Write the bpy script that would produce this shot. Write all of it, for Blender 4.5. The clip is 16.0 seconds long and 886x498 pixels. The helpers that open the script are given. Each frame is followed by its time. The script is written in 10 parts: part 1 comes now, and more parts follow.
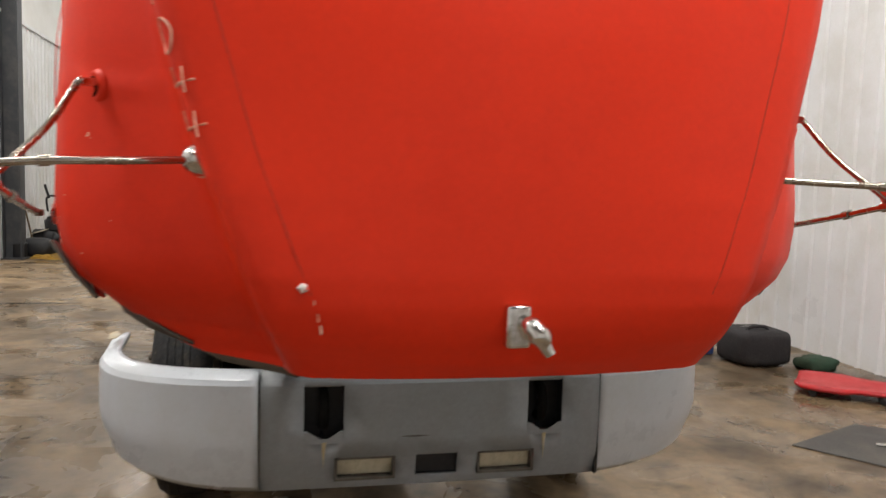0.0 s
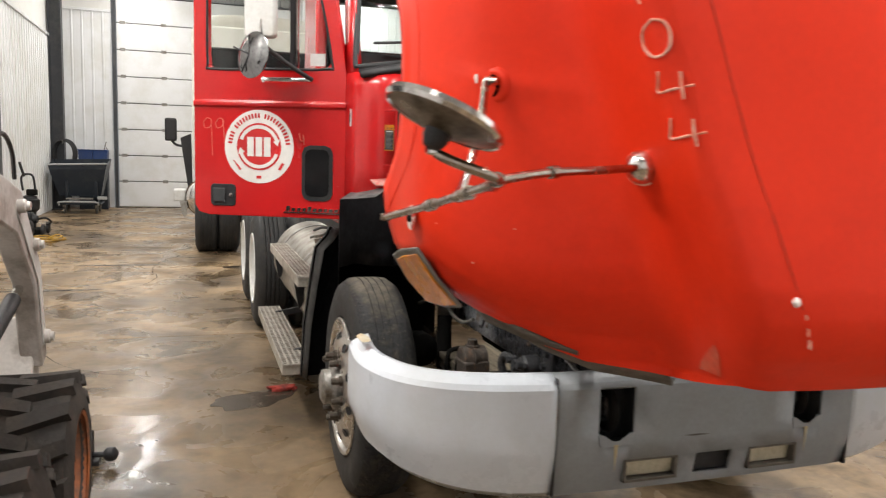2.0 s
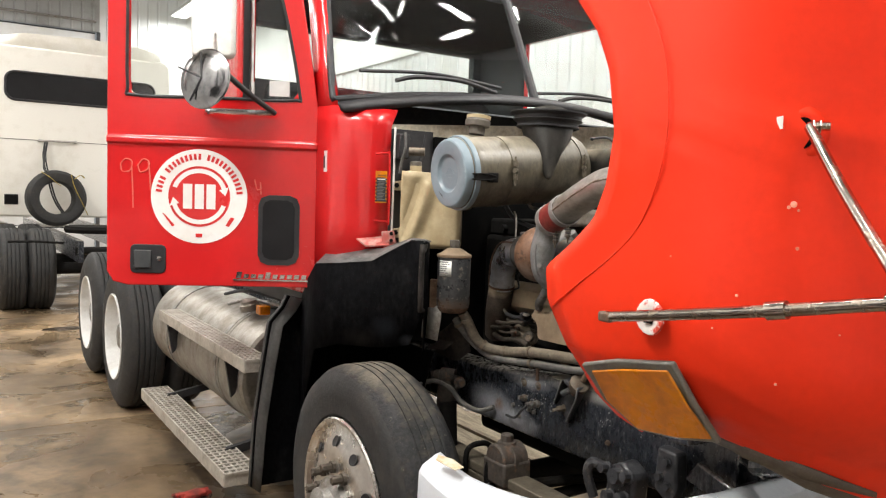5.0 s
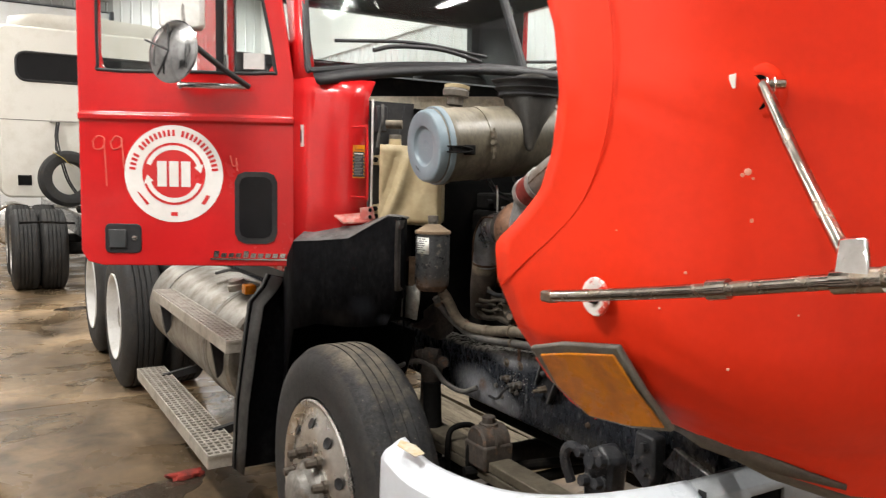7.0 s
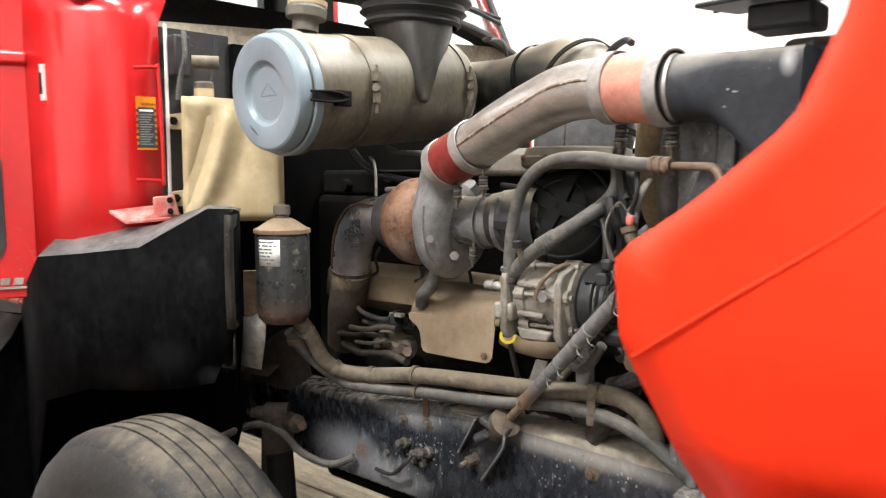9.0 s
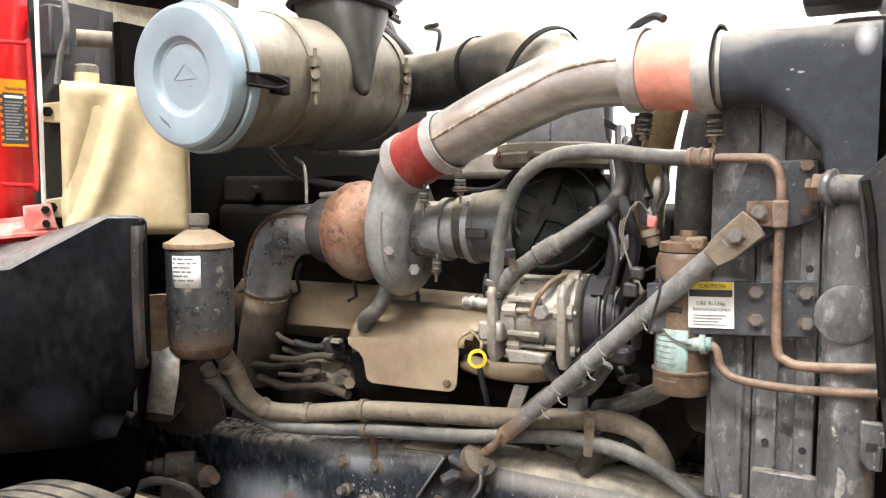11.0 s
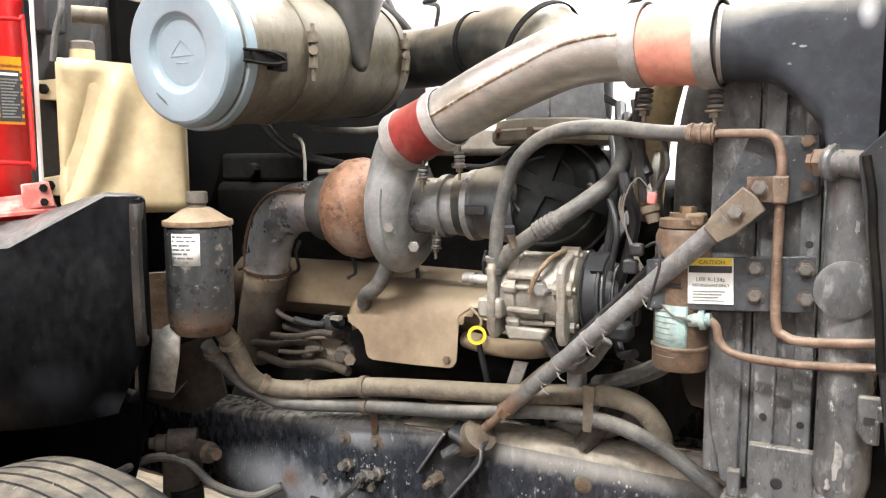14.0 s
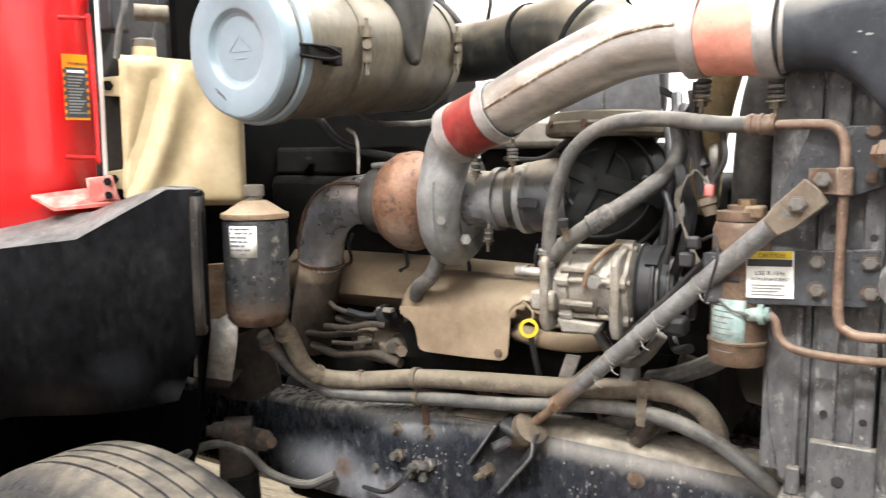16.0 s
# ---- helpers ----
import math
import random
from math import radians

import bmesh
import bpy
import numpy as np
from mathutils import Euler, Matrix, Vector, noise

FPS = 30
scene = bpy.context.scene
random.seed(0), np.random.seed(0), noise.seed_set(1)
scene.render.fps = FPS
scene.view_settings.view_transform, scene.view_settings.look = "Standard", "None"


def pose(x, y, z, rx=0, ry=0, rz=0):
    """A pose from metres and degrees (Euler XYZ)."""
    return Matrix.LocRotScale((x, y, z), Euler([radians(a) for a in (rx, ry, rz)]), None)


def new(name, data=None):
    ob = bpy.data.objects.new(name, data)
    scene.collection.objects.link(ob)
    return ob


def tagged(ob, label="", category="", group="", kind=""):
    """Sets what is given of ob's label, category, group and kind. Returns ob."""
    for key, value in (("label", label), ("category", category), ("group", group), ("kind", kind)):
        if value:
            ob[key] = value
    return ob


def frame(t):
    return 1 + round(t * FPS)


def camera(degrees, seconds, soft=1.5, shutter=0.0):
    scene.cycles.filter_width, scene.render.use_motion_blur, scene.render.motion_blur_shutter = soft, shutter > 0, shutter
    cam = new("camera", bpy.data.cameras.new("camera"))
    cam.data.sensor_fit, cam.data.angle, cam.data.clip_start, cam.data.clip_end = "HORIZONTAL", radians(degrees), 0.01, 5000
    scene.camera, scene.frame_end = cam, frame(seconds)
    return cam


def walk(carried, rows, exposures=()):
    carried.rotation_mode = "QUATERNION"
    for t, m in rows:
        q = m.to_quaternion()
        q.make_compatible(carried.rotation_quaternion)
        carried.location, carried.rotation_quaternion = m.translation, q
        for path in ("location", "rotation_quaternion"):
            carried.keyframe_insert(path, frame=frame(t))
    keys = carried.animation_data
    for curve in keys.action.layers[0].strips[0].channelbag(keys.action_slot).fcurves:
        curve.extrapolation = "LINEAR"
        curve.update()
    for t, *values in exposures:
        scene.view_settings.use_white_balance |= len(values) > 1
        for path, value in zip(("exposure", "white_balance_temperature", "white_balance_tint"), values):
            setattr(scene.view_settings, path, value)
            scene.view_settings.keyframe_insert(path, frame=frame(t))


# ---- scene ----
cam = camera(60.04, 16.0, soft=1.2, shutter=0.5)
PATH = [
    (0.0, -0.580, -2.535, 1.532, 84.784, -1.728, -12.763),
    (0.5, -0.919, -2.592, 1.556, 82.982, -1.619, -15.042),
    (1.0, -1.228, -2.545, 1.579, 82.931, -1.619, -16.856),
    (1.5, -1.486, -2.335, 1.585, 82.873, -1.733, -17.164),
    (2.0, -1.715, -2.141, 1.574, 82.957, -1.785, -18.021),
    (2.5, -1.887, -1.898, 1.567, 83.152, -1.791, -20.929),
    (3.0, -1.984, -1.558, 1.564, 83.622, -1.903, -31.900),
    (3.5, -2.069, -1.398, 1.568, 83.677, -1.756, -34.057),
    (4.0, -2.201, -1.260, 1.599, 83.628, -1.747, -33.821),
    (4.5, -2.249, -1.167, 1.605, 85.006, -1.536, -33.462),
    (4.7, -2.255, -1.150, 1.612, 86.132, -1.784, -33.352),
    (6.8, -2.132, -1.166, 1.605, 85.110, -1.274, -31.588),
    (7.0, -2.060, -1.151, 1.608, 84.359, -1.208, -31.453),
    (7.5, -1.959, -1.050, 1.617, 83.981, -1.241, -30.984),
    (8.0, -1.893, -0.759, 1.582, 84.079, -1.301, -33.694),
    (8.5, -1.860, -0.455, 1.573, 84.072, -1.024, -44.518),
    (8.7, -1.773, -0.347, 1.555, 83.932, -0.478, -46.805),
    (10.8, -1.704, 0.143, 1.534, 84.494, -0.393, -61.769),
    (11.0, -1.713, 0.126, 1.514, 85.023, 0.093, -62.045),
    (11.5, -1.718, 0.126, 1.513, 83.906, 0.141, -63.141),
    (12.0, -1.714, 0.127, 1.513, 83.537, 0.217, -63.001),
    (12.5, -1.710, 0.127, 1.512, 83.464, 0.252, -62.656),
    (13.0, -1.705, 0.128, 1.512, 83.411, 0.306, -62.141),
    (13.5, -1.712, 0.128, 1.515, 83.245, 0.287, -62.432),
    (14.0, -1.712, 0.127, 1.514, 83.299, 0.290, -62.124),
    (14.5, -1.712, 0.126, 1.513, 83.285, 0.322, -61.487),
    (15.0, -1.706, 0.127, 1.512, 82.974, 0.485, -61.115),
    (15.5, -1.710, 0.126, 1.513, 82.937, 0.500, -61.189),
    (16.0, -1.722, 0.132, 1.512, 82.893, 0.506, -58.594),
]
EXPOSURES = [(0.0, -0.92, 6500, 10), (0.5, -0.65, 6500, 10), (1.0, -0.56, 6500, 10), (2.0, -0.42, 6500, 10), (2.5, -0.40, 6500, 10), (3.5, -0.20, 6500, 10), (4.7, -0.10, 6480, 10), (7.0, -0.24, 6480, 10), (8.0, 0.02, 6450, 10), (8.7, 0.30, 6350, 10), (10.8, 0.92, 6270, 10), (12.0, 1.0, 6240, 10), (16.0, 1.0, 6240, 10)]
walk(cam, [(t, pose(*p)) for t, *p in PATH], EXPOSURES)

# ---- world and light ----
world = bpy.data.worlds.new("world")
scene.world = world
world.use_nodes = True
bg = world.node_tree.nodes["Background"]
bg.inputs["Color"].default_value = (0.9, 0.95, 1.0, 1)
bg.inputs["Strength"].default_value = 0.3

# Fixtures are out of view; those round the truck are placed to brighten it.
LAMPS = [(-4.25, 0.1, 385), (-2.0, -2.9, 40), (-1.3, 1.15, 145)] + [(-3.9, 7.5, 280), (-2.9, 11.5, 150), (-2.9, 16.5, 150)] + [(1.6, -1.75, 420)] + [(2.6, y, 150) for y in (2.0, 7.0, 12.0, 17.0)]
LAMP_Z = 5.75


# ---- materials ----
def material(name, base, rough=0.5, metal=0.0, second=None, mix_scale=6.0, mix_lo=0.45, mix_hi=0.65, fine=0.12, fine_scale=60.0,
             bump=0.1, bump_scale=90.0, rough_var=0.15, coat=0.0, transmission=0.0, ior=1.45, grime=0.0, chips=0.0, chip_colour=(0.42, 0.40, 0.36), spec=0.5, stretch=(1, 1, 1), dust=0.0, lit_dust_colour=(0.30, 0.25, 0.18), dust_from=0.2, stains_and_sheens=()):
    """A surface with a base colour, patches of a second one, fine grain, uneven gloss and relief."""
    m = bpy.data.materials.new(name)
    m.use_nodes = True
    n, l = m.node_tree.nodes, m.node_tree.links
    b = n["Principled BSDF"]
    tc = n.new("ShaderNodeTexCoord")
    mp = n.new("ShaderNodeMapping")
    mp.inputs["Scale"].default_value = stretch
    geo = n.new("ShaderNodeNewGeometry")
    l.new(geo.outputs["Position"], mp.inputs["Vector"])
    big = n.new("ShaderNodeTexNoise")
    big.inputs["Scale"].default_value, big.inputs["Detail"].default_value, big.inputs["Roughness"].default_value = mix_scale, 8, 0.65
    small = n.new("ShaderNodeTexNoise")
    small.inputs["Scale"].default_value, small.inputs["Detail"].default_value = fine_scale, 4
    for t in (big, small):
        l.new(mp.outputs["Vector"], t.inputs["Vector"])
    ramp = n.new("ShaderNodeMapRange")
    ramp.inputs["From Min"].default_value, ramp.inputs["From Max"].default_value = mix_lo, mix_hi
    l.new(big.outputs["Fac"], ramp.inputs["Value"])
    mix = n.new("ShaderNodeMix")
    mix.data_type = "RGBA"
    mix.inputs["A"].default_value = (*base, 1)
    mix.inputs["B"].default_value = (*(second or [c * 0.8 for c in base]), 1)
    l.new(ramp.outputs["Result"], mix.inputs["Factor"])
    grain = n.new("ShaderNodeMapRange")
    grain.inputs["From Min"].default_value, grain.inputs["From Max"].default_value = 0.25, 0.75
    grain.inputs["To Min"].default_value, grain.inputs["To Max"].default_value = 1 - fine, 1 + fine
    l.new(small.outputs["Fac"], grain.inputs["Value"])
    hsv = n.new("ShaderNodeHueSaturation")
    l.new(mix.outputs["Result"], hsv.inputs["Color"])
    l.new(grain.outputs["Result"], hsv.inputs["Value"])
    last = hsv.outputs["Color"]
    if grime:
        dirt = n.new("ShaderNodeTexNoise")
        dirt.inputs["Scale"].default_value, dirt.inputs["Detail"].default_value, dirt.inputs["Roughness"].default_value, dirt.inputs["Distortion"].default_value = 38.0, 10, 0.75, 0.5
        l.new(mp.outputs["Vector"], dirt.inputs["Vector"])
        rng = n.new("ShaderNodeMapRange")
        rng.inputs["From Min"].default_value, rng.inputs["From Max"].default_value = 0.36, 0.64
        rng.inputs["To Min"].default_value, rng.inputs["To Max"].default_value = 1 - grime * 0.75, 1 + grime * 0.35
        l.new(dirt.outputs["Fac"], rng.inputs["Value"])
        shade = n.new("ShaderNodeHueSaturation")
        l.new(last, shade.inputs["Color"])
        l.new(rng.outputs["Result"], shade.inputs["Value"])
        last = shade.outputs["Color"]
        for scale, lo, hi, tone in ((190.0, 0.60, 0.68, [min(0.6, c * 1.5 + 0.035) for c in base]), (120.0, 0.61, 0.70, [c * 0.28 for c in base])):
            dot = n.new("ShaderNodeTexNoise")
            dot.inputs["Scale"].default_value, dot.inputs["Detail"].default_value, dot.inputs["Roughness"].default_value, dot.inputs["Distortion"].default_value = scale, 5, 0.75, 0.8
            l.new(mp.outputs["Vector"], dot.inputs["Vector"])
            cutoff = n.new("ShaderNodeMapRange")
            cutoff.inputs["From Min"].default_value, cutoff.inputs["From Max"].default_value, cutoff.inputs["To Max"].default_value = lo, hi, min(1.0, grime * 1.6)
            l.new(dot.outputs["Fac"], cutoff.inputs["Value"])
            dots = n.new("ShaderNodeMix")
            dots.data_type = "RGBA"
            l.new(cutoff.outputs["Result"], dots.inputs["Factor"])
            l.new(last, dots.inputs["A"])
            dots.inputs["B"].default_value = (*tone, 1)
            last = dots.outputs["Result"]
    if chips:
        fleck = n.new("ShaderNodeTexNoise")
        fleck.inputs["Scale"].default_value, fleck.inputs["Detail"].default_value, fleck.inputs["Roughness"].default_value = 95.0, 6, 0.7
        l.new(mp.outputs["Vector"], fleck.inputs["Vector"])
        cut = n.new("ShaderNodeMapRange")
        cut.inputs["From Min"].default_value, cut.inputs["From Max"].default_value = 0.72 - 0.14 * chips, 0.76 - 0.12 * chips
        l.new(fleck.outputs["Fac"], cut.inputs["Value"])
        speck = n.new("ShaderNodeMix")
        speck.data_type = "RGBA"
        l.new(cut.outputs["Result"], speck.inputs["Factor"])
        l.new(last, speck.inputs["A"])
        speck.inputs["B"].default_value = (*chip_colour, 1)
        last = speck.outputs["Result"]
    # Tan dust by upward normal; it also paints the tops as if lit.
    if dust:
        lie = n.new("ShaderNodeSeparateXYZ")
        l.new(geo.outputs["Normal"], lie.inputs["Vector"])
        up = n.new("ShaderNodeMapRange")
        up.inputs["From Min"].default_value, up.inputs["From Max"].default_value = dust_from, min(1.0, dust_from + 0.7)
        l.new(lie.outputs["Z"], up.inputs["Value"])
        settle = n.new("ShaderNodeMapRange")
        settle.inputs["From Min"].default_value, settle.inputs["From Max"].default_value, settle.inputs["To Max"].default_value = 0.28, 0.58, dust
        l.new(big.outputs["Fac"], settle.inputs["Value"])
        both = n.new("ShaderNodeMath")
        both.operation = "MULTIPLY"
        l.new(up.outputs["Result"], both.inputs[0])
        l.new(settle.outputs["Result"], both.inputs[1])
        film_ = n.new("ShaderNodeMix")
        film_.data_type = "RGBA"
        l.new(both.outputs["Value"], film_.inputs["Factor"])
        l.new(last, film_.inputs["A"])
        film_.inputs["B"].default_value = (*lit_dust_colour, 1)
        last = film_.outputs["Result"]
    # Placed patches of colour: real rust and wear, and painted sheen.
    for centre, reach, tone, much in stains_and_sheens:
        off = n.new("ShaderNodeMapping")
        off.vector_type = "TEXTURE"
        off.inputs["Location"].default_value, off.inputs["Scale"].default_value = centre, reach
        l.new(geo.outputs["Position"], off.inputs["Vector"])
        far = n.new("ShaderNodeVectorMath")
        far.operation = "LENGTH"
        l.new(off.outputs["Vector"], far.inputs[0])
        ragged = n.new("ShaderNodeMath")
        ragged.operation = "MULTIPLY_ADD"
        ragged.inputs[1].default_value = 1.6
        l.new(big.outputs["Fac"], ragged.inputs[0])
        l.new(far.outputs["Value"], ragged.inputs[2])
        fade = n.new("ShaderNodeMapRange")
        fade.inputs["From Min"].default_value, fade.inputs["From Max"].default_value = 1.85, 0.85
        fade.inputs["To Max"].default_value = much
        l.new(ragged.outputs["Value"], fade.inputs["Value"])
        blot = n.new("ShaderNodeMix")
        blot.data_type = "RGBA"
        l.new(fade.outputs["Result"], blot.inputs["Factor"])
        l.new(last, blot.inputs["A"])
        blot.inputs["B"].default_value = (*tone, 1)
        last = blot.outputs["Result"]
    l.new(last, b.inputs["Base Color"])
    b.inputs["Specular IOR Level"].default_value = spec
    rr = n.new("ShaderNodeMapRange")
    rr.inputs["From Min"].default_value, rr.inputs["From Max"].default_value = 0.3, 0.7
    rr.inputs["To Min"].default_value, rr.inputs["To Max"].default_value = max(0.02, rough - rough_var), min(1, rough + rough_var)
    l.new(big.outputs["Fac"], rr.inputs["Value"])
    l.new(rr.outputs["Result"], b.inputs["Roughness"])
    b.inputs["Metallic"].default_value = metal
    b.inputs["Coat Weight"].default_value = coat
    b.inputs["Coat Roughness"].default_value = 0.15
    b.inputs["Transmission Weight"].default_value = transmission
    b.inputs["IOR"].default_value = ior
    if bump:
        rel = n.new("ShaderNodeTexNoise")
        rel.inputs["Scale"].default_value, rel.inputs["Detail"].default_value = bump_scale, 5
        l.new(mp.outputs["Vector"], rel.inputs["Vector"])
        bp = n.new("ShaderNodeBump")
        bp.inputs["Strength"].default_value, bp.inputs["Distance"].default_value = bump, 0.004
        l.new(rel.outputs["Fac"], bp.inputs["Height"])
        l.new(bp.outputs["Normal"], b.inputs["Normal"])
    return m


RED = material("red_paint", (0.80, 0.0355, 0.008), 0.44, coat=0.05, second=(0.73, 0.030, 0.007), mix_scale=2, fine=0.03, bump=0.02, bump_scale=30, rough_var=0.08, spec=0.26)
RED.node_tree.nodes["Principled BSDF"].inputs["Coat Roughness"].default_value = 0.28
RED_SHINY = material("glossy_red_paint", (0.57, 0.013, 0.014), 0.25, coat=0.45, second=(0.48, 0.011, 0.012), mix_scale=2, fine=0.02, bump=0.01, rough_var=0.05)
BUMPER = material("worn_white_paint", (0.65, 0.69, 0.74), 0.32, second=(0.60, 0.63, 0.65), mix_scale=3.5, mix_lo=0.5, mix_hi=0.75, fine=0.02, bump=0.03, coat=0.2, grime=0.02)
# Duller middle paint, darkened further for the hood's shade over it.
BUMPER_MID = material("dull_shaded_bumper_paint", (0.27, 0.288, 0.305), 0.4, grime=0.1, second=(0.25, 0.26, 0.26), mix_scale=3, mix_lo=0.42, mix_hi=0.7, fine=0.04, bump=0.05, coat=0.1)
PATCH = material("pale_hood_patch", (0.72, 0.075, 0.03), 0.45, grime=0.15, second=(0.66, 0.15, 0.09), mix_scale=14, mix_lo=0.45, mix_hi=0.65, fine=0.08, bump=0.05)
RUBBER = material("tyre_rubber", (0.020, 0.020, 0.020), 0.7, second=(0.055, 0.048, 0.040), mix_scale=9, mix_lo=0.5, mix_hi=0.8, fine=0.25, bump=0.3, grime=0.2)
ALU = material("dull_aluminium", (0.31, 0.29, 0.255), 0.45, 0.6, second=(0.22, 0.195, 0.16), mix_scale=8, fine=0.1, bump=0.08, grime=0.2)
BLACK = material("black_plastic", (0.018, 0.018, 0.020), 0.55, second=(0.05, 0.046, 0.04), mix_scale=5, mix_lo=0.5, mix_hi=0.8, fine=0.2, bump=0.15, grime=0.3, chips=0.2, chip_colour=(0.16, 0.15, 0.135))
# Blue-grey patches paint reflected floor sheen; the brown one is rust.
FRAME = material("frame_paint", (0.024, 0.027, 0.034), 0.27, coat=0.5, second=(0.22, 0.22, 0.215), mix_scale=48, mix_lo=0.61, mix_hi=0.69, fine=0.2, bump=0.1, grime=0.3, chips=0.5, chip_colour=(0.46, 0.45, 0.43), stretch=(1, 1.3, 0.6), dust=0.7, lit_dust_colour=(0.34, 0.315, 0.27),
                 stains_and_sheens=[((-0.43, 1.24, 0.80), (0.2, 0.17, 0.075), (0.40, 0.41, 0.44), 0.85), ((-0.43, 1.09, 0.77), (0.2, 0.14, 0.065), (0.46, 0.47, 0.50), 0.9), ((-0.43, 1.02, 0.945), (0.2, 0.13, 0.035), (0.34, 0.345, 0.36), 0.6), ((-0.43, 1.19, 0.812), (0.2, 0.036, 0.03), (0.17, 0.088, 0.045), 0.95), ((-0.43, 0.55, 0.965), (0.2, 0.35, 0.028), (0.36, 0.34, 0.31), 0.75)])
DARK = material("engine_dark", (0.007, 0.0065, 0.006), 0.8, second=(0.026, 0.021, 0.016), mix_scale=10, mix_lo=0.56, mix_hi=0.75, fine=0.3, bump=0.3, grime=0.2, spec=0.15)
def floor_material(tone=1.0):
    """Trowelled concrete: cloudy tan and grey patches, dark traffic staining, worn glossy and damp areas."""
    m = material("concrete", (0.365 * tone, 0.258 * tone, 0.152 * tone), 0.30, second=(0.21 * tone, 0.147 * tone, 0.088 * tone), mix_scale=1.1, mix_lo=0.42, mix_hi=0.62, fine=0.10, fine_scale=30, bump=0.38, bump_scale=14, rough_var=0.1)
    n, l = m.node_tree.nodes, m.node_tree.links
    b = n["Principled BSDF"]
    geo = n.new("ShaderNodeNewGeometry")
    old = b.inputs["Base Color"].links[0].from_socket

    def noise(scale, detail, lo, hi, a, z, distort=0.0):
        t = n.new("ShaderNodeTexNoise")
        t.inputs["Scale"].default_value, t.inputs["Detail"].default_value, t.inputs["Distortion"].default_value = scale, detail, distort
        l.new(geo.outputs["Position"], t.inputs["Vector"])
        r = n.new("ShaderNodeMapRange")
        for key, v in (("From Min", lo), ("From Max", hi), ("To Min", a), ("To Max", z)):
            r.inputs[key].default_value = v
        l.new(t.outputs["Fac"], r.inputs["Value"])
        return r.outputs["Result"]

    stain = noise(0.55, 9, 0.42, 0.60, 1.1, 0.55, 1.2)
    blot = noise(3.2, 9, 0.50, 0.68, 1.05, 0.55, 0.9)
    mul = n.new("ShaderNodeMath")
    mul.operation = "MULTIPLY"
    l.new(stain, mul.inputs[0])
    l.new(blot, mul.inputs[1])
    hsv = n.new("ShaderNodeHueSaturation")
    l.new(old, hsv.inputs["Color"])
    l.new(mul.outputs["Value"], hsv.inputs["Value"])
    l.new(hsv.outputs["Color"], b.inputs["Base Color"])
    fleck = noise(14.0, 6, 0.45, 0.7, 1.04, 0.74, 0.4)
    mul2 = n.new("ShaderNodeMath")
    mul2.operation = "MULTIPLY"
    l.new(mul.outputs["Value"], mul2.inputs[0])
    l.new(fleck, mul2.inputs[1])
    l.new(mul2.outputs["Value"], hsv.inputs["Value"])
    gloss = noise(1.7, 8, 0.36, 0.62, 0.12, 0.55, 0.8)
    l.new(gloss, b.inputs["Roughness"])
    return m


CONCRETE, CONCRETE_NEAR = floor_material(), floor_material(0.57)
WHITE_METAL = material("white_sheet_metal", (0.80, 0.81, 0.82), 0.4, second=(0.72, 0.72, 0.70), mix_scale=1.5, fine=0.02, bump=0.02)
CHROME = material("chrome", (0.75, 0.74, 0.72), 0.14, 1.0, fine=0.05, bump=0.03, second=(0.55, 0.53, 0.5), mix_scale=14)
CREAM = material("tank_plastic", (0.47, 0.385, 0.235), 0.34, second=(0.38, 0.295, 0.165), mix_scale=7, fine=0.05, bump=0.05, grime=0.08)
LID = material("lid_paint", (0.205, 0.262, 0.298), 0.38, second=(0.18, 0.232, 0.265), mix_scale=4, fine=0.03, bump=0.03, grime=0.05, chips=0.1, chip_colour=(0.12, 0.12, 0.12))
# Heavy dust film here paints a lit top over the canister's shaded lower half.
CANISTER = material("dusty_olive_canister", (0.098, 0.084, 0.058), 0.44, second=(0.040, 0.034, 0.026), mix_scale=8, mix_lo=0.50, mix_hi=0.72, fine=0.22, bump=0.12, grime=0.35, chips=0.75, chip_colour=(0.022, 0.018, 0.013), stretch=(1.6, 1, 0.8), dust=0.85, lit_dust_colour=(0.33, 0.295, 0.225), spec=0.6)
DUSTY = material("dusty_grey_paint", (0.118, 0.101, 0.074), 0.5, second=(0.05, 0.04, 0.028), mix_scale=9, mix_lo=0.46, mix_hi=0.72, fine=0.15, bump=0.15, grime=0.35, chips=0.4, chip_colour=(0.028, 0.02, 0.013))
AMBER = material("amber_lens", (0.66, 0.22, 0.006), 0.3, second=(0.44, 0.12, 0.004), mix_scale=12, fine=0.12, bump=0.15, bump_scale=160, coat=0.3)
STEEL = material("grey_steel", (0.31, 0.30, 0.28), 0.45, 0.6, second=(0.20, 0.15, 0.10), mix_scale=12, mix_lo=0.52, mix_hi=0.72, fine=0.15, bump=0.15, grime=0.45)

UPPER = material("white_upper_panel", (0.82, 0.82, 0.80), 0.5, second=(0.76, 0.75, 0.72), mix_scale=0.8, fine=0.02, bump=0.02)
GREY_METAL = material("grey_sheet_metal", (0.42, 0.43, 0.43), 0.45, second=(0.30, 0.30, 0.29), mix_scale=1.5, fine=0.05, bump=0.04)
STEEL_DARK = material("dark_column_paint", (0.045, 0.048, 0.055), 0.5, second=(0.08, 0.08, 0.08), mix_scale=4, fine=0.1, bump=0.08)
WHITE_PAINT = material("white_paint", (0.74, 0.74, 0.72), 0.4, second=(0.58, 0.56, 0.50), mix_scale=5, mix_lo=0.5, mix_hi=0.75, fine=0.04, bump=0.05, grime=0.1)
TAUPE = material("grey_brown_moulding", (0.13, 0.115, 0.095), 0.55, second=(0.08, 0.07, 0.06), mix_scale=9, fine=0.12, bump=0.1, grime=0.3)
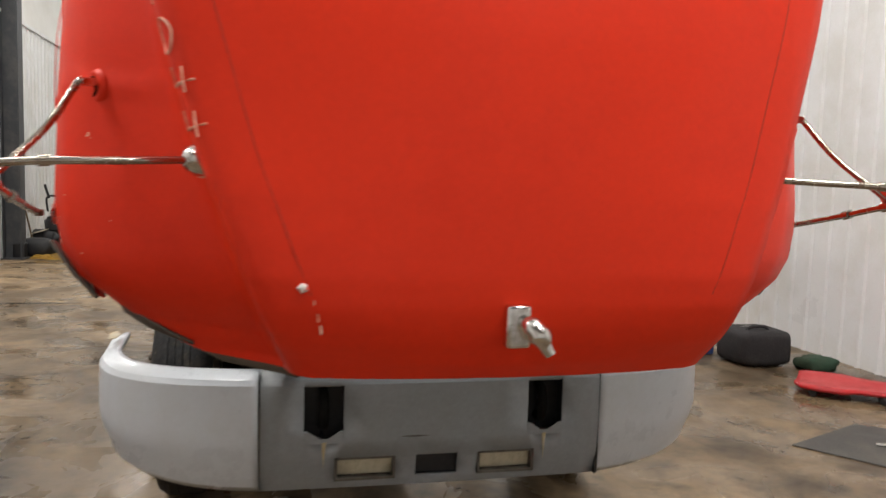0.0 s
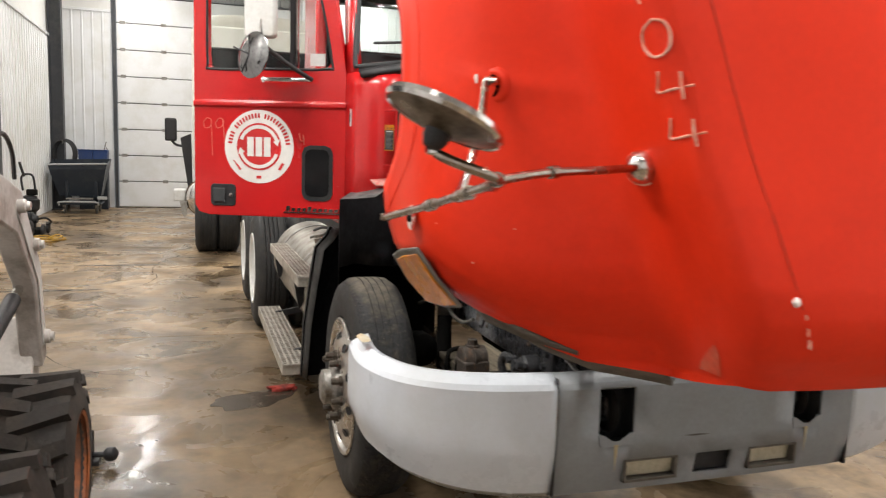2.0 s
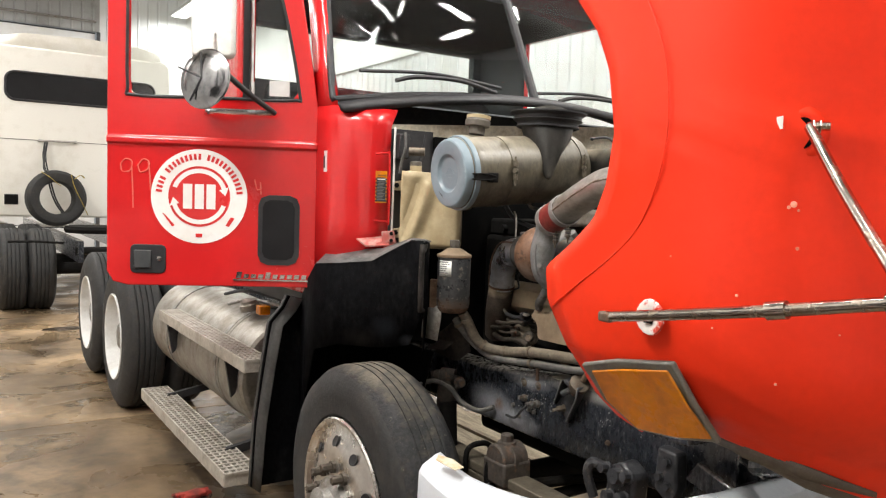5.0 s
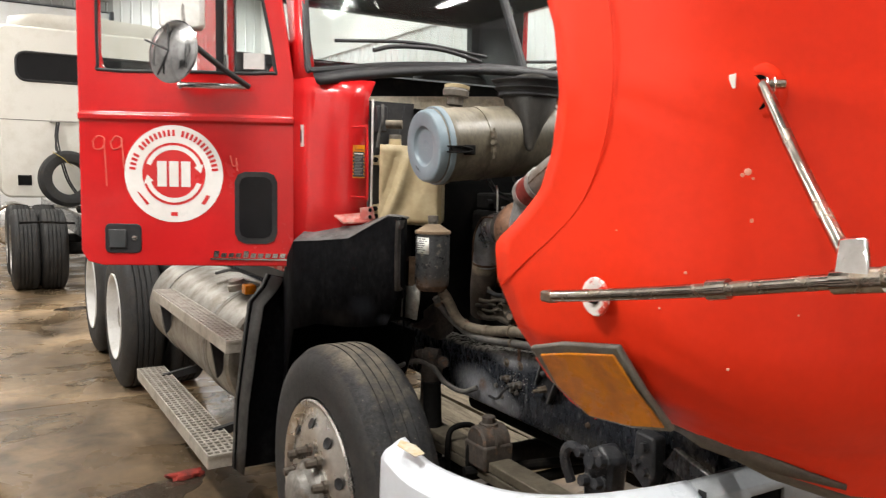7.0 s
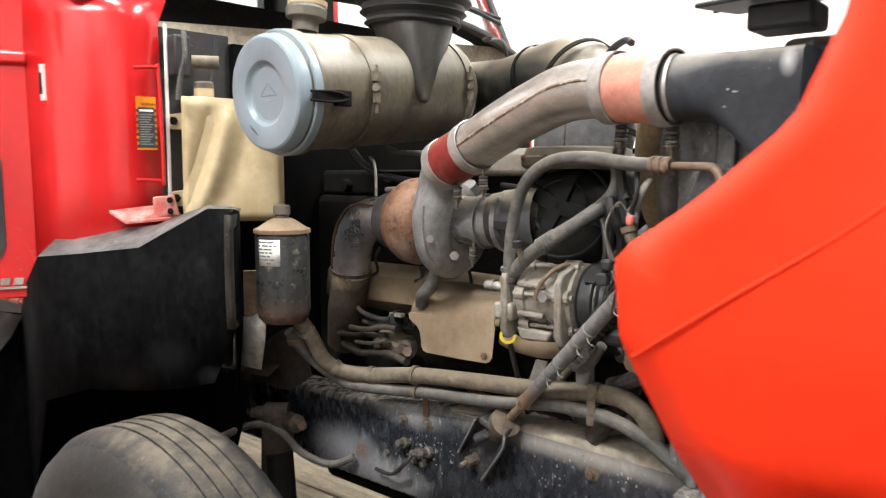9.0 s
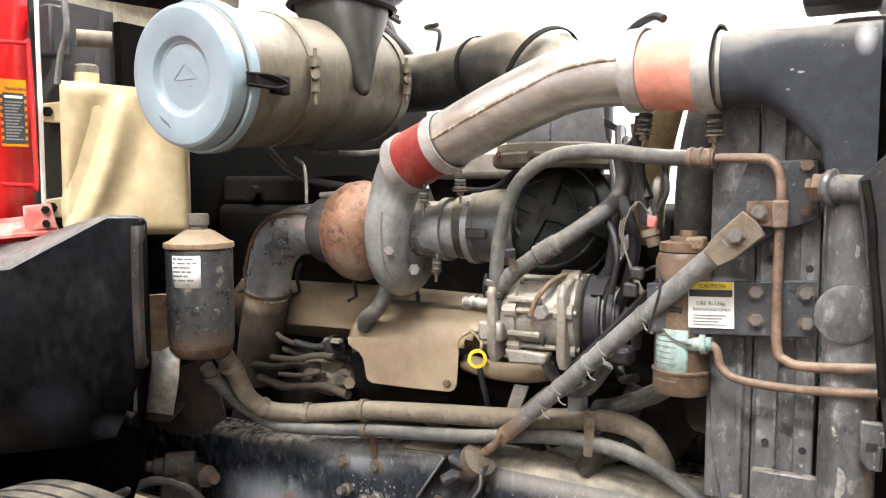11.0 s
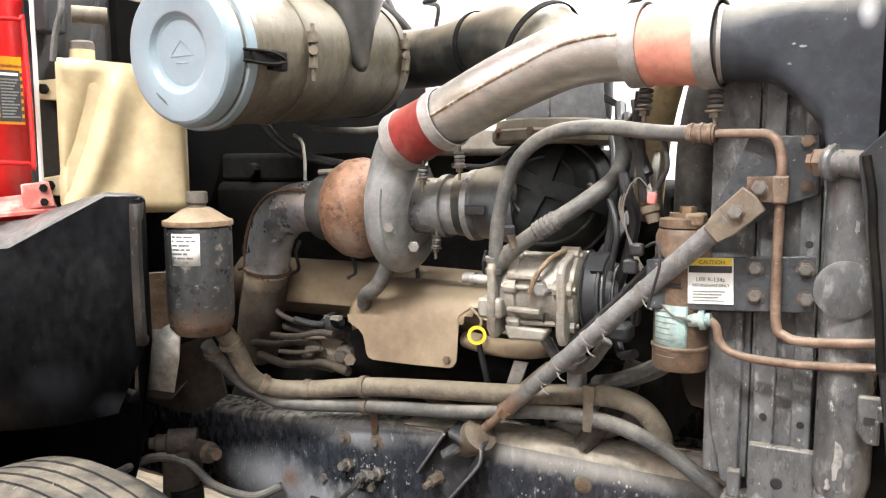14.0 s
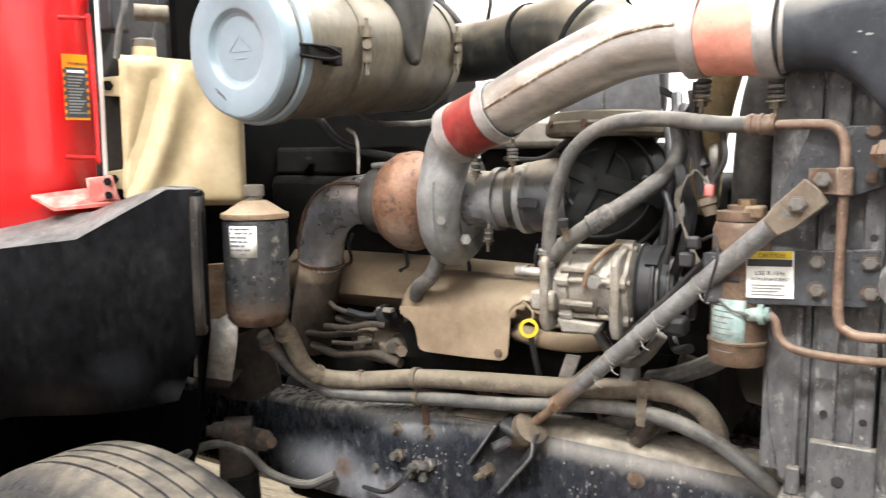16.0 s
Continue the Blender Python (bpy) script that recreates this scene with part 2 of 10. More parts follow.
CHALK = material("chalk", (0.76, 0.44, 0.34), 0.9, second=(0.72, 0.24, 0.15), mix_scale=50, mix_lo=0.4, mix_hi=0.6, fine=0.2, bump=0.2)
CHALK_FAINT = material("faint_chalk", (0.66, 0.16, 0.11), 0.85, second=(0.62, 0.07, 0.05), mix_scale=60, mix_lo=0.4, mix_hi=0.6, fine=0.1, bump=0.1)
MIRROR_BACK = material("tarnished_mirror_back", (0.24, 0.20, 0.15), 0.35, 0.75, second=(0.12, 0.095, 0.065), mix_scale=22, fine=0.2, bump=0.1)
FOG = material("fog_lens", (0.52, 0.48, 0.36), 0.25, second=(0.36, 0.32, 0.22), mix_scale=18, fine=0.1, bump=0.3, bump_scale=120, coat=0.5)
RUST = material("rust", (0.24, 0.105, 0.045), 0.85, second=(0.13, 0.06, 0.035), mix_scale=25, fine=0.3, bump=0.4, grime=0.4)
ALU_WHEEL = material("wheel_aluminium", (0.62, 0.60, 0.57), 0.30, 0.95, second=(0.50, 0.47, 0.43), mix_scale=9, fine=0.07, bump=0.06, grime=0.12)
NUT = material("oily_nut", (0.09, 0.075, 0.06), 0.5, 0.5, second=(0.05, 0.04, 0.03), mix_scale=40, fine=0.2, bump=0.2)
DARK_TRIM = material("dark_cab_trim", (0.035, 0.04, 0.042), 0.6, second=(0.055, 0.055, 0.055), mix_scale=5, fine=0.1, bump=0.1)
INSULATION = material("tan_insulation", (0.62, 0.56, 0.44), 0.8, second=(0.45, 0.38, 0.27), mix_scale=9, fine=0.2, bump=0.4, grime=0.3)
EMBLEM = material("emblem_white", (0.80, 0.78, 0.75), 0.35, second=(0.74, 0.72, 0.68), mix_scale=8, fine=0.02, bump=0.0)
EMBLEM_RED = material("emblem_red", (0.60, 0.03, 0.03), 0.35, second=(0.56, 0.03, 0.03), mix_scale=8, fine=0.02, bump=0.0)
GREY_LABEL = material("grey_label", (0.17, 0.17, 0.165), 0.5, fine=0.3, fine_scale=300, bump=0)
# Bluish marks low on the panel are its soft sheen, put into the colour.
PANEL = material("black_splash_plastic", (0.0035, 0.0035, 0.004), 0.6, second=(0.009, 0.0088, 0.0092), mix_scale=9, mix_lo=0.55, mix_hi=0.70, fine=0.6, bump=0.4, bump_scale=28, stretch=(1, 1, 0.6), grime=0.15, chips=0.3, chip_colour=(0.032, 0.030, 0.028), spec=0.03, stains_and_sheens=[((-0.82, 1.37, 1.11), (0.1, 0.07, 0.06), (0.022, 0.024, 0.029), 0.8), ((-0.81, 1.27, 1.075), (0.1, 0.05, 0.03), (0.075, 0.082, 0.098), 0.9), ((-0.86, 1.50, 1.06), (0.1, 0.12, 0.05), (0.035, 0.031, 0.029), 0.85)])
SKIRT_GREY = material("dusty_black_plastic", (0.045, 0.043, 0.040), 0.55, second=(0.028, 0.027, 0.026), mix_scale=12, fine=0.2, bump=0.1, grime=0.2)
EDGE_BROWN = material("scuffed_plastic_edge", (0.028, 0.024, 0.021), 0.6, spec=0.25, second=(0.016, 0.015, 0.014), mix_scale=14, fine=0.4, bump=0.3, grime=0.5, chips=0.6, chip_colour=(0.13, 0.115, 0.10), stretch=(1, 1, 0.5))
# The panel's ledge, its overhead light put into a paler colour.
PANEL_LIP = material("top_lit_ledge_plastic", (0.15, 0.148, 0.145), 0.45, second=(0.09, 0.088, 0.085), mix_scale=12, fine=0.25, bump=0.15, grime=0.3, chips=0.3)
DUSTY_TYRE = material("dirt_caked_tyre", (0.026, 0.026, 0.027), 0.75, spec=0.25, grime=0.4, chips=0.5, chip_colour=(0.24, 0.21, 0.165), second=(0.055, 0.050, 0.042), mix_scale=20, mix_lo=0.50, mix_hi=0.64, fine=0.35, bump=0.6, dust=0.62, dust_from=0.74, lit_dust_colour=(0.175, 0.152, 0.115))
STAIN = material("yellow_brown_stain", (0.46, 0.36, 0.20), 0.5, second=(0.50, 0.46, 0.36), mix_scale=30, mix_lo=0.42, mix_hi=0.6, fine=0.1, bump=0.05)
DULL_CHROME = material("dull_chrome", (0.30, 0.30, 0.30), 0.12, 1.0, second=(0.16, 0.16, 0.16), mix_scale=16, fine=0.1, bump=0.05)
BEZEL = material("grey_bezel_metal", (0.16, 0.155, 0.135), 0.5, second=(0.10, 0.095, 0.085), mix_scale=14, fine=0.15, bump=0.1, grime=0.3)
RAIL_DUST = material("dry_dust", (0.34, 0.30, 0.24), 0.85, second=(0.20, 0.18, 0.15), mix_scale=14, mix_lo=0.42, mix_hi=0.66, fine=0.25, bump=0.2)
RUSTY_TURBINE = material("scaly_turbine_rust", (0.165, 0.086, 0.050), 0.6, 0.2, second=(0.075, 0.042, 0.03), mix_scale=55, mix_lo=0.56, mix_hi=0.61, fine=0.25, bump=0.4, grime=0.3, chips=0.6, chip_colour=(0.36, 0.30, 0.25), stains_and_sheens=[((-0.50, 0.98, 1.345), (0.1, 0.05, 0.05), (0.27, 0.22, 0.18), 0.7)])
MOUNT = material("black_casting", (0.035, 0.036, 0.04), 0.4, second=(0.10, 0.09, 0.08), mix_scale=30, mix_lo=0.55, mix_hi=0.7, fine=0.3, bump=0.3, grime=0.5, chips=0.5)
DOME_RUBBER = material("black_moulded_rubber", (0.0085, 0.0098, 0.0095), 0.5, second=(0.022, 0.022, 0.020), mix_scale=12, mix_lo=0.52, mix_hi=0.72, fine=0.2, bump=0.1, grime=0.3, spec=0.2)
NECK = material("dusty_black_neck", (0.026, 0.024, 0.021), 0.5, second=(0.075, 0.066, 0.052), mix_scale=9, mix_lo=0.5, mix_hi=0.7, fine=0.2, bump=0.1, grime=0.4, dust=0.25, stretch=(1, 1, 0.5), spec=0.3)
DUCT = material("dusty_duct_rubber", (0.013, 0.0145, 0.0145), 0.42, grime=0.3, second=(0.085, 0.074, 0.055), mix_scale=9, mix_lo=0.47, mix_hi=0.72, fine=0.2, bump=0.12, dust=0.95, lit_dust_colour=(0.27, 0.23, 0.165))
UNDERSIDE = material("raw_grey_fibreglass", (0.10, 0.10, 0.105), 0.7, grime=0.3, second=(0.065, 0.065, 0.068), mix_scale=5, fine=0.2, bump=0.3)
TARNISH = material("tarnished_chrome", (0.44, 0.40, 0.35), 0.22, 1.0, grime=0.4, second=(0.26, 0.20, 0.14), mix_scale=18, mix_lo=0.48, mix_hi=0.7, fine=0.1, bump=0.05)
DRIED_RUST = material("brown_rust", (0.13, 0.075, 0.045), 0.8, grime=0.4, second=(0.07, 0.045, 0.032), mix_scale=25, fine=0.3, bump=0.3)
HOSE_DARK = material("grimy_hose", (0.060, 0.048, 0.036), 0.75, grime=0.6, second=(0.028, 0.023, 0.019), mix_scale=14, fine=0.2, bump=0.3, dust=0.08)
BOARD = material("weathered_board", (0.30, 0.25, 0.17), 0.8, grime=0.4, second=(0.16, 0.13, 0.09), mix_scale=5, mix_lo=0.42, mix_hi=0.66, fine=0.25, bump=0.4, bump_scale=50, stretch=(6, 0.7, 1))
DARK_GLASS = material("dark_glass", (0.012, 0.012, 0.013), 0.10, fine=0.05, bump=0.0, coat=0.0, rough_var=0.03, spec=0.25)

EXHAUST = material("blued_exhaust_steel", (0.54, 0.56, 0.61), 0.32, 0.75, second=(0.20, 0.14, 0.10), mix_scale=10, mix_lo=0.56, mix_hi=0.66, fine=0.1, bump=0.1, grime=0.25, chips=0.3, chip_colour=(0.09, 0.055, 0.035), dust=0.8, lit_dust_colour=(0.24, 0.19, 0.135), stains_and_sheens=[((-0.36, 1.27, 1.44), (0.2, 0.09, 0.045), (0.075, 0.042, 0.028), 0.9)])
CLAMP = material("dusty_steel_clamp", (0.17, 0.14, 0.105), 0.55, 0.3, second=(0.12, 0.085, 0.06), mix_scale=30, fine=0.2, bump=0.15, grime=0.4)
GEAR = material("oily_rusty_casting", (0.075, 0.062, 0.052), 0.65, second=(0.16, 0.095, 0.06), mix_scale=26, mix_lo=0.54, mix_hi=0.68, fine=0.25, bump=0.4, grime=0.5, chips=0.3, chip_colour=(0.22, 0.18, 0.14))
SCROLL = material("grey_cast_housing", (0.25, 0.255, 0.255), 0.45, 0.3, second=(0.17, 0.16, 0.15), mix_scale=14, mix_lo=0.5, mix_hi=0.72, fine=0.12, bump=0.25, grime=0.3, chips=0.3, chip_colour=(0.42, 0.42, 0.40), dust=0.35)
ROD = material("rust_flecked_rod", (0.21, 0.145, 0.10), 0.7, 0.1, second=(0.16, 0.085, 0.045), mix_scale=40, mix_lo=0.48, mix_hi=0.6, fine=0.25, bump=0.3, grime=0.4)
RUSTY_PIPE = material("flaking_rusty_pipe", (0.055, 0.04, 0.029), 0.8, second=(0.33, 0.26, 0.17), mix_scale=16, mix_lo=0.60, mix_hi=0.64, fine=0.25, bump=0.4, grime=0.4, chips=0.4, chip_colour=(0.06, 0.04, 0.03), stains_and_sheens=[((-0.40, 1.30, 1.25), (0.1, 0.09, 0.035), (0.36, 0.29, 0.20), 0.9)])
RUSTY_TAN = material("rusty_tan", (0.235, 0.165, 0.10), 0.7, second=(0.12, 0.072, 0.045), mix_scale=18, mix_lo=0.42, mix_hi=0.66, fine=0.25, bump=0.3, grime=0.5, chips=0.35, chip_colour=(0.07, 0.045, 0.03), dust=0.4, lit_dust_colour=(0.36, 0.29, 0.20))
CAST_ALU = material("cast_aluminium", (0.30, 0.28, 0.245), 0.48, 0.3, second=(0.20, 0.165, 0.125), mix_scale=16, mix_lo=0.46, mix_hi=0.70, fine=0.12, bump=0.25, grime=0.4, chips=0.3, chip_colour=(0.07, 0.058, 0.048), dust=0.4)
PIPE_ALU = material("pipe_aluminium", (0.50, 0.485, 0.46), 0.42, 0.88, second=(0.34, 0.305, 0.26), mix_scale=9, mix_lo=0.48, mix_hi=0.70, fine=0.08, bump=0.1, grime=0.25, chips=0.35, chip_colour=(0.16, 0.10, 0.06), stretch=(1.4, 0.6, 1.4))
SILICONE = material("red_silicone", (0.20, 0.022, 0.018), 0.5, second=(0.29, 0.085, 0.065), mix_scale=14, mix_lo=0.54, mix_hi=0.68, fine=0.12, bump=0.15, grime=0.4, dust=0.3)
SILICONE_FADED = material("faded_red_silicone", (0.58, 0.27, 0.20), 0.65, second=(0.48, 0.13, 0.09), mix_scale=7, mix_lo=0.5, mix_hi=0.75, fine=0.1, bump=0.15, grime=0.2)
STEEL_LIGHT = material("bare_steel", (0.46, 0.445, 0.41), 0.5, 0.45, second=(0.30, 0.265, 0.215), mix_scale=20, mix_lo=0.45, mix_hi=0.68, fine=0.15, bump=0.15, grime=0.45)
BARE = material("scuffed_bare_metal", (0.40, 0.39, 0.37), 0.45, 0.4, second=(0.16, 0.155, 0.15), mix_scale=60, mix_lo=0.45, mix_hi=0.62, fine=0.2, bump=0.15)
WORN_RING = material("scraped_red_and_white", (0.74, 0.70, 0.66), 0.5, second=(0.60, 0.05, 0.025), mix_scale=34, mix_lo=0.50, mix_hi=0.56, fine=0.1, bump=0.2)
TANK_BLACK = material("black_tank_paint", (0.034, 0.038, 0.046), 0.48, spec=0.35, second=(0.075, 0.078, 0.085), mix_scale=6, mix_lo=0.5, mix_hi=0.78, fine=0.2, bump=0.08, grime=0.25, chips=0.3, chip_colour=(0.30, 0.29, 0.28), dust=0.85, lit_dust_colour=(0.34, 0.31, 0.265), stains_and_sheens=[((-0.66, 0.118, 1.685), (0.06, 0.013, 0.022), (0.60, 0.60, 0.61), 0.9), ((-0.66, 0.125, 1.50), (0.06, 0.03, 0.03), (0.20, 0.205, 0.215), 0.6), ((-0.66, 0.19, 1.565), (0.06, 0.02, 0.02), (0.17, 0.175, 0.185), 0.5)])
# Dark red that paints the shade of a groove.
CREASE = material("crease_shade_red", (0.40, 0.026, 0.010), 0.7, second=(0.26, 0.03, 0.015), mix_scale=30, fine=0.2, bump=0.0)
SIDE_TANK = material("scuffed_black_paint", (0.104, 0.104, 0.105), 0.34, dust=0.5, second=(0.24, 0.236, 0.23), mix_scale=52, mix_lo=0.56, mix_hi=0.66, fine=0.35, bump=0.15, grime=0.4, stretch=(1, 1, 0.5), chips=0.6, chip_colour=(0.48, 0.47, 0.45))
BRASS = material("rusty_brass", (0.19, 0.13, 0.075), 0.55, 0.4, second=(0.13, 0.075, 0.04), mix_scale=30, fine=0.2, bump=0.2, grime=0.4)
RUBBER_GREY = material("grey_rubber", (0.085, 0.084, 0.081), 0.6, second=(0.15, 0.14, 0.125), mix_scale=14, fine=0.2, bump=0.2, grime=0.5, chips=0.4, chip_colour=(0.30, 0.28, 0.25), dust=0.6, lit_dust_colour=(0.30, 0.27, 0.225))
HOSE_TAN = material("dusty_hose", (0.145, 0.120, 0.088), 0.7, second=(0.085, 0.07, 0.053), mix_scale=12, fine=0.2, bump=0.2, grime=0.5, chips=0.3, chip_colour=(0.05, 0.043, 0.037), dust=0.6, lit_dust_colour=(0.27, 0.225, 0.162))
CREAM_HOSE = material("yellowed_hose", (0.42, 0.34, 0.19), 0.65, second=(0.28, 0.21, 0.12), mix_scale=10, fine=0.1, bump=0.1, grime=0.35)
STRUT = material("strut_grey", (0.20, 0.20, 0.20), 0.48, 0.15, second=(0.17, 0.10, 0.06), mix_scale=26, mix_lo=0.60, mix_hi=0.66, fine=0.2, bump=0.25, grime=0.5, chips=0.6, chip_colour=(0.36, 0.34, 0.31), dust=0.4, stains_and_sheens=[((-0.49, 0.64, 1.075), (0.08, 0.07, 0.07), (0.19, 0.105, 0.055), 0.85)])
RUSTY_STEEL = material("rusty_steel", (0.185, 0.135, 0.10), 0.6, 0.3, second=(0.125, 0.075, 0.048), mix_scale=26, fine=0.25, bump=0.25, grime=0.5, chips=0.3, chip_colour=(0.30, 0.27, 0.23))
BOLT = material("zinc_bolt", (0.20, 0.195, 0.185), 0.45, 0.5, second=(0.12, 0.085, 0.055), mix_scale=60, fine=0.2, bump=0.2)
RUST_BOLT = material("rusty_bolt", (0.165, 0.118, 0.085), 0.65, 0.3, second=(0.12, 0.07, 0.042), mix_scale=60, fine=0.25, bump=0.25, grime=0.4)
LABEL = material("label_white", (0.78, 0.78, 0.74), 0.5, second=(0.68, 0.67, 0.60), mix_scale=20, fine=0.03, bump=0.0)
YELLOW = material("label_yellow", (0.78, 0.60, 0.03), 0.45, second=(0.66, 0.48, 0.03), mix_scale=20, fine=0.05, bump=0.0)
INK = material("black_ink", (0.03, 0.03, 0.032), 0.6, fine=0.1, bump=0.0)
TEAL = material("worn_teal", (0.24, 0.335, 0.315), 0.6, second=(0.36, 0.395, 0.36), mix_scale=40, fine=0.25, bump=0.1, grime=0.4)
CHALK_GREY = material("grey_plastic_tie", (0.20, 0.195, 0.18), 0.6, fine=0.15, bump=0.05)
COPPER = material("brown_copper", (0.215, 0.145, 0.105), 0.55, 0.15, second=(0.15, 0.09, 0.062), mix_scale=18, fine=0.18, bump=0.15, grime=0.45, chips=0.3, chip_colour=(0.32, 0.28, 0.24), dust=0.5)
PINK_PLUG = material("faded_red_plastic", (0.62, 0.18, 0.16), 0.5, fine=0.08, bump=0.05)
TAN_METAL = material("dusty_tan_sheet", (0.285, 0.22, 0.145), 0.52, 0.15, second=(0.20, 0.142, 0.092), mix_scale=5, mix_lo=0.42, mix_hi=0.68, fine=0.07, bump=0.04, grime=0.16, chips=0.3, chip_colour=(0.12, 0.085, 0.055), dust=0.3, lit_dust_colour=(0.36, 0.30, 0.21))
RESERVOIR = material("reservoir_black", (0.030, 0.031, 0.032), 0.32, stains_and_sheens=[((-0.70, 1.17, 1.195), (0.2, 0.2, 0.05), (0.12, 0.075, 0.048), 0.8)], second=(0.17, 0.145, 0.11), mix_scale=30, mix_lo=0.60, mix_hi=0.70, fine=0.3, bump=0.15, grime=0.35, chips=0.65, chip_colour=(0.34, 0.32, 0.28))
WELD = material("rusty_weld", (0.17, 0.115, 0.07), 0.7, second=(0.34, 0.30, 0.25), mix_scale=60, mix_lo=0.48, mix_hi=0.56, fine=0.3, bump=0.4, grime=0.4)
CLAMP_TAN = material("dusty_clamp_steel", (0.165, 0.142, 0.105), 0.5, 0.3, second=(0.10, 0.08, 0.058), mix_scale=40, fine=0.2, bump=0.2, grime=0.5, dust=0.4)
CAST_BROWN = material("dusty_brown_casting", (0.13, 0.105, 0.075), 0.7, second=(0.06, 0.048, 0.036), mix_scale=24, mix_lo=0.45, mix_hi=0.6, fine=0.3, bump=0.5, grime=0.6, dust=0.4)
BAND = material("grey_band_steel", (0.40, 0.39, 0.375), 0.42, 0.5, second=(0.28, 0.255, 0.22), mix_scale=16, mix_lo=0.5, mix_hi=0.7, fine=0.12, bump=0.1, grime=0.3)
INLET = material("inlet_steel", (0.27, 0.275, 0.285), 0.36, 0.5, second=(0.20, 0.18, 0.155), mix_scale=10, mix_lo=0.5, mix_hi=0.7, fine=0.12, bump=0.12, grime=0.3, chips=0.2, dust=0.9, lit_dust_colour=(0.26, 0.215, 0.145))
SLEEVE = material("dusty_inlet_hose", (0.045, 0.048, 0.052), 0.4, second=(0.075, 0.07, 0.064), mix_scale=14, fine=0.2, bump=0.12, grime=0.3, dust=0.85, lit_dust_colour=(0.22, 0.185, 0.13))
PLATE_BLACK = material("slate_black_paint", (0.052, 0.055, 0.060), 0.36, second=(0.14, 0.138, 0.135), mix_scale=46, mix_lo=0.58, mix_hi=0.68, fine=0.25, bump=0.15, grime=0.4, chips=0.5, chip_colour=(0.34, 0.32, 0.29))
DRIER = material("rust_brown_can", (0.125, 0.082, 0.055), 0.55, 0.2, second=(0.19, 0.13, 0.085), mix_scale=20, mix_lo=0.5, mix_hi=0.62, fine=0.25, bump=0.25, grime=0.5, chips=0.35, chip_colour=(0.06, 0.04, 0.03), dust=0.5)
RUST_BROWN = material("rust_brown_sheet", (0.052, 0.040, 0.031), 0.7, second=(0.028, 0.023, 0.02), mix_scale=14, fine=0.3, bump=0.3, grime=0.5, chips=0.4, chip_colour=(0.12, 0.095, 0.07))
# Near black: the shade of deep places put into the colour.
ENGINE_SHADE = material("deep_shade_black", (0.0022, 0.0022, 0.0022), 0.9, spec=0.05, second=(0.005, 0.0045, 0.004), mix_scale=8, fine=0.2, bump=0.2)
PINK_METAL = material("scuffed_red_metal", (0.52, 0.12, 0.10), 0.55, second=(0.45, 0.30, 0.26), mix_scale=25, fine=0.15, bump=0.15)

def glass_material():
    m = bpy.data.materials.new("window_glass")
    m.use_nodes = True
    n, l = m.node_tree.nodes, m.node_tree.links
    n.remove(n["Principled BSDF"])
    clear = n.new("ShaderNodeBsdfTransparent")
    clear.inputs["Color"].default_value = (0.95, 0.975, 0.97, 1)
    gloss = n.new("ShaderNodeBsdfGlossy")
    gloss.inputs["Roughness"].default_value = 0.02
    face = n.new("ShaderNodeLayerWeight")
    face.inputs["Blend"].default_value = 0.5
    steep = n.new("ShaderNodeMath")
    steep.operation, steep.inputs[1].default_value = "POWER", 4.0
    l.new(face.outputs["Facing"], steep.inputs[0])
    fr = n.new("ShaderNodeMapRange")
    fr.inputs["To Min"].default_value, fr.inputs["To Max"].default_value = 0.03, 0.28
    l.new(steep.outputs["Value"], fr.inputs["Value"])
    mx = n.new("ShaderNodeMixShader")
    l.new(fr.outputs["Result"], mx.inputs["Fac"])
    l.new(clear.outputs["BSDF"], mx.inputs[1])
    l.new(gloss.outputs["BSDF"], mx.inputs[2])
    l.new(mx.outputs["Shader"], n["Material Output"].inputs["Surface"])
    return m


def glow_material():
    m = bpy.data.materials.new("lamp_diffuser")
    m.use_nodes = True
    b = m.node_tree.nodes["Principled BSDF"]
    b.inputs["Base Color"].default_value = (0.9, 0.9, 0.9, 1)
    b.inputs["Emission Color"].default_value = (1.0, 0.97, 0.92, 1)
    b.inputs["Emission Strength"].default_value = 6.0
    return m


GLASS, GLOW = glass_material(), glow_material()


# ---- helpers of this scene ----
def thing(name, loc=(0, 0, 0), label="", category="", group="", kind=""):
    ob = new(name)
    ob.empty_display_size = 0.05
    ob.location = loc
    ob["wx"], ob["wy"], ob["wz"] = loc
    return tagged(ob, label, category, group, kind)


def part(name, bm, mat, parent=None, label="", smooth=35, kind="", bevel=0.0, solid=0.0):
    """Links a bmesh in world places as one mesh under its parent."""
    bmesh.ops.recalc_face_normals(bm, faces=bm.faces)
    co = [v.co for v in bm.verts]
    c = Vector([(min(v[i] for v in co) + max(v[i] for v in co)) / 2 for i in range(3)])
    bmesh.ops.translate(bm, verts=bm.verts, vec=-c)
    me = bpy.data.meshes.new(name)
    bm.to_mesh(me)
    bm.free()
    if smooth:
        for p in me.polygons:
            p.use_smooth = True
        me.set_sharp_from_angle(angle=radians(smooth))
    for m in (mat if isinstance(mat, (list, tuple)) else [mat]):
        me.materials.append(m)
    ob = new(name, me)
    ob.location = c
    ob["wx"], ob["wy"], ob["wz"] = c
    if parent:
        ob.parent = parent
        ob.matrix_parent_inverse = Matrix.Translation((-parent["wx"], -parent["wy"], -parent["wz"]))
    if solid:
        s = ob.modifiers.new("thickness", "SOLIDIFY")
        s.thickness, s.offset = solid, -1
    if bevel:
        b = ob.modifiers.new("edges", "BEVEL")
        b.width, b.segments, b.limit_method, b.angle_limit = bevel, 2, "ANGLE", radians(40)
    return tagged(ob, label, kind=kind)


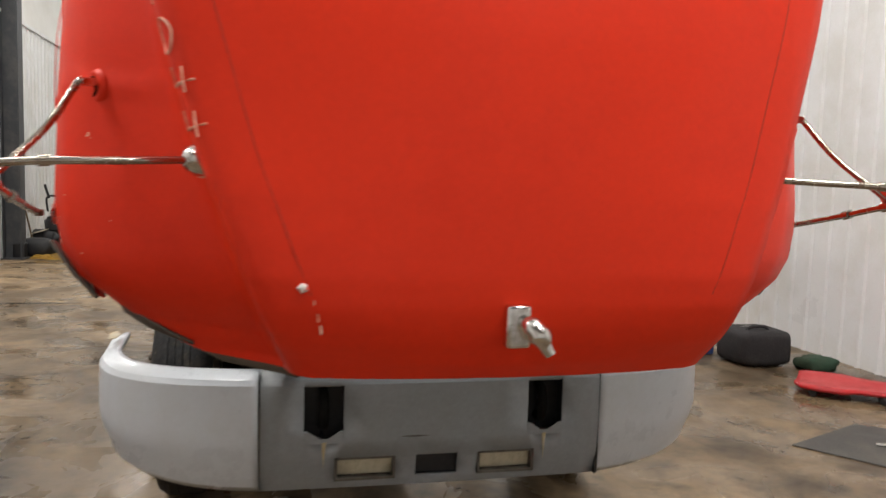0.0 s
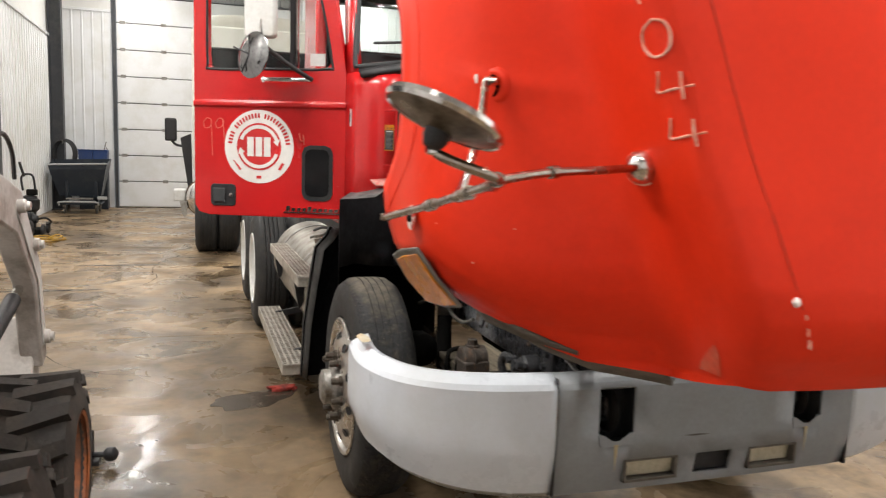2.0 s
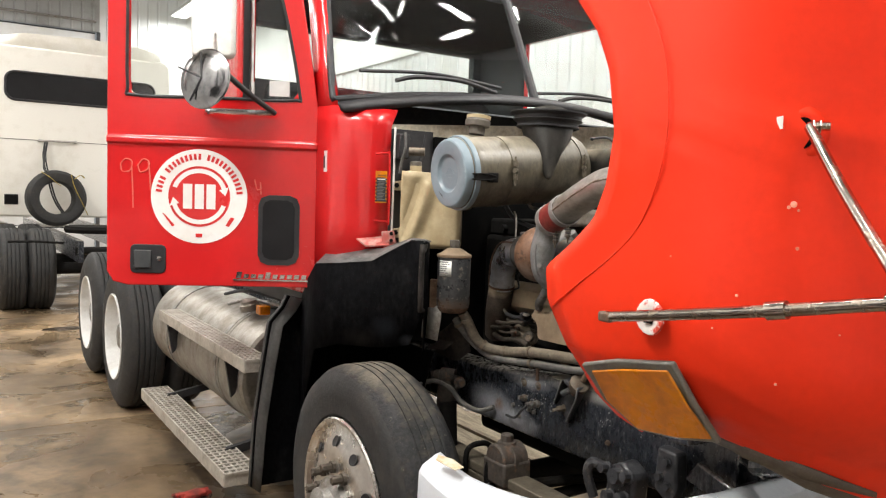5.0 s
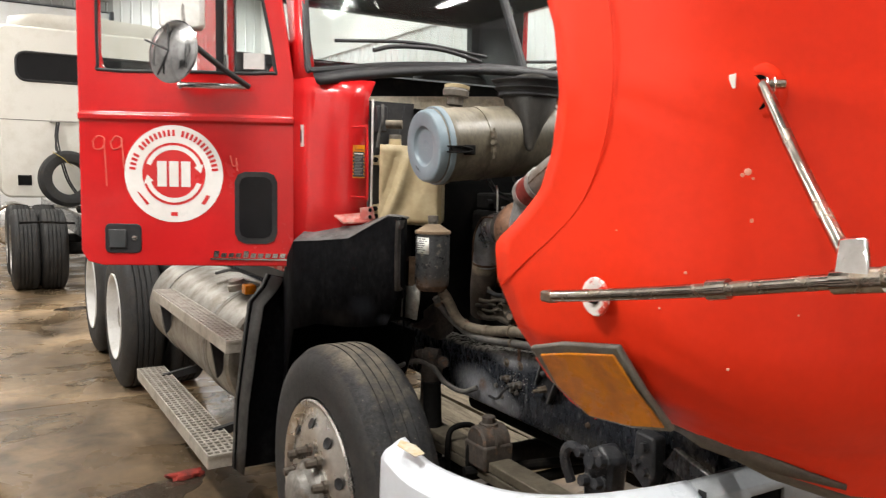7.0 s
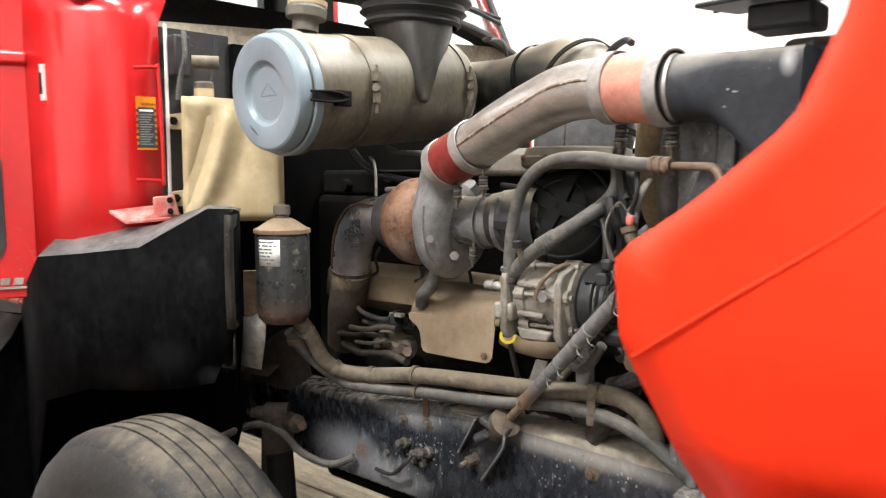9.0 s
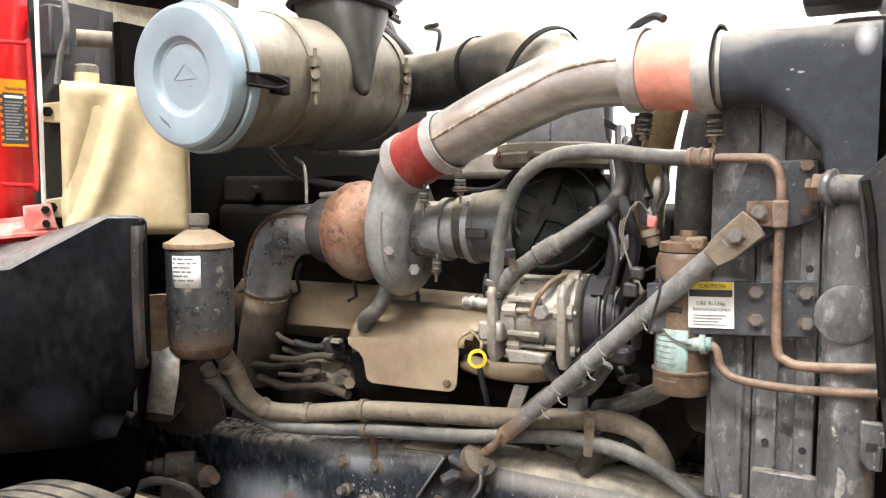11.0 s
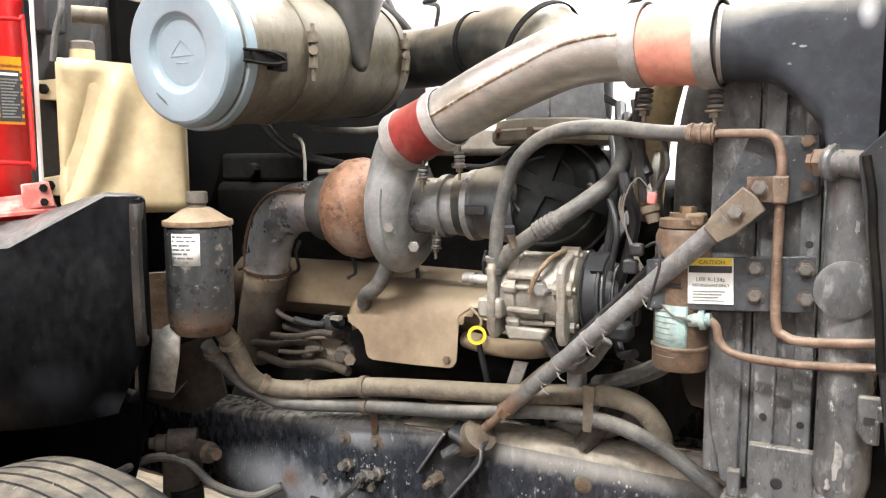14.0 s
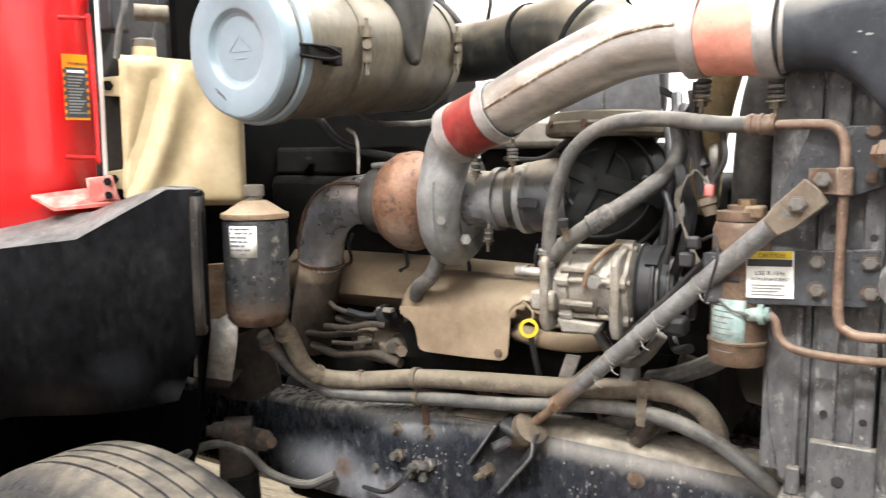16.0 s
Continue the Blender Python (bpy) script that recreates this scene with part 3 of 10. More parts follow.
def box(lo, hi, bm=None, m=None):
    bm = bm or bmesh.new()
    (a, b, c), (d, e, f) = lo, hi
    vs = [bm.verts.new((m @ Vector(p)) if m else p) for p in ((a, b, c), (d, b, c), (d, e, c), (a, e, c), (a, b, f), (d, b, f), (d, e, f), (a, e, f))]
    for q in ((0, 3, 2, 1), (4, 5, 6, 7), (0, 1, 5, 4), (1, 2, 6, 5), (2, 3, 7, 6), (3, 0, 4, 7)):
        bm.faces.new([vs[i] for i in q])
    return bm


def frame_of(d):
    d = Vector(d).normalized()
    u = d.cross(Vector((0, 0, 1)) if abs(d.z) < 0.95 else Vector((1, 0, 0))).normalized()
    return d, u, u.cross(d)


def lathe(p, axis, profile, seg=32, bm=None, arc=None):
    """Turned body: profile of (along, radius) from p along axis."""
    bm = bm or bmesh.new()
    d, u, w = frame_of(axis)
    rings = []
    for a, r in profile:
        o = Vector(p) + d * a
        if r < 1e-5:
            rings.append([bm.verts.new(o)])
        else:
            rings.append([bm.verts.new(o + (u * math.cos(t) + w * math.sin(t)) * r) for t in [2 * math.pi * k / seg for k in range(seg)]])
    for A, B in zip(rings, rings[1:]):
        for k in range(seg):
            j = (k + 1) % seg
            if len(A) == 1 and len(B) == 1:
                continue
            if len(A) == 1:
                bm.faces.new((A[0], B[k], B[j]))
            elif len(B) == 1:
                bm.faces.new((A[k], A[j], B[0]))
            else:
                bm.faces.new((A[k], A[j], B[j], B[k]))
    return bm


def rod(a, b, r, seg=14, bm=None, r2=None):
    a, b = Vector(a), Vector(b)
    return lathe(a, b - a, [(0, 0), (0, r), ((b - a).length, r if r2 is None else r2), ((b - a).length, 0)], seg, bm)


def curve_points(pts, step=6):
    """A smooth line through the given places."""
    p = [Vector(q) for q in pts]
    p = [p[0] * 2 - p[1]] + p + [p[-1] * 2 - p[-2]]
    out = []
    for i in range(1, len(p) - 2):
        a, b, c, d = p[i - 1:i + 3]
        for k in range(step):
            t = k / step
            out.append(0.5 * ((2 * b) + (c - a) * t + (2 * a - 5 * b + 4 * c - d) * t * t + (3 * b - a - 3 * c + d) * t ** 3))
    return out + [p[-2]]


def tube(pts, r, seg=14, step=6, bm=None, radii=None, squash=1.0):
    """A hose or pipe of radius r along a smooth line; radii: one a place, where it swells."""
    bm = bm or bmesh.new()
    line = curve_points(pts, step)
    n = len(line)
    d0, u, w = frame_of(line[1] - line[0])
    rings = []
    for i, q in enumerate(line):
        d = (line[min(i + 1, n - 1)] - line[max(i - 1, 0)]).normalized()
        u = (u - d * u.dot(d)).normalized()
        w = d.cross(u)
        rr = r
        if radii:
            f = i / step
            k = min(int(f), len(radii) - 2)
            rr = radii[k] + (radii[k + 1] - radii[k]) * (f - k)
        rings.append([bm.verts.new(q + u * math.cos(t) * rr + w * math.sin(t) * rr * squash) for t in [2 * math.pi * k / seg for k in range(seg)]])
    for A, B in zip(rings, rings[1:]):
        for k in range(seg):
            bm.faces.new((A[k], A[(k + 1) % seg], B[(k + 1) % seg], B[k]))
    bm.faces.new(rings[0][::-1])
    bm.faces.new(rings[-1])
    return bm


def plate(pts, off, bm=None):
    """A flat or bent polygon of given places, thickened by the vector off."""
    bm = bm or bmesh.new()
    a = [bm.verts.new(p) for p in pts]
    b = [bm.verts.new(Vector(p) + Vector(off)) for p in pts]
    bm.faces.new(a)
    bm.faces.new(b[::-1])
    n = len(pts)
    for i in range(n):
        bm.faces.new((a[i], b[i], b[(i + 1) % n], a[(i + 1) % n]))
    return bm


def grid(rows, bm=None, closed=False):
    bm = bm or bmesh.new()
    v = [[bm.verts.new(p) for p in r] for r in rows]
    for A, B in zip(v, v[1:]):
        for k in range(len(A) - (0 if closed else 1)):
            j = (k + 1) % len(A)
            bm.faces.new((A[k], A[j], B[j], B[k]))
    return bm


def table(rows, z):
    """Values between the rows (z, a, b, ...) at z."""
    if z <= rows[0][0]:
        return rows[0][1:]
    for a, b in zip(rows, rows[1:]):
        if z <= b[0]:
            t = (z - a[0]) / (b[0] - a[0])
            return [p + (q - p) * t for p, q in zip(a[1:], b[1:])]
    return rows[-1][1:]


def bolt(p, axis, r=0.011, h=0.008, bm=None):
    return lathe(p, axis, [(0, 0), (0, r * 1.35), (0.003, r * 1.35), (0.003, r), (h, r), (h, 0)], 6, bm)


# ---- the hall ----
X0, X1, Y0, Y1, ZC = -4.85, 4.45, -7.0, 18.7, 6.4
floor = thing("floor", (0, 6, 0), "stained grey-brown concrete shop floor with wet glossy patches", "floor", kind="structure")
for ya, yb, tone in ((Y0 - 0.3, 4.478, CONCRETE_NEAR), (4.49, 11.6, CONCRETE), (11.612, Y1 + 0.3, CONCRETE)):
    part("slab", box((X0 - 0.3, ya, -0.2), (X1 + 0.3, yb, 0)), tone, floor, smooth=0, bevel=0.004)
part("joint_filler", box((X0 - 0.3, Y0, -0.21), (X1 + 0.3, Y1, -0.008)), DARK, floor, smooth=0)


def ribbed(a, b, z0, z1, inward, pitch=0.23):
    """Sheet metal with raised ribs, between the plan places a and b."""
    a, b, n = Vector((*a, 0)), Vector((*b, 0)), Vector((*inward, 0))
    d = (b - a).normalized()
    L, prof, s = (b - a).length, [], 0.0
    while s < L:
        for ds, h in ((0.0, 0.0), (0.15, 0.0), (0.165, 0.024), (0.19, 0.024), (0.205, 0.0)):
            if s + ds < L:
                prof.append((s + ds, h))
        s += pitch
    prof.append((L, 0))
    bm = grid([[a + d * s + n * h + Vector((0, 0, z)) for s, h in prof] for z in (z0, z1)])
    grid([[a + d * s - n * 0.12 + Vector((0, 0, z)) for s in (0, L)] for z in (z0, z1)], bm)
    return bm


def wall(name, a, b, inward, label, liner=4.0):
    root = thing(name, ((a[0] + b[0]) / 2, (a[1] + b[1]) / 2, 0), label, "wall", kind="structure")
    part("ribbed_sheet", ribbed(a, b, 0, liner, inward), WHITE_METAL, root, smooth=0)
    n = Vector((*inward, 0))
    p, q = Vector((*a, 0)), Vector((*b, 0))
    lo = [min(p[i], q[i], (p - n * 0.12)[i]) for i in range(2)]
    hi = [max(p[i], q[i], (p - n * 0.12)[i]) for i in range(2)]
    part("upper_panel", box((*lo, liner + 0.06), (*hi, ZC)), UPPER, root, smooth=0)
    m = [min(p[i], q[i], (p + n * 0.05)[i]) for i in range(2)]
    x = [max(p[i], q[i], (p + n * 0.05)[i]) for i in range(2)]
    part("trim_rail", box((*m, liner), (*x, liner + 0.06)), WHITE_METAL, root, bevel=0.004)
    return root


wall("wall_west", (X0, Y0), (X0, Y1), (1, 0), "white ribbed sheet metal workshop wall with smooth upper panels")
wall("wall_east", (X1, Y0), (X1, Y1), (-1, 0), "white ribbed sheet metal workshop wall with smooth upper panels")
wall("wall_south", (X0, Y0), (X1, Y0), (0, 1), "white ribbed sheet metal workshop wall behind the camera")
north = wall("wall_north", (X0, Y1), (-3.56, Y1), (0, -1), "white ribbed sheet metal end wall beside the overhead door", 4.75)
part("trim_rail", box((X0, Y1 - 0.06, 5.2), (-3.56, Y1, 5.28)), WHITE_METAL, north, bevel=0.004)
part("ribbed_sheet", ribbed((-3.56, Y1), (0.9, Y1), 5.22, ZC, (0, -1)), GREY_METAL, north, smooth=0)
part("ribbed_sheet", ribbed((0.9, Y1), (X1, Y1), 0, ZC, (0, -1)), WHITE_METAL, north, smooth=0)
ceiling = part("ceiling", box((X0 - 0.2, Y0 - 0.2, ZC), (X1 + 0.2, Y1 + 0.2, ZC + 0.15)), GREY_METAL, None, "grey metal ceiling of the workshop", kind="structure", smooth=0)
for y in (-2.0, 3.4, 8.6, 13.8):
    tr = part("beam", box((X0, y - 0.1, ZC - 0.32), (X1, y + 0.1, ZC - 0.002)), STEEL_DARK, None, "dark grey steel roof beam under the ceiling", kind="structure", bevel=0.006)

# overhead door of hinged panels
odoor = thing("door_1", (-1.3, Y1, 0), "white sectional overhead door, closed, with steel hinges", "overhead door", kind="structure")
for k in range(8):
    z = 0.02 + k * 0.645
    bm = box((-3.44, Y1 - 0.03, z), (0.8, Y1 + 0.02, z + 0.625))
    part("panel", bm, WHITE_METAL, odoor, bevel=0.012)
    if k:
        for x in (-3.3, -2.35, -1.4, -0.45, 0.5):
            part("hinge", box((x - 0.06, Y1 - 0.045, z - 0.045), (x + 0.06, Y1 - 0.032, z + 0.03)), STEEL, odoor)
part("door_seal", box((-3.44, Y1 - 0.005, 0.0), (0.8, Y1 + 0.06, 5.19)), BLACK, odoor)
for x in (-3.53, 0.83):
    part("door_track", box((x, Y1 - 0.10, 0), (x + 0.075, Y1 - 0.035, 5.2)), STEEL_DARK, odoor, bevel=0.006)
part("spring_shaft", rod((-3.5, Y1 - 0.16, 5.42), (0.8, Y1 - 0.16, 5.42), 0.03), STEEL, odoor)

# steel columns along the west wall
for k, y in enumerate((17.9, 11.4, 5.4, -0.6)):
    col = thing("column", (X0 + 0.16, y, 0), "dark grey steel I-beam column against the white wall", "column", "columns of the workshop", kind="structure")
    part("web", box((X0 + 0.02, y - 0.012, 0), (X0 + 0.30, y + 0.012, ZC)), STEEL_DARK, col)
    for xa in (X0 + 0.025, X0 + 0.29):
        part("flange", box((xa, y - 0.13, 0), (xa + 0.02, y + 0.13, ZC)), STEEL_DARK, col, bevel=0.003)
    part("base_plate", box((X0 + 0.01, y - 0.17, 0), (X0 + 0.37, y + 0.17, 0.02)), STEEL_DARK, col)

# lamps under the ceiling
for x, y, power in LAMPS:
    fx = thing("strip_light", (x, y, LAMP_Z), "white metal fluorescent strip light added out of view under the ceiling", "ceiling light", "strip lights")
    part("housing", box((x - 0.2, y - 1.25, LAMP_Z), (x + 0.2, y + 1.25, LAMP_Z + 0.07)), WHITE_METAL, fx, bevel=0.01)
    part("diffuser", box((x - 0.15, y - 1.2, LAMP_Z - 0.018), (x + 0.15, y + 1.2, LAMP_Z - 0.004)), GLOW, fx)
    for yy in (y - 0.9, y + 0.9):
        part("hanger", rod((x, yy, LAMP_Z + 0.07), (x, yy, ZC), 0.004, 6), STEEL, fx)
    lt = bpy.data.lights.new("strip_light_source", "AREA")
    lt.shape, lt.size, lt.size_y, lt.energy, lt.color = "RECTANGLE", 0.3, 2.4, power, (1.0, 0.965, 0.915)
    ob = new("strip_light_source", lt)
    ob.location = (0, 0, 0)
    ob.parent = fx
    ob.matrix_parent_inverse = Matrix.Translation((0, 0, -0.03))


# ---- the truck ----
truck = thing("semi_truck", (0, 1.3, 0), "red semi truck, hood tilted open, door ajar, on concrete", "truck")

# the open hood
HOOD = [  # z, centre y, ridge x, ridge y, side x, rear edge y
    (1.05, -0.79, 0.52, -0.735, 0.86, -0.16),
    (1.10, -0.832, 0.545, -0.765, 0.93, -0.14),
    (1.15, -0.852, 0.567, -0.80, 0.985, -0.11),
    (1.19, -0.862, 0.585, -0.815, 1.03, -0.06),
    (1.24, -0.868, 0.605, -0.825, 1.09, 0.025),
    (1.31, -0.870, 0.635, -0.825, 1.132, 0.05),
    (1.40, -0.868, 0.67, -0.813, 1.152, 0.092),
    (1.462, -0.865, 0.692, -0.802, 1.157, 0.096),
    (1.476, -0.864, 0.698, -0.801, 1.157, 0.094),
    (1.52, -0.862, 0.715, -0.792, 1.157, 0.03),
    (1.58, -0.857, 0.737, -0.780, 1.157, -0.04),
    (1.65, -0.850, 0.758, -0.768, 1.157, -0.07),
    (1.75, -0.840, 0.787, -0.752, 1.157, -0.085),
    (1.87, -0.825, 0.822, -0.735, 1.153, -0.06),
    (1.95, -0.812, 0.845, -0.722, 1.15, -0.02),
    (2.10, -0.785, 0.88, -0.695, 1.145, 0.11),
    (2.30, -0.745, 0.92, -0.65, 1.135, 0.24),
    (2.75, -0.63, 0.98, -0.53, 1.10, 0.45)]


def hood_profile(z):
    yc, xr, yr, xs, ye = table(HOOD, z)
    yf = min(yr + 0.62, ye - 0.05)
    k = (yf - yr) / 0.62
    xg, dy = xr - 0.16, yr - 0.0395 - yc
    return [(0, yc), (xg * 0.45, yc + 0.19 * dy), (xg * 0.76, yc + 0.56 * dy), (xr - 0.16, yr - 0.0395), (xr - 0.131, yr - 0.0365), (xr - 0.10, yr - 0.033), (xr - 0.05, yr - 0.0265), (xr - 0.016, yr - 0.0155), (xr, yr + 0.018),
            (xr + 0.003, yr + 0.08), (xr + 0.007, yr + 0.165), (xr + 0.017, yr + 0.245), (xr + 0.058, yr + 0.292 * (k + 1) / 2), (xr + (xs - xr) * 0.40, yr + 0.336 * k), (xr + (xs - xr) * 0.66, yr + 0.378 * k),
            (xr + (xs - xr) * 0.86, yr + 0.45 * k), (xs - 0.012, yr + 0.53 * k), (xs, yf), (xs + 0.004, yf + (ye - yf) * 0.35), (xs + 0.010, ye - 0.1 * (ye - yf) - 0.02), (xs + 0.014, ye)]


def hood_bottom(k, n):
    s = k / (n - 1)
    return table([(0, 1.058), (0.3, 1.063), (0.35, 1.068), (0.40, 1.066), (0.45, 1.047), (0.5, 1.030), (0.55, 1.020), (0.6, 1.026), (0.65, 1.040), (0.7, 1.052), (0.75, 1.096), (0.8, 1.158), (0.85, 1.178), (0.9, 1.192), (1.0, 1.206)], s)[0]


def hood_rows():
    n = len(hood_profile(1.5))
    rows = []
    for j in range(97):
        v = j / 96
        half = []
        for k in range(n):
            z = hood_bottom(k, n) + (2.75 - hood_bottom(k, n)) * v ** 1.35
            x, y = hood_profile(z)[k]
            along = min(1.0, max(0.0, (y + 0.36) / 0.30))
            ridge = math.exp(-((z - (1.742 - 0.085 * along)) / 0.020) ** 2) * (1 - along) * (1.0 if -0.44 < y < 0.0 else 0.0)
            half.append((x + 0.010 * ridge, y - 0.006 * ridge, z))
        rows.append([(x, y, z) for x, y, z in half[::-1]] + [(-x, y, z) for x, y, z in half[1:]])
    return rows


ROWS_HOOD = hood_rows()
hood = part("hood", grid([[(x * 0.985, y + 0.03, z - 0.002) for x, y, z in ROWS_HOOD[0]]] + ROWS_HOOD), [RED, UNDERSIDE], truck, "red fibreglass hood tilted forward, chalk numbers on it", smooth=50, solid=0.012)
hood.modifiers["thickness"].material_offset = 1
# grey flange under the fender edge
for side in (0, 1):
    edge = ROWS_HOOD[0][:10] if side == 0 else ROWS_HOOD[0][-10:]
    up = [(x * 0.992, y + 0.012, z + 0.002) for x, y, z in edge]
    low = [(x * 0.93, y + 0.045, z - 0.035) for x, y, z in edge]
    low2 = [(x * 0.88, y + 0.07, z - 0.03) for x, y, z in edge]
    part("fender_flange", grid([up, low, low2]), TAUPE, hood, "grey-brown moulded flange", solid=0.006)
for s in (-1, 1):
    band = [((0.985, -0.232, 1.176), (0.975, -0.215, 1.150)), ((0.982, -0.277, 1.167), (0.965, -0.262, 1.132)), ((0.898, -0.347, 1.132), (0.890, -0.340, 1.102)), ((0.835, -0.386, 1.105), (0.830, -0.382, 1.086)), ((0.770, -0.419, 1.080), (0.768, -0.417, 1.070))]
    rows = [[(s * (x + 0.004), y - 0.004, z) for x, y, z in line] for line in zip(*band)]
    part("signal_flange", grid(rows), TAUPE, hood, "grey-brown moulded flange", solid=0.004)
    rim = [(1.150, -0.030, 1.282), (1.136, 0.000, 1.254), (1.112, -0.010, 1.216), (1.082, -0.045, 1.172), (1.058, -0.092, 1.146), (1.072, -0.115, 1.160), (1.112, -0.058, 1.214)]
    part("arch_return", plate([(s * x, y, z) for x, y, z in rim], (-s * 0.006, 0, 0.003)), RED, hood, "red fender edge beside the turn signal")
part("number_plate_nub", lathe((-0.505, -0.860, 1.287), (0.2, -1, 0.3), [(0, 0.013), (0.006, 0.011), (0.009, 0.005), (0.010, 0)], 5), WORN_RING, hood, "chipped pale rubber bump stop")

for x, z, r in ((-0.481, 1.255, 0.004), (-0.472, 1.222, 0.006), (-0.466, 1.195, 0.007)):
    part("paint_chip", plate([(x + r * a, -0.8695, z + r * b) for a, b in ((-0.5, 1.6), (0.3, 1.2), (0.6, -0.4), (0.4, -1.7), (-0.3, -1.0), (-0.2, 0.2))], (0, 0.004, 0)), CHALK, hood, smooth=0)

# fine body crease inside each ridge, its groove shade drawn as a dark tube
for s in (-1, 1):
    line = []
    for k in range(24):
        z = 1.27 + 0.06 * k
        x, y = hood_profile(z)[4]
        line.append((s * x, y - 0.0004, z))
    part("body_crease", tube(line, 0.0011, 6), CREASE, hood, "thin dark line drawn as crease shade")

BEAD = [(1.168, 0.080, 1.388), (1.166, 0.0, 1.447), (1.163, -0.08, 1.505), (1.160, -0.142, 1.564), (1.159, -0.18, 1.64), (1.159, -0.20, 1.72), (1.157, -0.20, 1.80), (1.155, -0.18, 1.90), (1.15, -0.12, 2.02)]
# moulded arch lip line: a raised bead that follows the wheel arch
for s in (-1, 1):
    bead = [(s * (x - 0.0013), y, z) for x, y, z in BEAD]
    part("arch_bead", tube(bead, 0.0017, 8), RED, hood)

# pale patches at the foot of the ridge walls
for s in (-1, 1):
    rows = []
    for j in range(7):
        z = 1.075 + 0.014 * j
        pr = [Vector(q) for q in hood_profile(z)]
        w = 1 - (j / 6.2) ** 2
        line = []
        for f in (0.0, 0.25, 0.5, 0.75, 1.0):
            g = 9.3 + (f - 0.5) * 0.9 * w
            i = int(g)
            q = pr[i] + (pr[i + 1] - pr[i]) * (g - i)
            line.append((s * (q.x + 0.0025), q.y - 0.0025, z))
        rows.append(line)
    part("pale_patch", grid(rows), PATCH, hood, "pale patch in the red paint", smooth=60)



def on_hood(y, z):
    """A point of the left fender's skin at this y and z."""
    pr = hood_profile(z)[9:]
    for (x0, y0), (x1, y1) in zip(pr, pr[1:]):
        if y0 <= y <= y1:
            return (-(x0 + (x1 - x0) * (y - y0) / (y1 - y0)), y, z)
    return (-pr[-1][0], y, z)


# stone chips in the paint
for y, z, r in ((-0.38, 1.62, 0.007), (-0.375, 1.615, 0.004), (-0.386, 1.61, 0.003), (-0.39, 1.545, 0.004), (-0.33, 1.46, 0.003), (-0.38, 1.31, 0.003), (-0.30, 1.40, 0.002), (-0.22, 1.52, 0.002), (-0.44, 1.40, 0.002)):
    q = on_hood(y, z)
    part("paint_chip", lathe((q[0] + 0.002, q[1] + 0.002, q[2]), (-0.7, -0.7, 0), [(0, r), (0.0035, r * 0.8), (0.004, 0)], 7), CHALK, hood)

# turn signal in the fender
for s in (-1, 1):
    ring = [(s * 1.160, -0.022, 1.289), (s * 1.168, -0.12, 1.316), (s * 1.158, -0.250, 1.336), (s * 1.103, -0.262, 1.255), (s * 1.035, -0.268, 1.178), (s * 1.052, -0.19, 1.164), (s * 1.078, -0.105, 1.164), (s * 1.120, -0.050, 1.218)]
    cen = sum((Vector(p) for p in ring), Vector()) / len(ring)
    inner = [Vector(p) + (cen - Vector(p)) * f for p, f in zip(ring, (0.17, 0.20, 0.17, 0.15, 0.10, 0.07, 0.07, 0.09))]
    part("signal_bezel", plate(ring, (s * 0.010, 0, -0.006)), BEZEL, hood, "grey metal bezel of the turn signal", bevel=0.004)
    part("turn_signal", plate([p + Vector((s * 0.007, 0, -0.004)) for p in inner], (s * 0.005, 0, -0.003)), AMBER, hood, "amber ribbed turn signal lens", bevel=0.003)

# mascot-free chrome ornament
orn = part("hood_ornament", box((-0.048, -0.895, 1.150), (0.010, -0.862, 1.25)), CHROME, hood, "tarnished chrome hood ornament", bevel=0.008)
part("ornament_body", tube([(-0.01, -0.89, 1.215), (0.004, -0.915, 1.205), (0.02, -0.93, 1.185), (0.03, -0.935, 1.165), (0.042, -0.94, 1.145)], 0.02, 12, radii=[0.016, 0.024, 0.027, 0.016, 0.013]), CHROME, orn)

# chalk marks on the slanted side of the ridge: a runs across it, z up
def chalk_on_hood(pts):
    out = []
    for a, z in pts:
        pr = [Vector(q) for q in hood_profile(z)][9:5:-1]
        lens = [(q - r).length for q, r in zip(pr, pr[1:])]
        s = a * sum(lens)
        for q, r, l in zip(pr, pr[1:], lens):
            if s <= l or r is pr[-1]:
                c = q + (r - q) * (s / l)
                break
            s -= l
        out.append((-c.x - 0.001, c.y - 0.001, z))
    part("chalk_mark", tube(out, 0.0032, 6, 5), CHALK, hood, "pale chalk number")


chalk_on_hood([(0.55, 1.862), (0.30, 1.842), (0.24, 1.81), (0.42, 1.788), (0.70, 1.80), (0.80, 1.835), (0.72, 1.857), (0.55, 1.862)])
for z0 in (1.725, 1.63):
    chalk_on_hood([(0.42, z0 + 0.034), (0.36, z0 + 0.014), (0.30, z0 - 0.008), (0.62, z0 - 0.003), (0.96, z0 + 0.006)])
    chalk_on_hood([(0.80, z0 + 0.032), (0.76, z0 + 0.004), (0.74, z0 - 0.024)])
chalk_on_hood([(0.30, 1.958), (0.36, 1.925), (0.42, 1.895)])

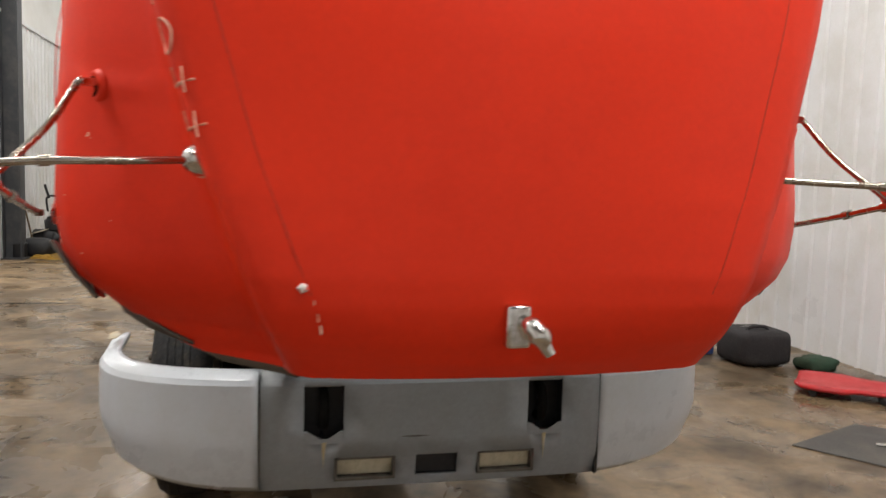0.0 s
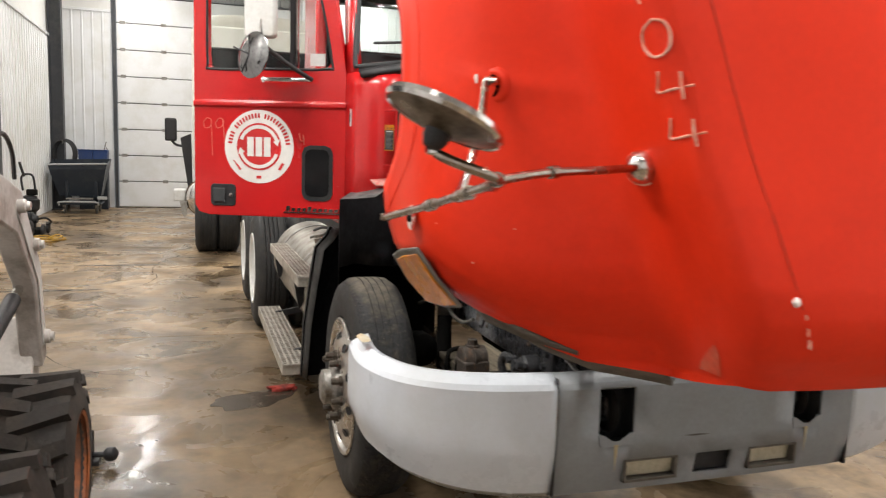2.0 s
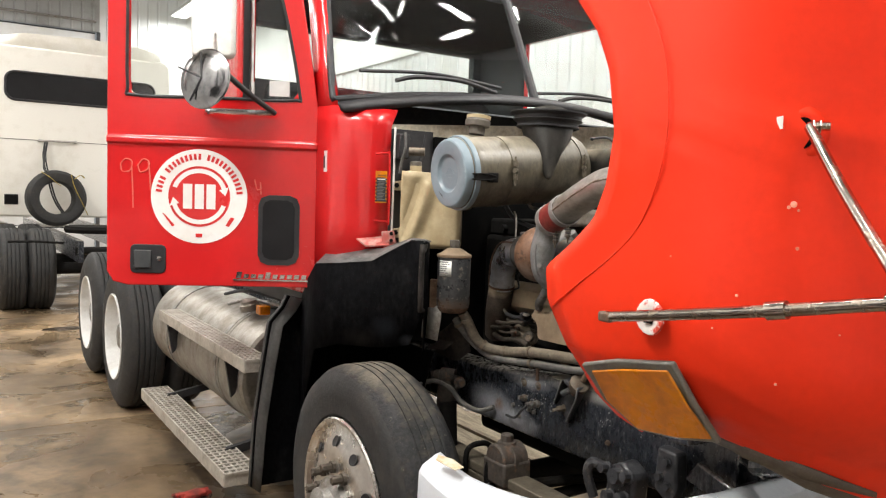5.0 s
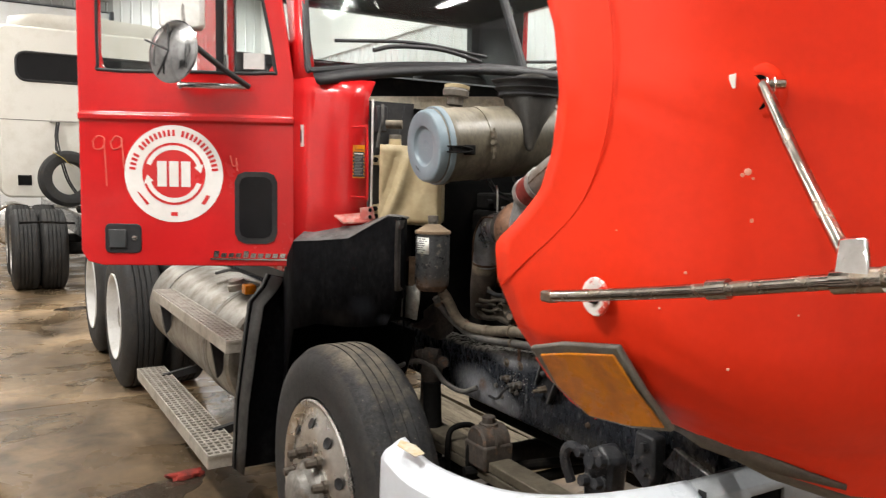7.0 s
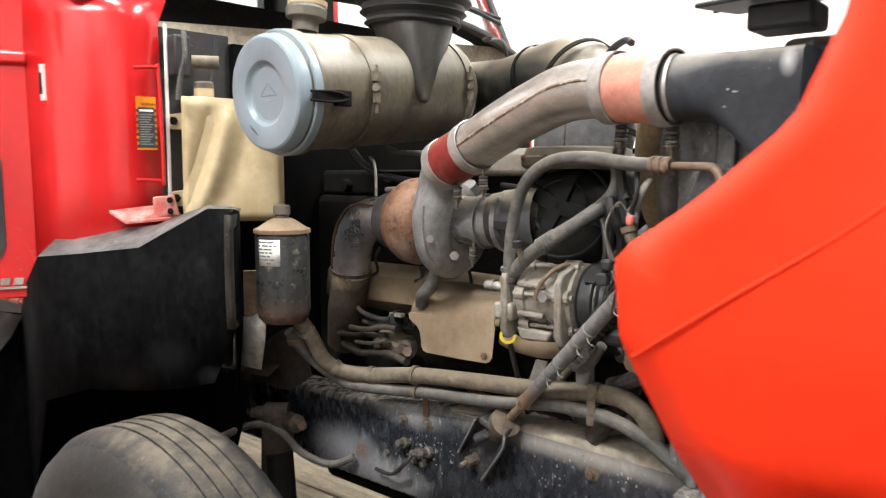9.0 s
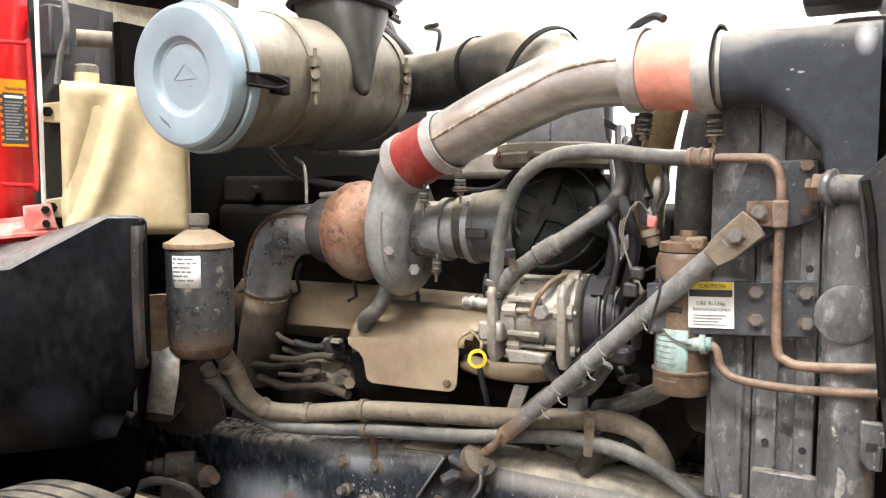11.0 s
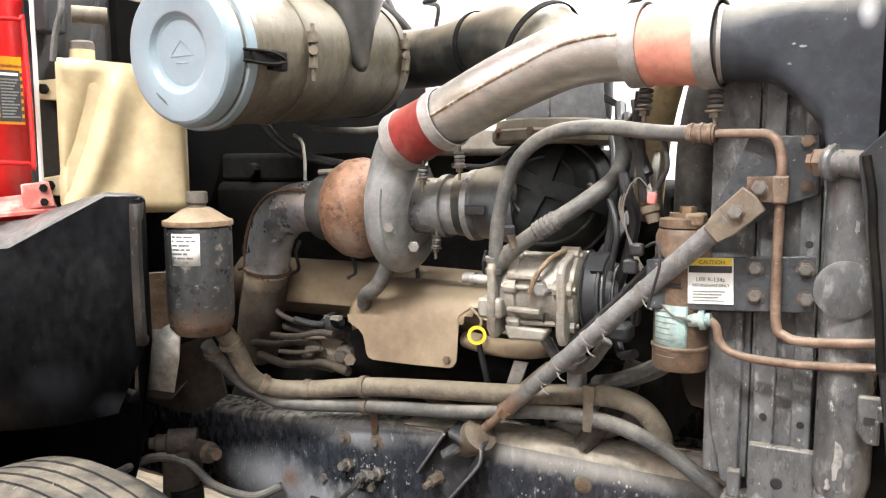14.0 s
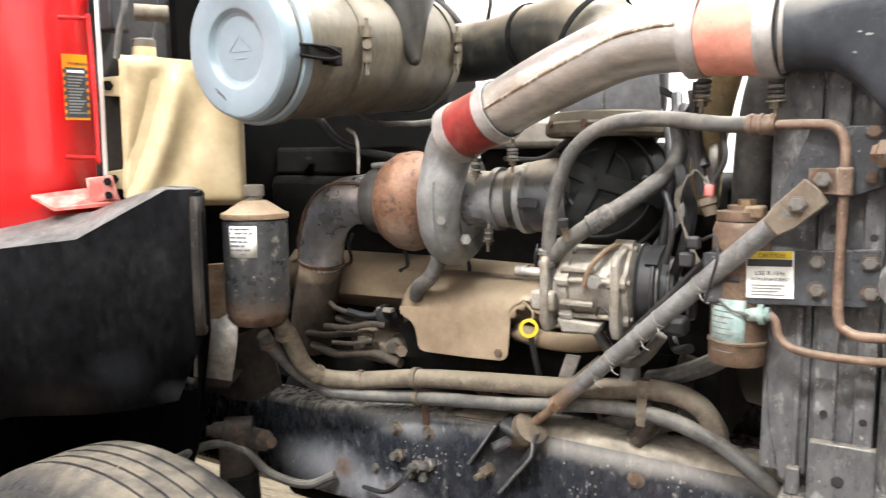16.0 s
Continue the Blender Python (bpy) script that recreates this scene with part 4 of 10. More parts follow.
# mirror tripod on each fender
for s in (-1, 1):
    def M(p):
        return (p[0] * -s, p[1], p[2])
    mir = part("fender_mirror", lathe(M((-1.302, -0.867, 1.630)), M((0.43, 0.07, 0.90)), [(-0.02, 0), (-0.02, 0.03), (-0.006, 0.08), (0.0, 0.103), (0.008, 0.108), (0.014, 0.104), (0.014, 0.10), (0.022, 0.055), (0.026, 0)], 40),
               MIRROR_BACK, hood, "round convex mirror with a tarnished back and chrome rim")
    part("mirror_rim", lathe(M((-1.302, -0.867, 1.630)), M((0.43, 0.07, 0.90)), [(0.0, 0.104), (-0.002, 0.108), (0.006, 0.112), (0.016, 0.108), (0.016, 0.104)], 40), CHROME, mir)
    part("ball_socket", lathe(M((-1.308, -0.866, 1.617)), M((-0.43, -0.07, -0.90)), [(0, 0.026), (0.018, 0.024), (0.035, 0.016), (0.04, 0)], 16), BLACK, mir)
    part("mirror_arm", tube([M((-1.312, -0.857, 1.60)), M((-1.312, -0.86, 1.578)), M((-1.28, -0.88, 1.56)), M((-1.22, -0.885, 1.54)), M((-1.185, -0.85, 1.527)), M((-1.182, -0.80, 1.52))], 0.0095, 12), TARNISH, mir, "tarnished chrome tube arm")
    part("wing_nut", lathe(M((-1.318, -0.86, 1.592)), (0, 0, -1), [(0, 0.012), (0.016, 0.012), (0.02, 0.008), (0.02, 0)], 8), CHROME, mir)
    part("long_bar", tube([M((-1.222, -0.14, 1.402)), M((-1.215, -0.25, 1.42)), M((-1.197, -0.45, 1.455)), M((-1.182, -0.64, 1.492)), M((-1.18, -0.83, 1.525))], 0.010, 12), TARNISH, mir, "tarnished chrome tube brace")
    part("cross_bar", tube([M((-1.19, -0.845, 1.530)), M((-1.05, -0.775, 1.545)), M((-0.88, -0.70, 1.552)), M((-0.765, -0.635, 1.558))], 0.009, 12), TARNISH, mir)
    part("upper_strut", tube([M((-1.178, -0.635, 1.512)), M((-1.10, -0.51, 1.63)), M((-1.052, -0.41, 1.749))], 0.009, 12), TARNISH, mir)
    for p, q, r in (((-1.197, -0.45, 1.455), (-1.193, -0.48, 1.461), 0.0145), ((-1.182, -0.62, 1.488), (-1.18, -0.68, 1.499), 0.0155), ((-1.05, -0.775, 1.545), (-1.03, -0.765, 1.547), 0.013), ((-1.183, -0.81, 1.521), (-1.195, -0.86, 1.532), 0.015)):
        part("collar", rod(M(p), M(q), r, 14), TARNISH, mir)
    part("clamp_plate", plate([M((-1.196, -0.625, 1.49)), M((-1.196, -0.67, 1.50)), M((-1.176, -0.65, 1.545)), M((-1.172, -0.615, 1.54))], M((0.014, 0.004, 0))), CHROME, mir, bevel=0.003)
    part("end_clip", box(tuple(min(a, b) for a, b in zip(M((-1.232, -0.153, 1.392)), M((-1.209, -0.124, 1.411)))), tuple(max(a, b) for a, b in zip(M((-1.232, -0.153, 1.392)), M((-1.209, -0.124, 1.411))))), RUSTY_STEEL, mir, bevel=0.004)
    part("ball_foot", lathe(M((-0.738, -0.612, 1.560)), M((-0.75, -0.62, 0.05)), [(-0.01, 0.04), (0.006, 0.04), (0.012, 0.037), (0.03, 0.032), (0.044, 0.018), (0.048, 0)], 24), CHROME, mir)
    part("foot_gasket", lathe(M((-0.730, -0.606, 1.560)), M((-0.75, -0.62, 0.05)), [(-0.01, 0.044), (0.006, 0.044), (0.008, 0.03)], 24), CHALK, mir)
    fo = Vector((-1.0228, -0.380, 1.742))
    fn = Vector((-0.75, -0.66, 0.0)).normalized()
    fs = Vector((0.66, -0.75, 0)).normalized()

    def foot_ellipse(a, b, lift, n=24):
        return [M(fo + fn * lift + fs * a * math.cos(t) + Vector((0, 0, b * math.sin(t)))) for t in [2 * math.pi * k / n for k in range(n)]]
    rows = [foot_ellipse(0.044, 0.048, -0.010), foot_ellipse(0.036, 0.040, -0.001), foot_ellipse(0.026, 0.032, 0.001), foot_ellipse(0.019, 0.026, -0.001)]
    part("foot_boss", grid(rows, closed=True), RED, mir, "raised ring round the mirror foot", smooth=60)
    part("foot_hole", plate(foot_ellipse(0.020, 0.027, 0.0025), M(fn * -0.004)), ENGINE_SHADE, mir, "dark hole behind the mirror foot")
    for e in (-0.013, 0.013):
        part("clevis_plate", plate([M(fo + fn * a + fs * (0.012 + e * 0.4) + Vector((0, 0, b))) for a, b in ((0.0, 0.020), (0.046, 0.018), (0.052, 0.008), (0.046, -0.004), (0.0, 0.0))], M(fs * 0.003)), CHROME, mir, bevel=0.001)
    part("clevis_bolt", rod(M(fo + fn * 0.040 + fs * 0.0 + Vector((0, 0, 0.008))), M(fo + fn * 0.040 + fs * 0.034 + Vector((0, 0, 0.008))), 0.007, 8), TARNISH, mir)
    part("foot_tag", plate([M(fo + fn * 0.008 - fs * 0.044 + Vector((0, 0, b))) for b in (0.004, 0.026)] + [M(fo + fn * 0.012 - fs * 0.034 + Vector((0, 0, b))) for b in (0.028, 0.006)], M(fn * 0.002)), LABEL, mir, "scrap of cream tape")
    part("rear_foot", lathe(M((-1.163, -0.19, 1.405)), M((-1, 0, 0)), [(0, 0.034), (0.003, 0.032), (0.005, 0.02), (0.002, 0.012)], 17), WORN_RING, mir, "scraped pale mounting ring")
    part("foot_bolt", lathe(M((-1.167, -0.19, 1.405)), M((-1, 0, 0)), [(-0.002, 0.014), (0.006, 0.012), (0.007, 0)], 6), DARK, mir)

# bumper with openings
def bumper_y(x):
    return 0.012 * (abs(x) / 0.6) ** 2 - 0.004


BPROF = [(0.06, 0.876), (0.045, 0.874), (0.0, 0.852), (-0.012, 0.835), (-0.014, 0.79), (-0.014, 0.675), (-0.013, 0.64), (-0.011, 0.583), (-0.004, 0.548), (0.006, 0.502), (0.018, 0.468), (0.05, 0.455)]


def bumper_middle():
    xs = [-0.6, -0.53, -0.458, -0.445, -0.42, -0.39, -0.355, -0.338, -0.325, -0.235, -0.145, -0.075, 0, 0.075, 0.145, 0.235, 0.325, 0.338, 0.355, 0.39, 0.42, 0.445, 0.458, 0.53, 0.6]
    bm = bmesh.new()
    v = [[bm.verts.new((x, bumper_y(x) + o, z)) for o, z in BPROF] for x in xs]
    for i in range(len(xs) - 1):
        a, b = sorted((abs(xs[i]), abs(xs[i + 1])))
        for j in range(len(BPROF) - 1):
            zt, zb = BPROF[j][1], BPROF[j + 1][1]
            tow = a >= 0.324 and b <= 0.459 and zt <= 0.836 and zb >= 0.674
            tow_low = a >= 0.337 and b <= 0.446 and zt <= 0.676 and zb >= 0.639
            fog = a >= 0.144 and b <= 0.356 and zt <= 0.584 and zb >= 0.501
            slot = b <= 0.076 and zt <= 0.584 and zb >= 0.501
            if not (tow or tow_low or fog or slot):
                bm.faces.new((v[i][j], v[i + 1][j], v[i + 1][j + 1], v[i][j + 1]))
    return bm


bumper = part("bumper", bumper_middle(), BUMPER_MID, truck, "worn grey-white steel front bumper", smooth=25, solid=0.014)


EPROF = BPROF[:5] + [(-0.015, 0.70), (-0.015, 0.640), (-0.013, 0.612), (-0.004, 0.575), (0.010, 0.522), (0.024, 0.478), (0.05, 0.455)]


def bumper_end(s):
    path = curve_points([(0.606, 0.012, 0), (0.74, 0.03, 0), (0.88, 0.062, 0), (1.0, 0.115, 0), (1.09, 0.20, 0), (1.142, 0.32, 0), (1.163, 0.45, 0), (1.172, 0.585, 0)], 5)
    rows = []
    for i, p in enumerate(path):
        d = (path[min(i + 1, len(path) - 1)] - path[max(i - 1, 0)]).normalized()
        inn = Vector((-d.y, d.x, 0))
        e = min(1.0, max(0.0, (p.x - 0.62) / 0.53))
        f = min(1.0, max(0.0, (p.y - 0.42) / 0.16))
        rows.append([Vector((s * q.x, q.y, q.z)) for q in [p + inn * (o + 0.014 * f) + Vector((0, 0, z + e * e * (0.085 if z < 0.56 else 0.06 if z < 0.65 else 0.01) + f * f * 0.02 * (z > 0.8))) for o, z in EPROF]])
    return grid(rows)


for s in (-1, 1):
    part("bumper_end", bumper_end(s), BUMPER, bumper, "grey-white wrap-around bumper end", smooth=28, solid=0.014)
    part("seam", box((s * 0.6 - 0.0025, 0.006, 0.47), (s * 0.606 + 0.0025, 0.03, 0.87)), BLACK, bumper)
    lens = part("fog_lamp", plate([(s * 0.155, 0.014, 0.512), (s * 0.345, 0.018, 0.512), (s * 0.345, 0.012, 0.574), (s * 0.155, 0.006, 0.574)], (0, 0.02, 0)), FOG, bumper, "yellowed fog lamp lens", bevel=0.004)
    for a, b in (((0.147, 0.502), (0.155, 0.583)), ((0.345, 0.502), (0.354, 0.583)), ((0.147, 0.502), (0.354, 0.511)), ((0.147, 0.575), (0.354, 0.583))):
        part("bezel", box((min(s * a[0], s * b[0]), -0.012, a[1]), (max(s * a[0], s * b[0]), 0.03, b[1])), TAUPE, lens)
    pocket = part("tow_pocket", box((s * 0.39 - 0.085, 0.075, 0.62), (s * 0.39 + 0.085, 0.085, 0.87)), BLACK, bumper)
    for e in (-1, 1):
        part("pocket_wall", box((s * 0.39 + e * 0.08 - 0.005, 0.012, 0.62), (s * 0.39 + e * 0.08 + 0.005, 0.075, 0.85)), BLACK, pocket)
    part("pocket_floor", box((s * 0.39 - 0.075, 0.012, 0.62), (s * 0.39 + 0.075, 0.075, 0.63)), BLACK, pocket)
    part("tow_hook", tube([(s * 0.39, 0.07, 0.80), (s * 0.39, 0.03, 0.79), (s * 0.39, 0.012, 0.74), (s * 0.39, 0.03, 0.69), (s * 0.39, 0.07, 0.68)], 0.018, 10), DARK, bumper, "rusty tow hook")
part("slot_back", box((-0.085, 0.024, 0.48), (0.085, 0.034, 0.61)), BLACK, bumper)
part("plate_field", box((-0.135, -0.0165, 0.645), (0.135, -0.010, 0.795)), BUMPER_MID, bumper, "bare field where a plate was", bevel=0.004)
for x, w in ((-0.09, 0.020), (0.085, 0.024)):
    part("rust_mark", plate([(x - w, -0.0172, 0.785), (x + w * 0.8, -0.0172, 0.788), (x + w, -0.0172, 0.777), (x + w * 0.2, -0.0172, 0.768), (x - w * 0.7, -0.0172, 0.775)], (0, 0.001, 0)), GEAR, bumper)
part("rust_mark", plate([(-0.135, -0.0172, 0.652), (0.05, -0.0172, 0.656), (0.10, -0.0172, 0.664), (0.04, -0.0172, 0.651), (-0.09, -0.0172, 0.647)], (0, 0.001, 0)), GEAR, bumper)
for s in (-1, 1):
    cx = s * 0.39
    part("pocket_lip", plate([(cx - 0.066, -0.0158, 0.676), (cx - 0.05, -0.0158, 0.676), (cx - 0.012, -0.0155, 0.652), (cx + 0.012, -0.0155, 0.652), (cx + 0.05, -0.0158, 0.676), (cx + 0.066, -0.0158, 0.676), (cx + 0.06, -0.0155, 0.636), (cx - 0.06, -0.0155, 0.636)], (0, 0.004, 0)), BUMPER_MID, bumper)
    part("rust_streak", plate([(cx - 0.009, -0.0164, 0.64), (cx + 0.006, -0.0164, 0.64), (cx + 0.002, -0.0155, 0.60), (cx - 0.002, -0.0125, 0.545), (cx - 0.006, -0.0155, 0.60)], (0, 0.001, 0)), STAIN, bumper, "thin rust run below the pocket")
part("yellow_stain", plate([(-1.150, 0.44, 0.9095), (-1.12, 0.445, 0.911), (-1.115, 0.50, 0.914), (-1.135, 0.545, 0.917), (-1.158, 0.52, 0.914)], (0, 0, 0.0015)), STAIN, bumper, "yellow-brown stain on the bumper tip")


# wheels
def tyre(c, side, tread, R, grooves):
    x, y, z = c
    w = tread
    prof = [(-0.02, 0.308), (0.0, 0.325), (0.006, 0.39), (0.004, 0.43), (-0.012, 0.475), (-0.03, R - 0.014), (-0.045, R - 0.002)]
    m = 5
    a, b = 0.045, w - 0.045
    for g in range(m):
        u = a + (b - a) * (g + 0.72) / m
        v = a + (b - a) * (g + 1.0) / m
        if g < m - 1:
            prof += [(-u, R + 0.002), (-u - 0.001, R - grooves), (-v + 0.001, R - grooves), (-v, R + 0.002)]
    prof += [(-w + 0.045, R - 0.002), (-w + 0.03, R - 0.014), (-w + 0.012, 0.475), (-w - 0.004, 0.43), (-w - 0.006, 0.39), (-w, 0.325), (-w + 0.02, 0.308)]
    return lathe((x, y, z), (side, 0, 0), prof, 64)


def wheel(name, c, side, front, label):
    x, y, z = c
    root = part(name, tyre(c, side, 0.245 if front else 0.27, 0.50 if front else 0.52, 0.002 if front else 0.010), [RUBBER, DUSTY_TYRE] if front else RUBBER, truck, label, smooth=40)
    if front:
        for p in root.data.polygons:
            p.material_index = 1 if math.hypot(p.center.y, p.center.z) > 0.478 else 0
    mat = ALU_WHEEL if front else WHITE_PAINT
    if front:
        prof = [(-0.24, 0.30), (-0.02, 0.305), (0.002, 0.316), (0.008, 0.31), (0.004, 0.296), (-0.012, 0.285), (-0.006, 0.26), (0.012, 0.225), (0.022, 0.185), (0.022, 0.115), (0.022, 0)]
    else:
        prof = [(-0.24, 0.30), (-0.02, 0.305), (0.002, 0.316), (0.008, 0.31), (0.002, 0.298), (-0.03, 0.288), (-0.10, 0.272), (-0.135, 0.25), (-0.125, 0.20), (-0.115, 0.15), (-0.115, 0)]
    rim = part("rim", lathe(c, (side, 0, 0), prof, 48), mat, root, "polished aluminium rim, dull" if front else "white painted steel rim", smooth=30)
    off = 0.022 if front else -0.115
    for k in range(10):
        a = 2 * math.pi * (k + 0.3) / 10
        d = Vector((0, math.cos(a), math.sin(a)))
        hole = Vector(c) + d * (0.232 if front else 0.225) + Vector((side * (off - 0.012 if front else -0.128), 0, 0))
        part("hand_hole", lathe(hole, (side, 0, 0) if not front else Vector((side, 0, 0)) + d * 0.45, [(0.0, 0), (0.0, 0.018), (0.004, 0.0205), (0.0045, 0.018), (0.0035, 0.016), (0.0035, 0)], 14), BLACK, rim)
        nut = Vector(c) + d * 0.143 + Vector((side * off, 0, 0))
        part("wheel_nut", lathe(nut, (side, 0, 0), [(0, 0.024), (0.012, 0.023), (0.014, 0.017), (0.045, 0.016), (0.05, 0.012), (0.05, 0)], 8), NUT, rim)
    part("hub", lathe(Vector(c) + Vector((side * off, 0, 0)), (side, 0, 0), [(0, 0.112), (0.02, 0.108), (0.035, 0.08), (0.065, 0.078), (0.075, 0.06), (0.078, 0.04), (0.078, 0)] if front else [(0, 0.12), (0.04, 0.10), (0.07, 0.095), (0.08, 0.08), (0.08, 0)], 28), STEEL, rim)
    return root


for s in (-1, 1):
    wheel("front_wheel", (s * 1.062, 1.28, 0.495), s, True, "worn ribbed steer tyre")
    for y in (4.82, 6.07):
        wheel("rear_wheel", (s * 1.205, y, 0.515), s, False, "black drive tyre on a white rim")
        part("inner_tyre", tyre((s * 0.89, y, 0.515), s, 0.27, 0.52, 0.010), RUBBER, truck, "black inner dual tyre", smooth=40)
for y in (1.28, 4.82, 6.07):
    part("axle", rod((-0.95, y, 0.50 if y > 2 else 0.46), (0.95, y, 0.50 if y > 2 else 0.46), 0.075 if y > 2 else 0.055, 16), DARK, truck)

# chassis
RAIL = [(0.12, 0.997), (0.72, 0.997), (0.90, 0.985), (1.10, 0.962), (1.28, 0.945), (2.2, 0.945), (7.42, 0.945)]


def rail(s):
    x = s * 0.432
    rows = []
    for y, top in RAIL:
        sec = [(x - s * 0.085, 0.735), (x - s * 0.012, 0.735), (x, 0.747), (x, top - 0.016), (x - s * 0.005, top - 0.005), (x - s * 0.016, top), (x - s * 0.085, top), (x - s * 0.085, top - 0.008), (x - s * 0.010, top - 0.010), (x - s * 0.010, 0.743), (x - s * 0.085, 0.743)]
        rows.append([(p, y, q) for p, q in sec])
    bm = grid(rows, closed=True)
    bm.faces.new([bm.verts[i] for i in range(len(rows[0]))]) if bm.verts.ensure_lookup_table() is None else None
    return bm


for s in (-1, 1):
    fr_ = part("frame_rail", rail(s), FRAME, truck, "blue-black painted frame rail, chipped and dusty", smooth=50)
    part("dust_film", grid([[(s * (0.4326 if y < 0.75 else 0.4275), y, top - (0.024 if y < 0.6 else 0.016 if y < 0.75 else 0.0045)), (s * 0.4325 if y < 0.75 else s * 0.4265, y, top - (0.0155 if y < 0.75 else 0.003)), (s * 0.4278, y, top - 0.0042), (s * 0.416, y, top + 0.0010), (s * 0.36, y, top + 0.0012)] for y, top in RAIL[:3]]), RAIL_DUST, fr_, "pale dust on the rail top", smooth=60)
for y in (0.16, 2.3, 3.9, 7.2):
    part("crossmember", box((-0.42, y, 0.76), (0.42, y + 0.08, 0.97)), FRAME, truck, bevel=0.008)

# fuel tank, steps
STEP_ALU = material("scuffed_step_aluminium", (0.46, 0.425, 0.37), 0.5, 0.35, second=(0.34, 0.305, 0.255), mix_scale=10, fine=0.1, bump=0.1, grime=0.2)
ft = part("fuel_tank", lathe((-0.80, 2.3, 0.71), (0, 1, 0), [(0.0, 0), (0.0, 0.2538), (0.01, 0.2820), (0.03, 0.2933), (0.35, 0.2933), (0.352, 0.2970), (0.39, 0.2970), (0.392, 0.2933), (1.38, 0.2933), (1.382, 0.2970), (1.42, 0.2970), (1.422, 0.2933), (1.78, 0.2933), (1.80, 0.2820), (1.81, 0.2538), (1.81, 0)], 56), ALU, truck, "dull aluminium fuel tank with two straps", smooth=25)
part("filler_cap", lathe((-0.94, 2.62, 1.01), (-0.25, 0, 1), [(0, 0.05), (0.03, 0.05), (0.035, 0.042), (0.05, 0.04), (0.05, 0)], 24), ALU, ft)
part("fuel_line", tube([(-0.92, 3.1, 1.03), (-0.88, 2.9, 1.07), (-0.80, 2.65, 1.06), (-0.7, 2.5, 1.0)], 0.009, 10), BLACK, ft)
part("fuel_line", tube([(-0.98, 2.85, 1.01), (-0.92, 2.7, 1.05), (-0.85, 2.45, 1.05), (-0.7, 2.3, 1.0)], 0.009, 10), STEEL, ft)
part("marker_lamp", box((-0.985, 2.36, 1.02), (-0.93, 2.42, 1.065)), AMBER, ft, "orange marker lamp", bevel=0.006)
for y in (2.70, 3.70):
    part("strap", lathe((-0.80, y, 0.71), (0, 1, 0), [(-0.02, 0.294), (-0.02, 0.30), (0.02, 0.30), (0.02, 0.294)], 48), STEEL, ft)


def tread_step(x0, x1, y0, y1, z, drop, slots):
    """A punched step: bars both ways over a dark pan, with a folded skirt."""
    root = part("step", box((x0, y0, z - 0.028), (x1, y1, z - 0.022)), DARK, truck, "punched aluminium step plate, scuffed", bevel=0.002)
    part("step_skirt", box((x0 - 0.004, y0, z - drop), (x0 + 0.004, y1, z + 0.003)), STEP_ALU, root, bevel=0.002)
    part("step_skirt", box((x1 - 0.004, y0, z - drop), (x1 + 0.004, y1, z + 0.003)), STEP_ALU, root, bevel=0.002)
    part("step_end", box((x0, y0 - 0.003, z - drop), (x1, y0 + 0.005, z + 0.002)), STEP_ALU, root, bevel=0.001)
    bm = bmesh.new()
    for k in range(1, slots):
        x = x0 + (x1 - x0) * k / slots
        box((x - 0.0055, y0, z - 0.012), (x + 0.0055, y1, z), bm)
    n = int((y1 - y0) / 0.040)
    for i in range(n + 1):
        y = y0 + (y1 - y0) * i / n
        box((x0, y - 0.0075, z - 0.010), (x1, y + 0.0075, z + 0.0012), bm)
    part("grating", bm, STEP_ALU, root, "punched grip surface", smooth=0)
    return root


tread_step(-1.168, -1.055, 2.03, 3.56, 0.885, 0.055, 5)
tread_step(-1.245, -1.095, 2.04, 3.66, 0.395, 0.06, 5)
for y in (2.35, 3.45):
    part("step_bracket", plate([(-1.16, y, 0.87), (-1.05, y, 0.87), (-1.10, y, 0.66), (-1.12, y, 0.64)], (0, 0.02, 0)), BLACK, truck)
    part("step_bracket", plate([(-1.20, y, 0.385), (-0.90, y, 0.44), (-0.90, y, 0.40), (-1.20, y, 0.345)], (0, 0.03, 0)), BLACK, truck)

# black splash panels behind the front wheel
def bent_sheet(plan, bm=None):
    return grid([[(x, y, zb) for x, y, zb, zt in plan], [(x, y, (zb + zt) / 2) for x, y, zb, zt in plan], [(x, y, zt) for x, y, zb, zt in plan]], bm)


sp = part("splash_panel", bent_sheet([(-0.70, 1.33, 1.0, 1.425), (-0.735, 1.255, 1.185, 1.443), (-0.78, 1.215, 1.195, 1.452), (-0.80, 1.28, 1.058, 1.452), (-0.845, 1.35, 1.041, 1.408), (-0.885, 1.43, 1.03, 1.362), (-0.955, 1.56, 1.025, 1.345), (-1.012, 1.66, 0.99, 1.335), (-0.99, 1.80, 0.75, 1.25), (-0.95, 1.945, 0.45, 1.154)]), PANEL, truck, "black moulded plastic wheel splash panel", smooth=45, solid=0.006)
part("panel_lip", grid([[(-0.735, 1.255, 1.443), (-0.78, 1.215, 1.452), (-0.80, 1.28, 1.452), (-0.845, 1.35, 1.408), (-0.885, 1.43, 1.362), (-0.955, 1.56, 1.345), (-1.012, 1.66, 1.335)], [(-0.70, 1.30, 1.447), (-0.75, 1.27, 1.456), (-0.755, 1.345, 1.456), (-0.77, 1.42, 1.435), (-0.80, 1.50, 1.405), (-0.87, 1.63, 1.39), (-0.935, 1.72, 1.375)]]), PANEL_LIP, sp, solid=0.006, smooth=45)
SKIRT = [(-0.944, 1.154), (-1.01, 1.171), (-1.035, 1.12), (-1.088, 1.06), (-1.112, 0.90), (-1.145, 0.646), (-1.155, 0.45), (-1.159, 0.352)]
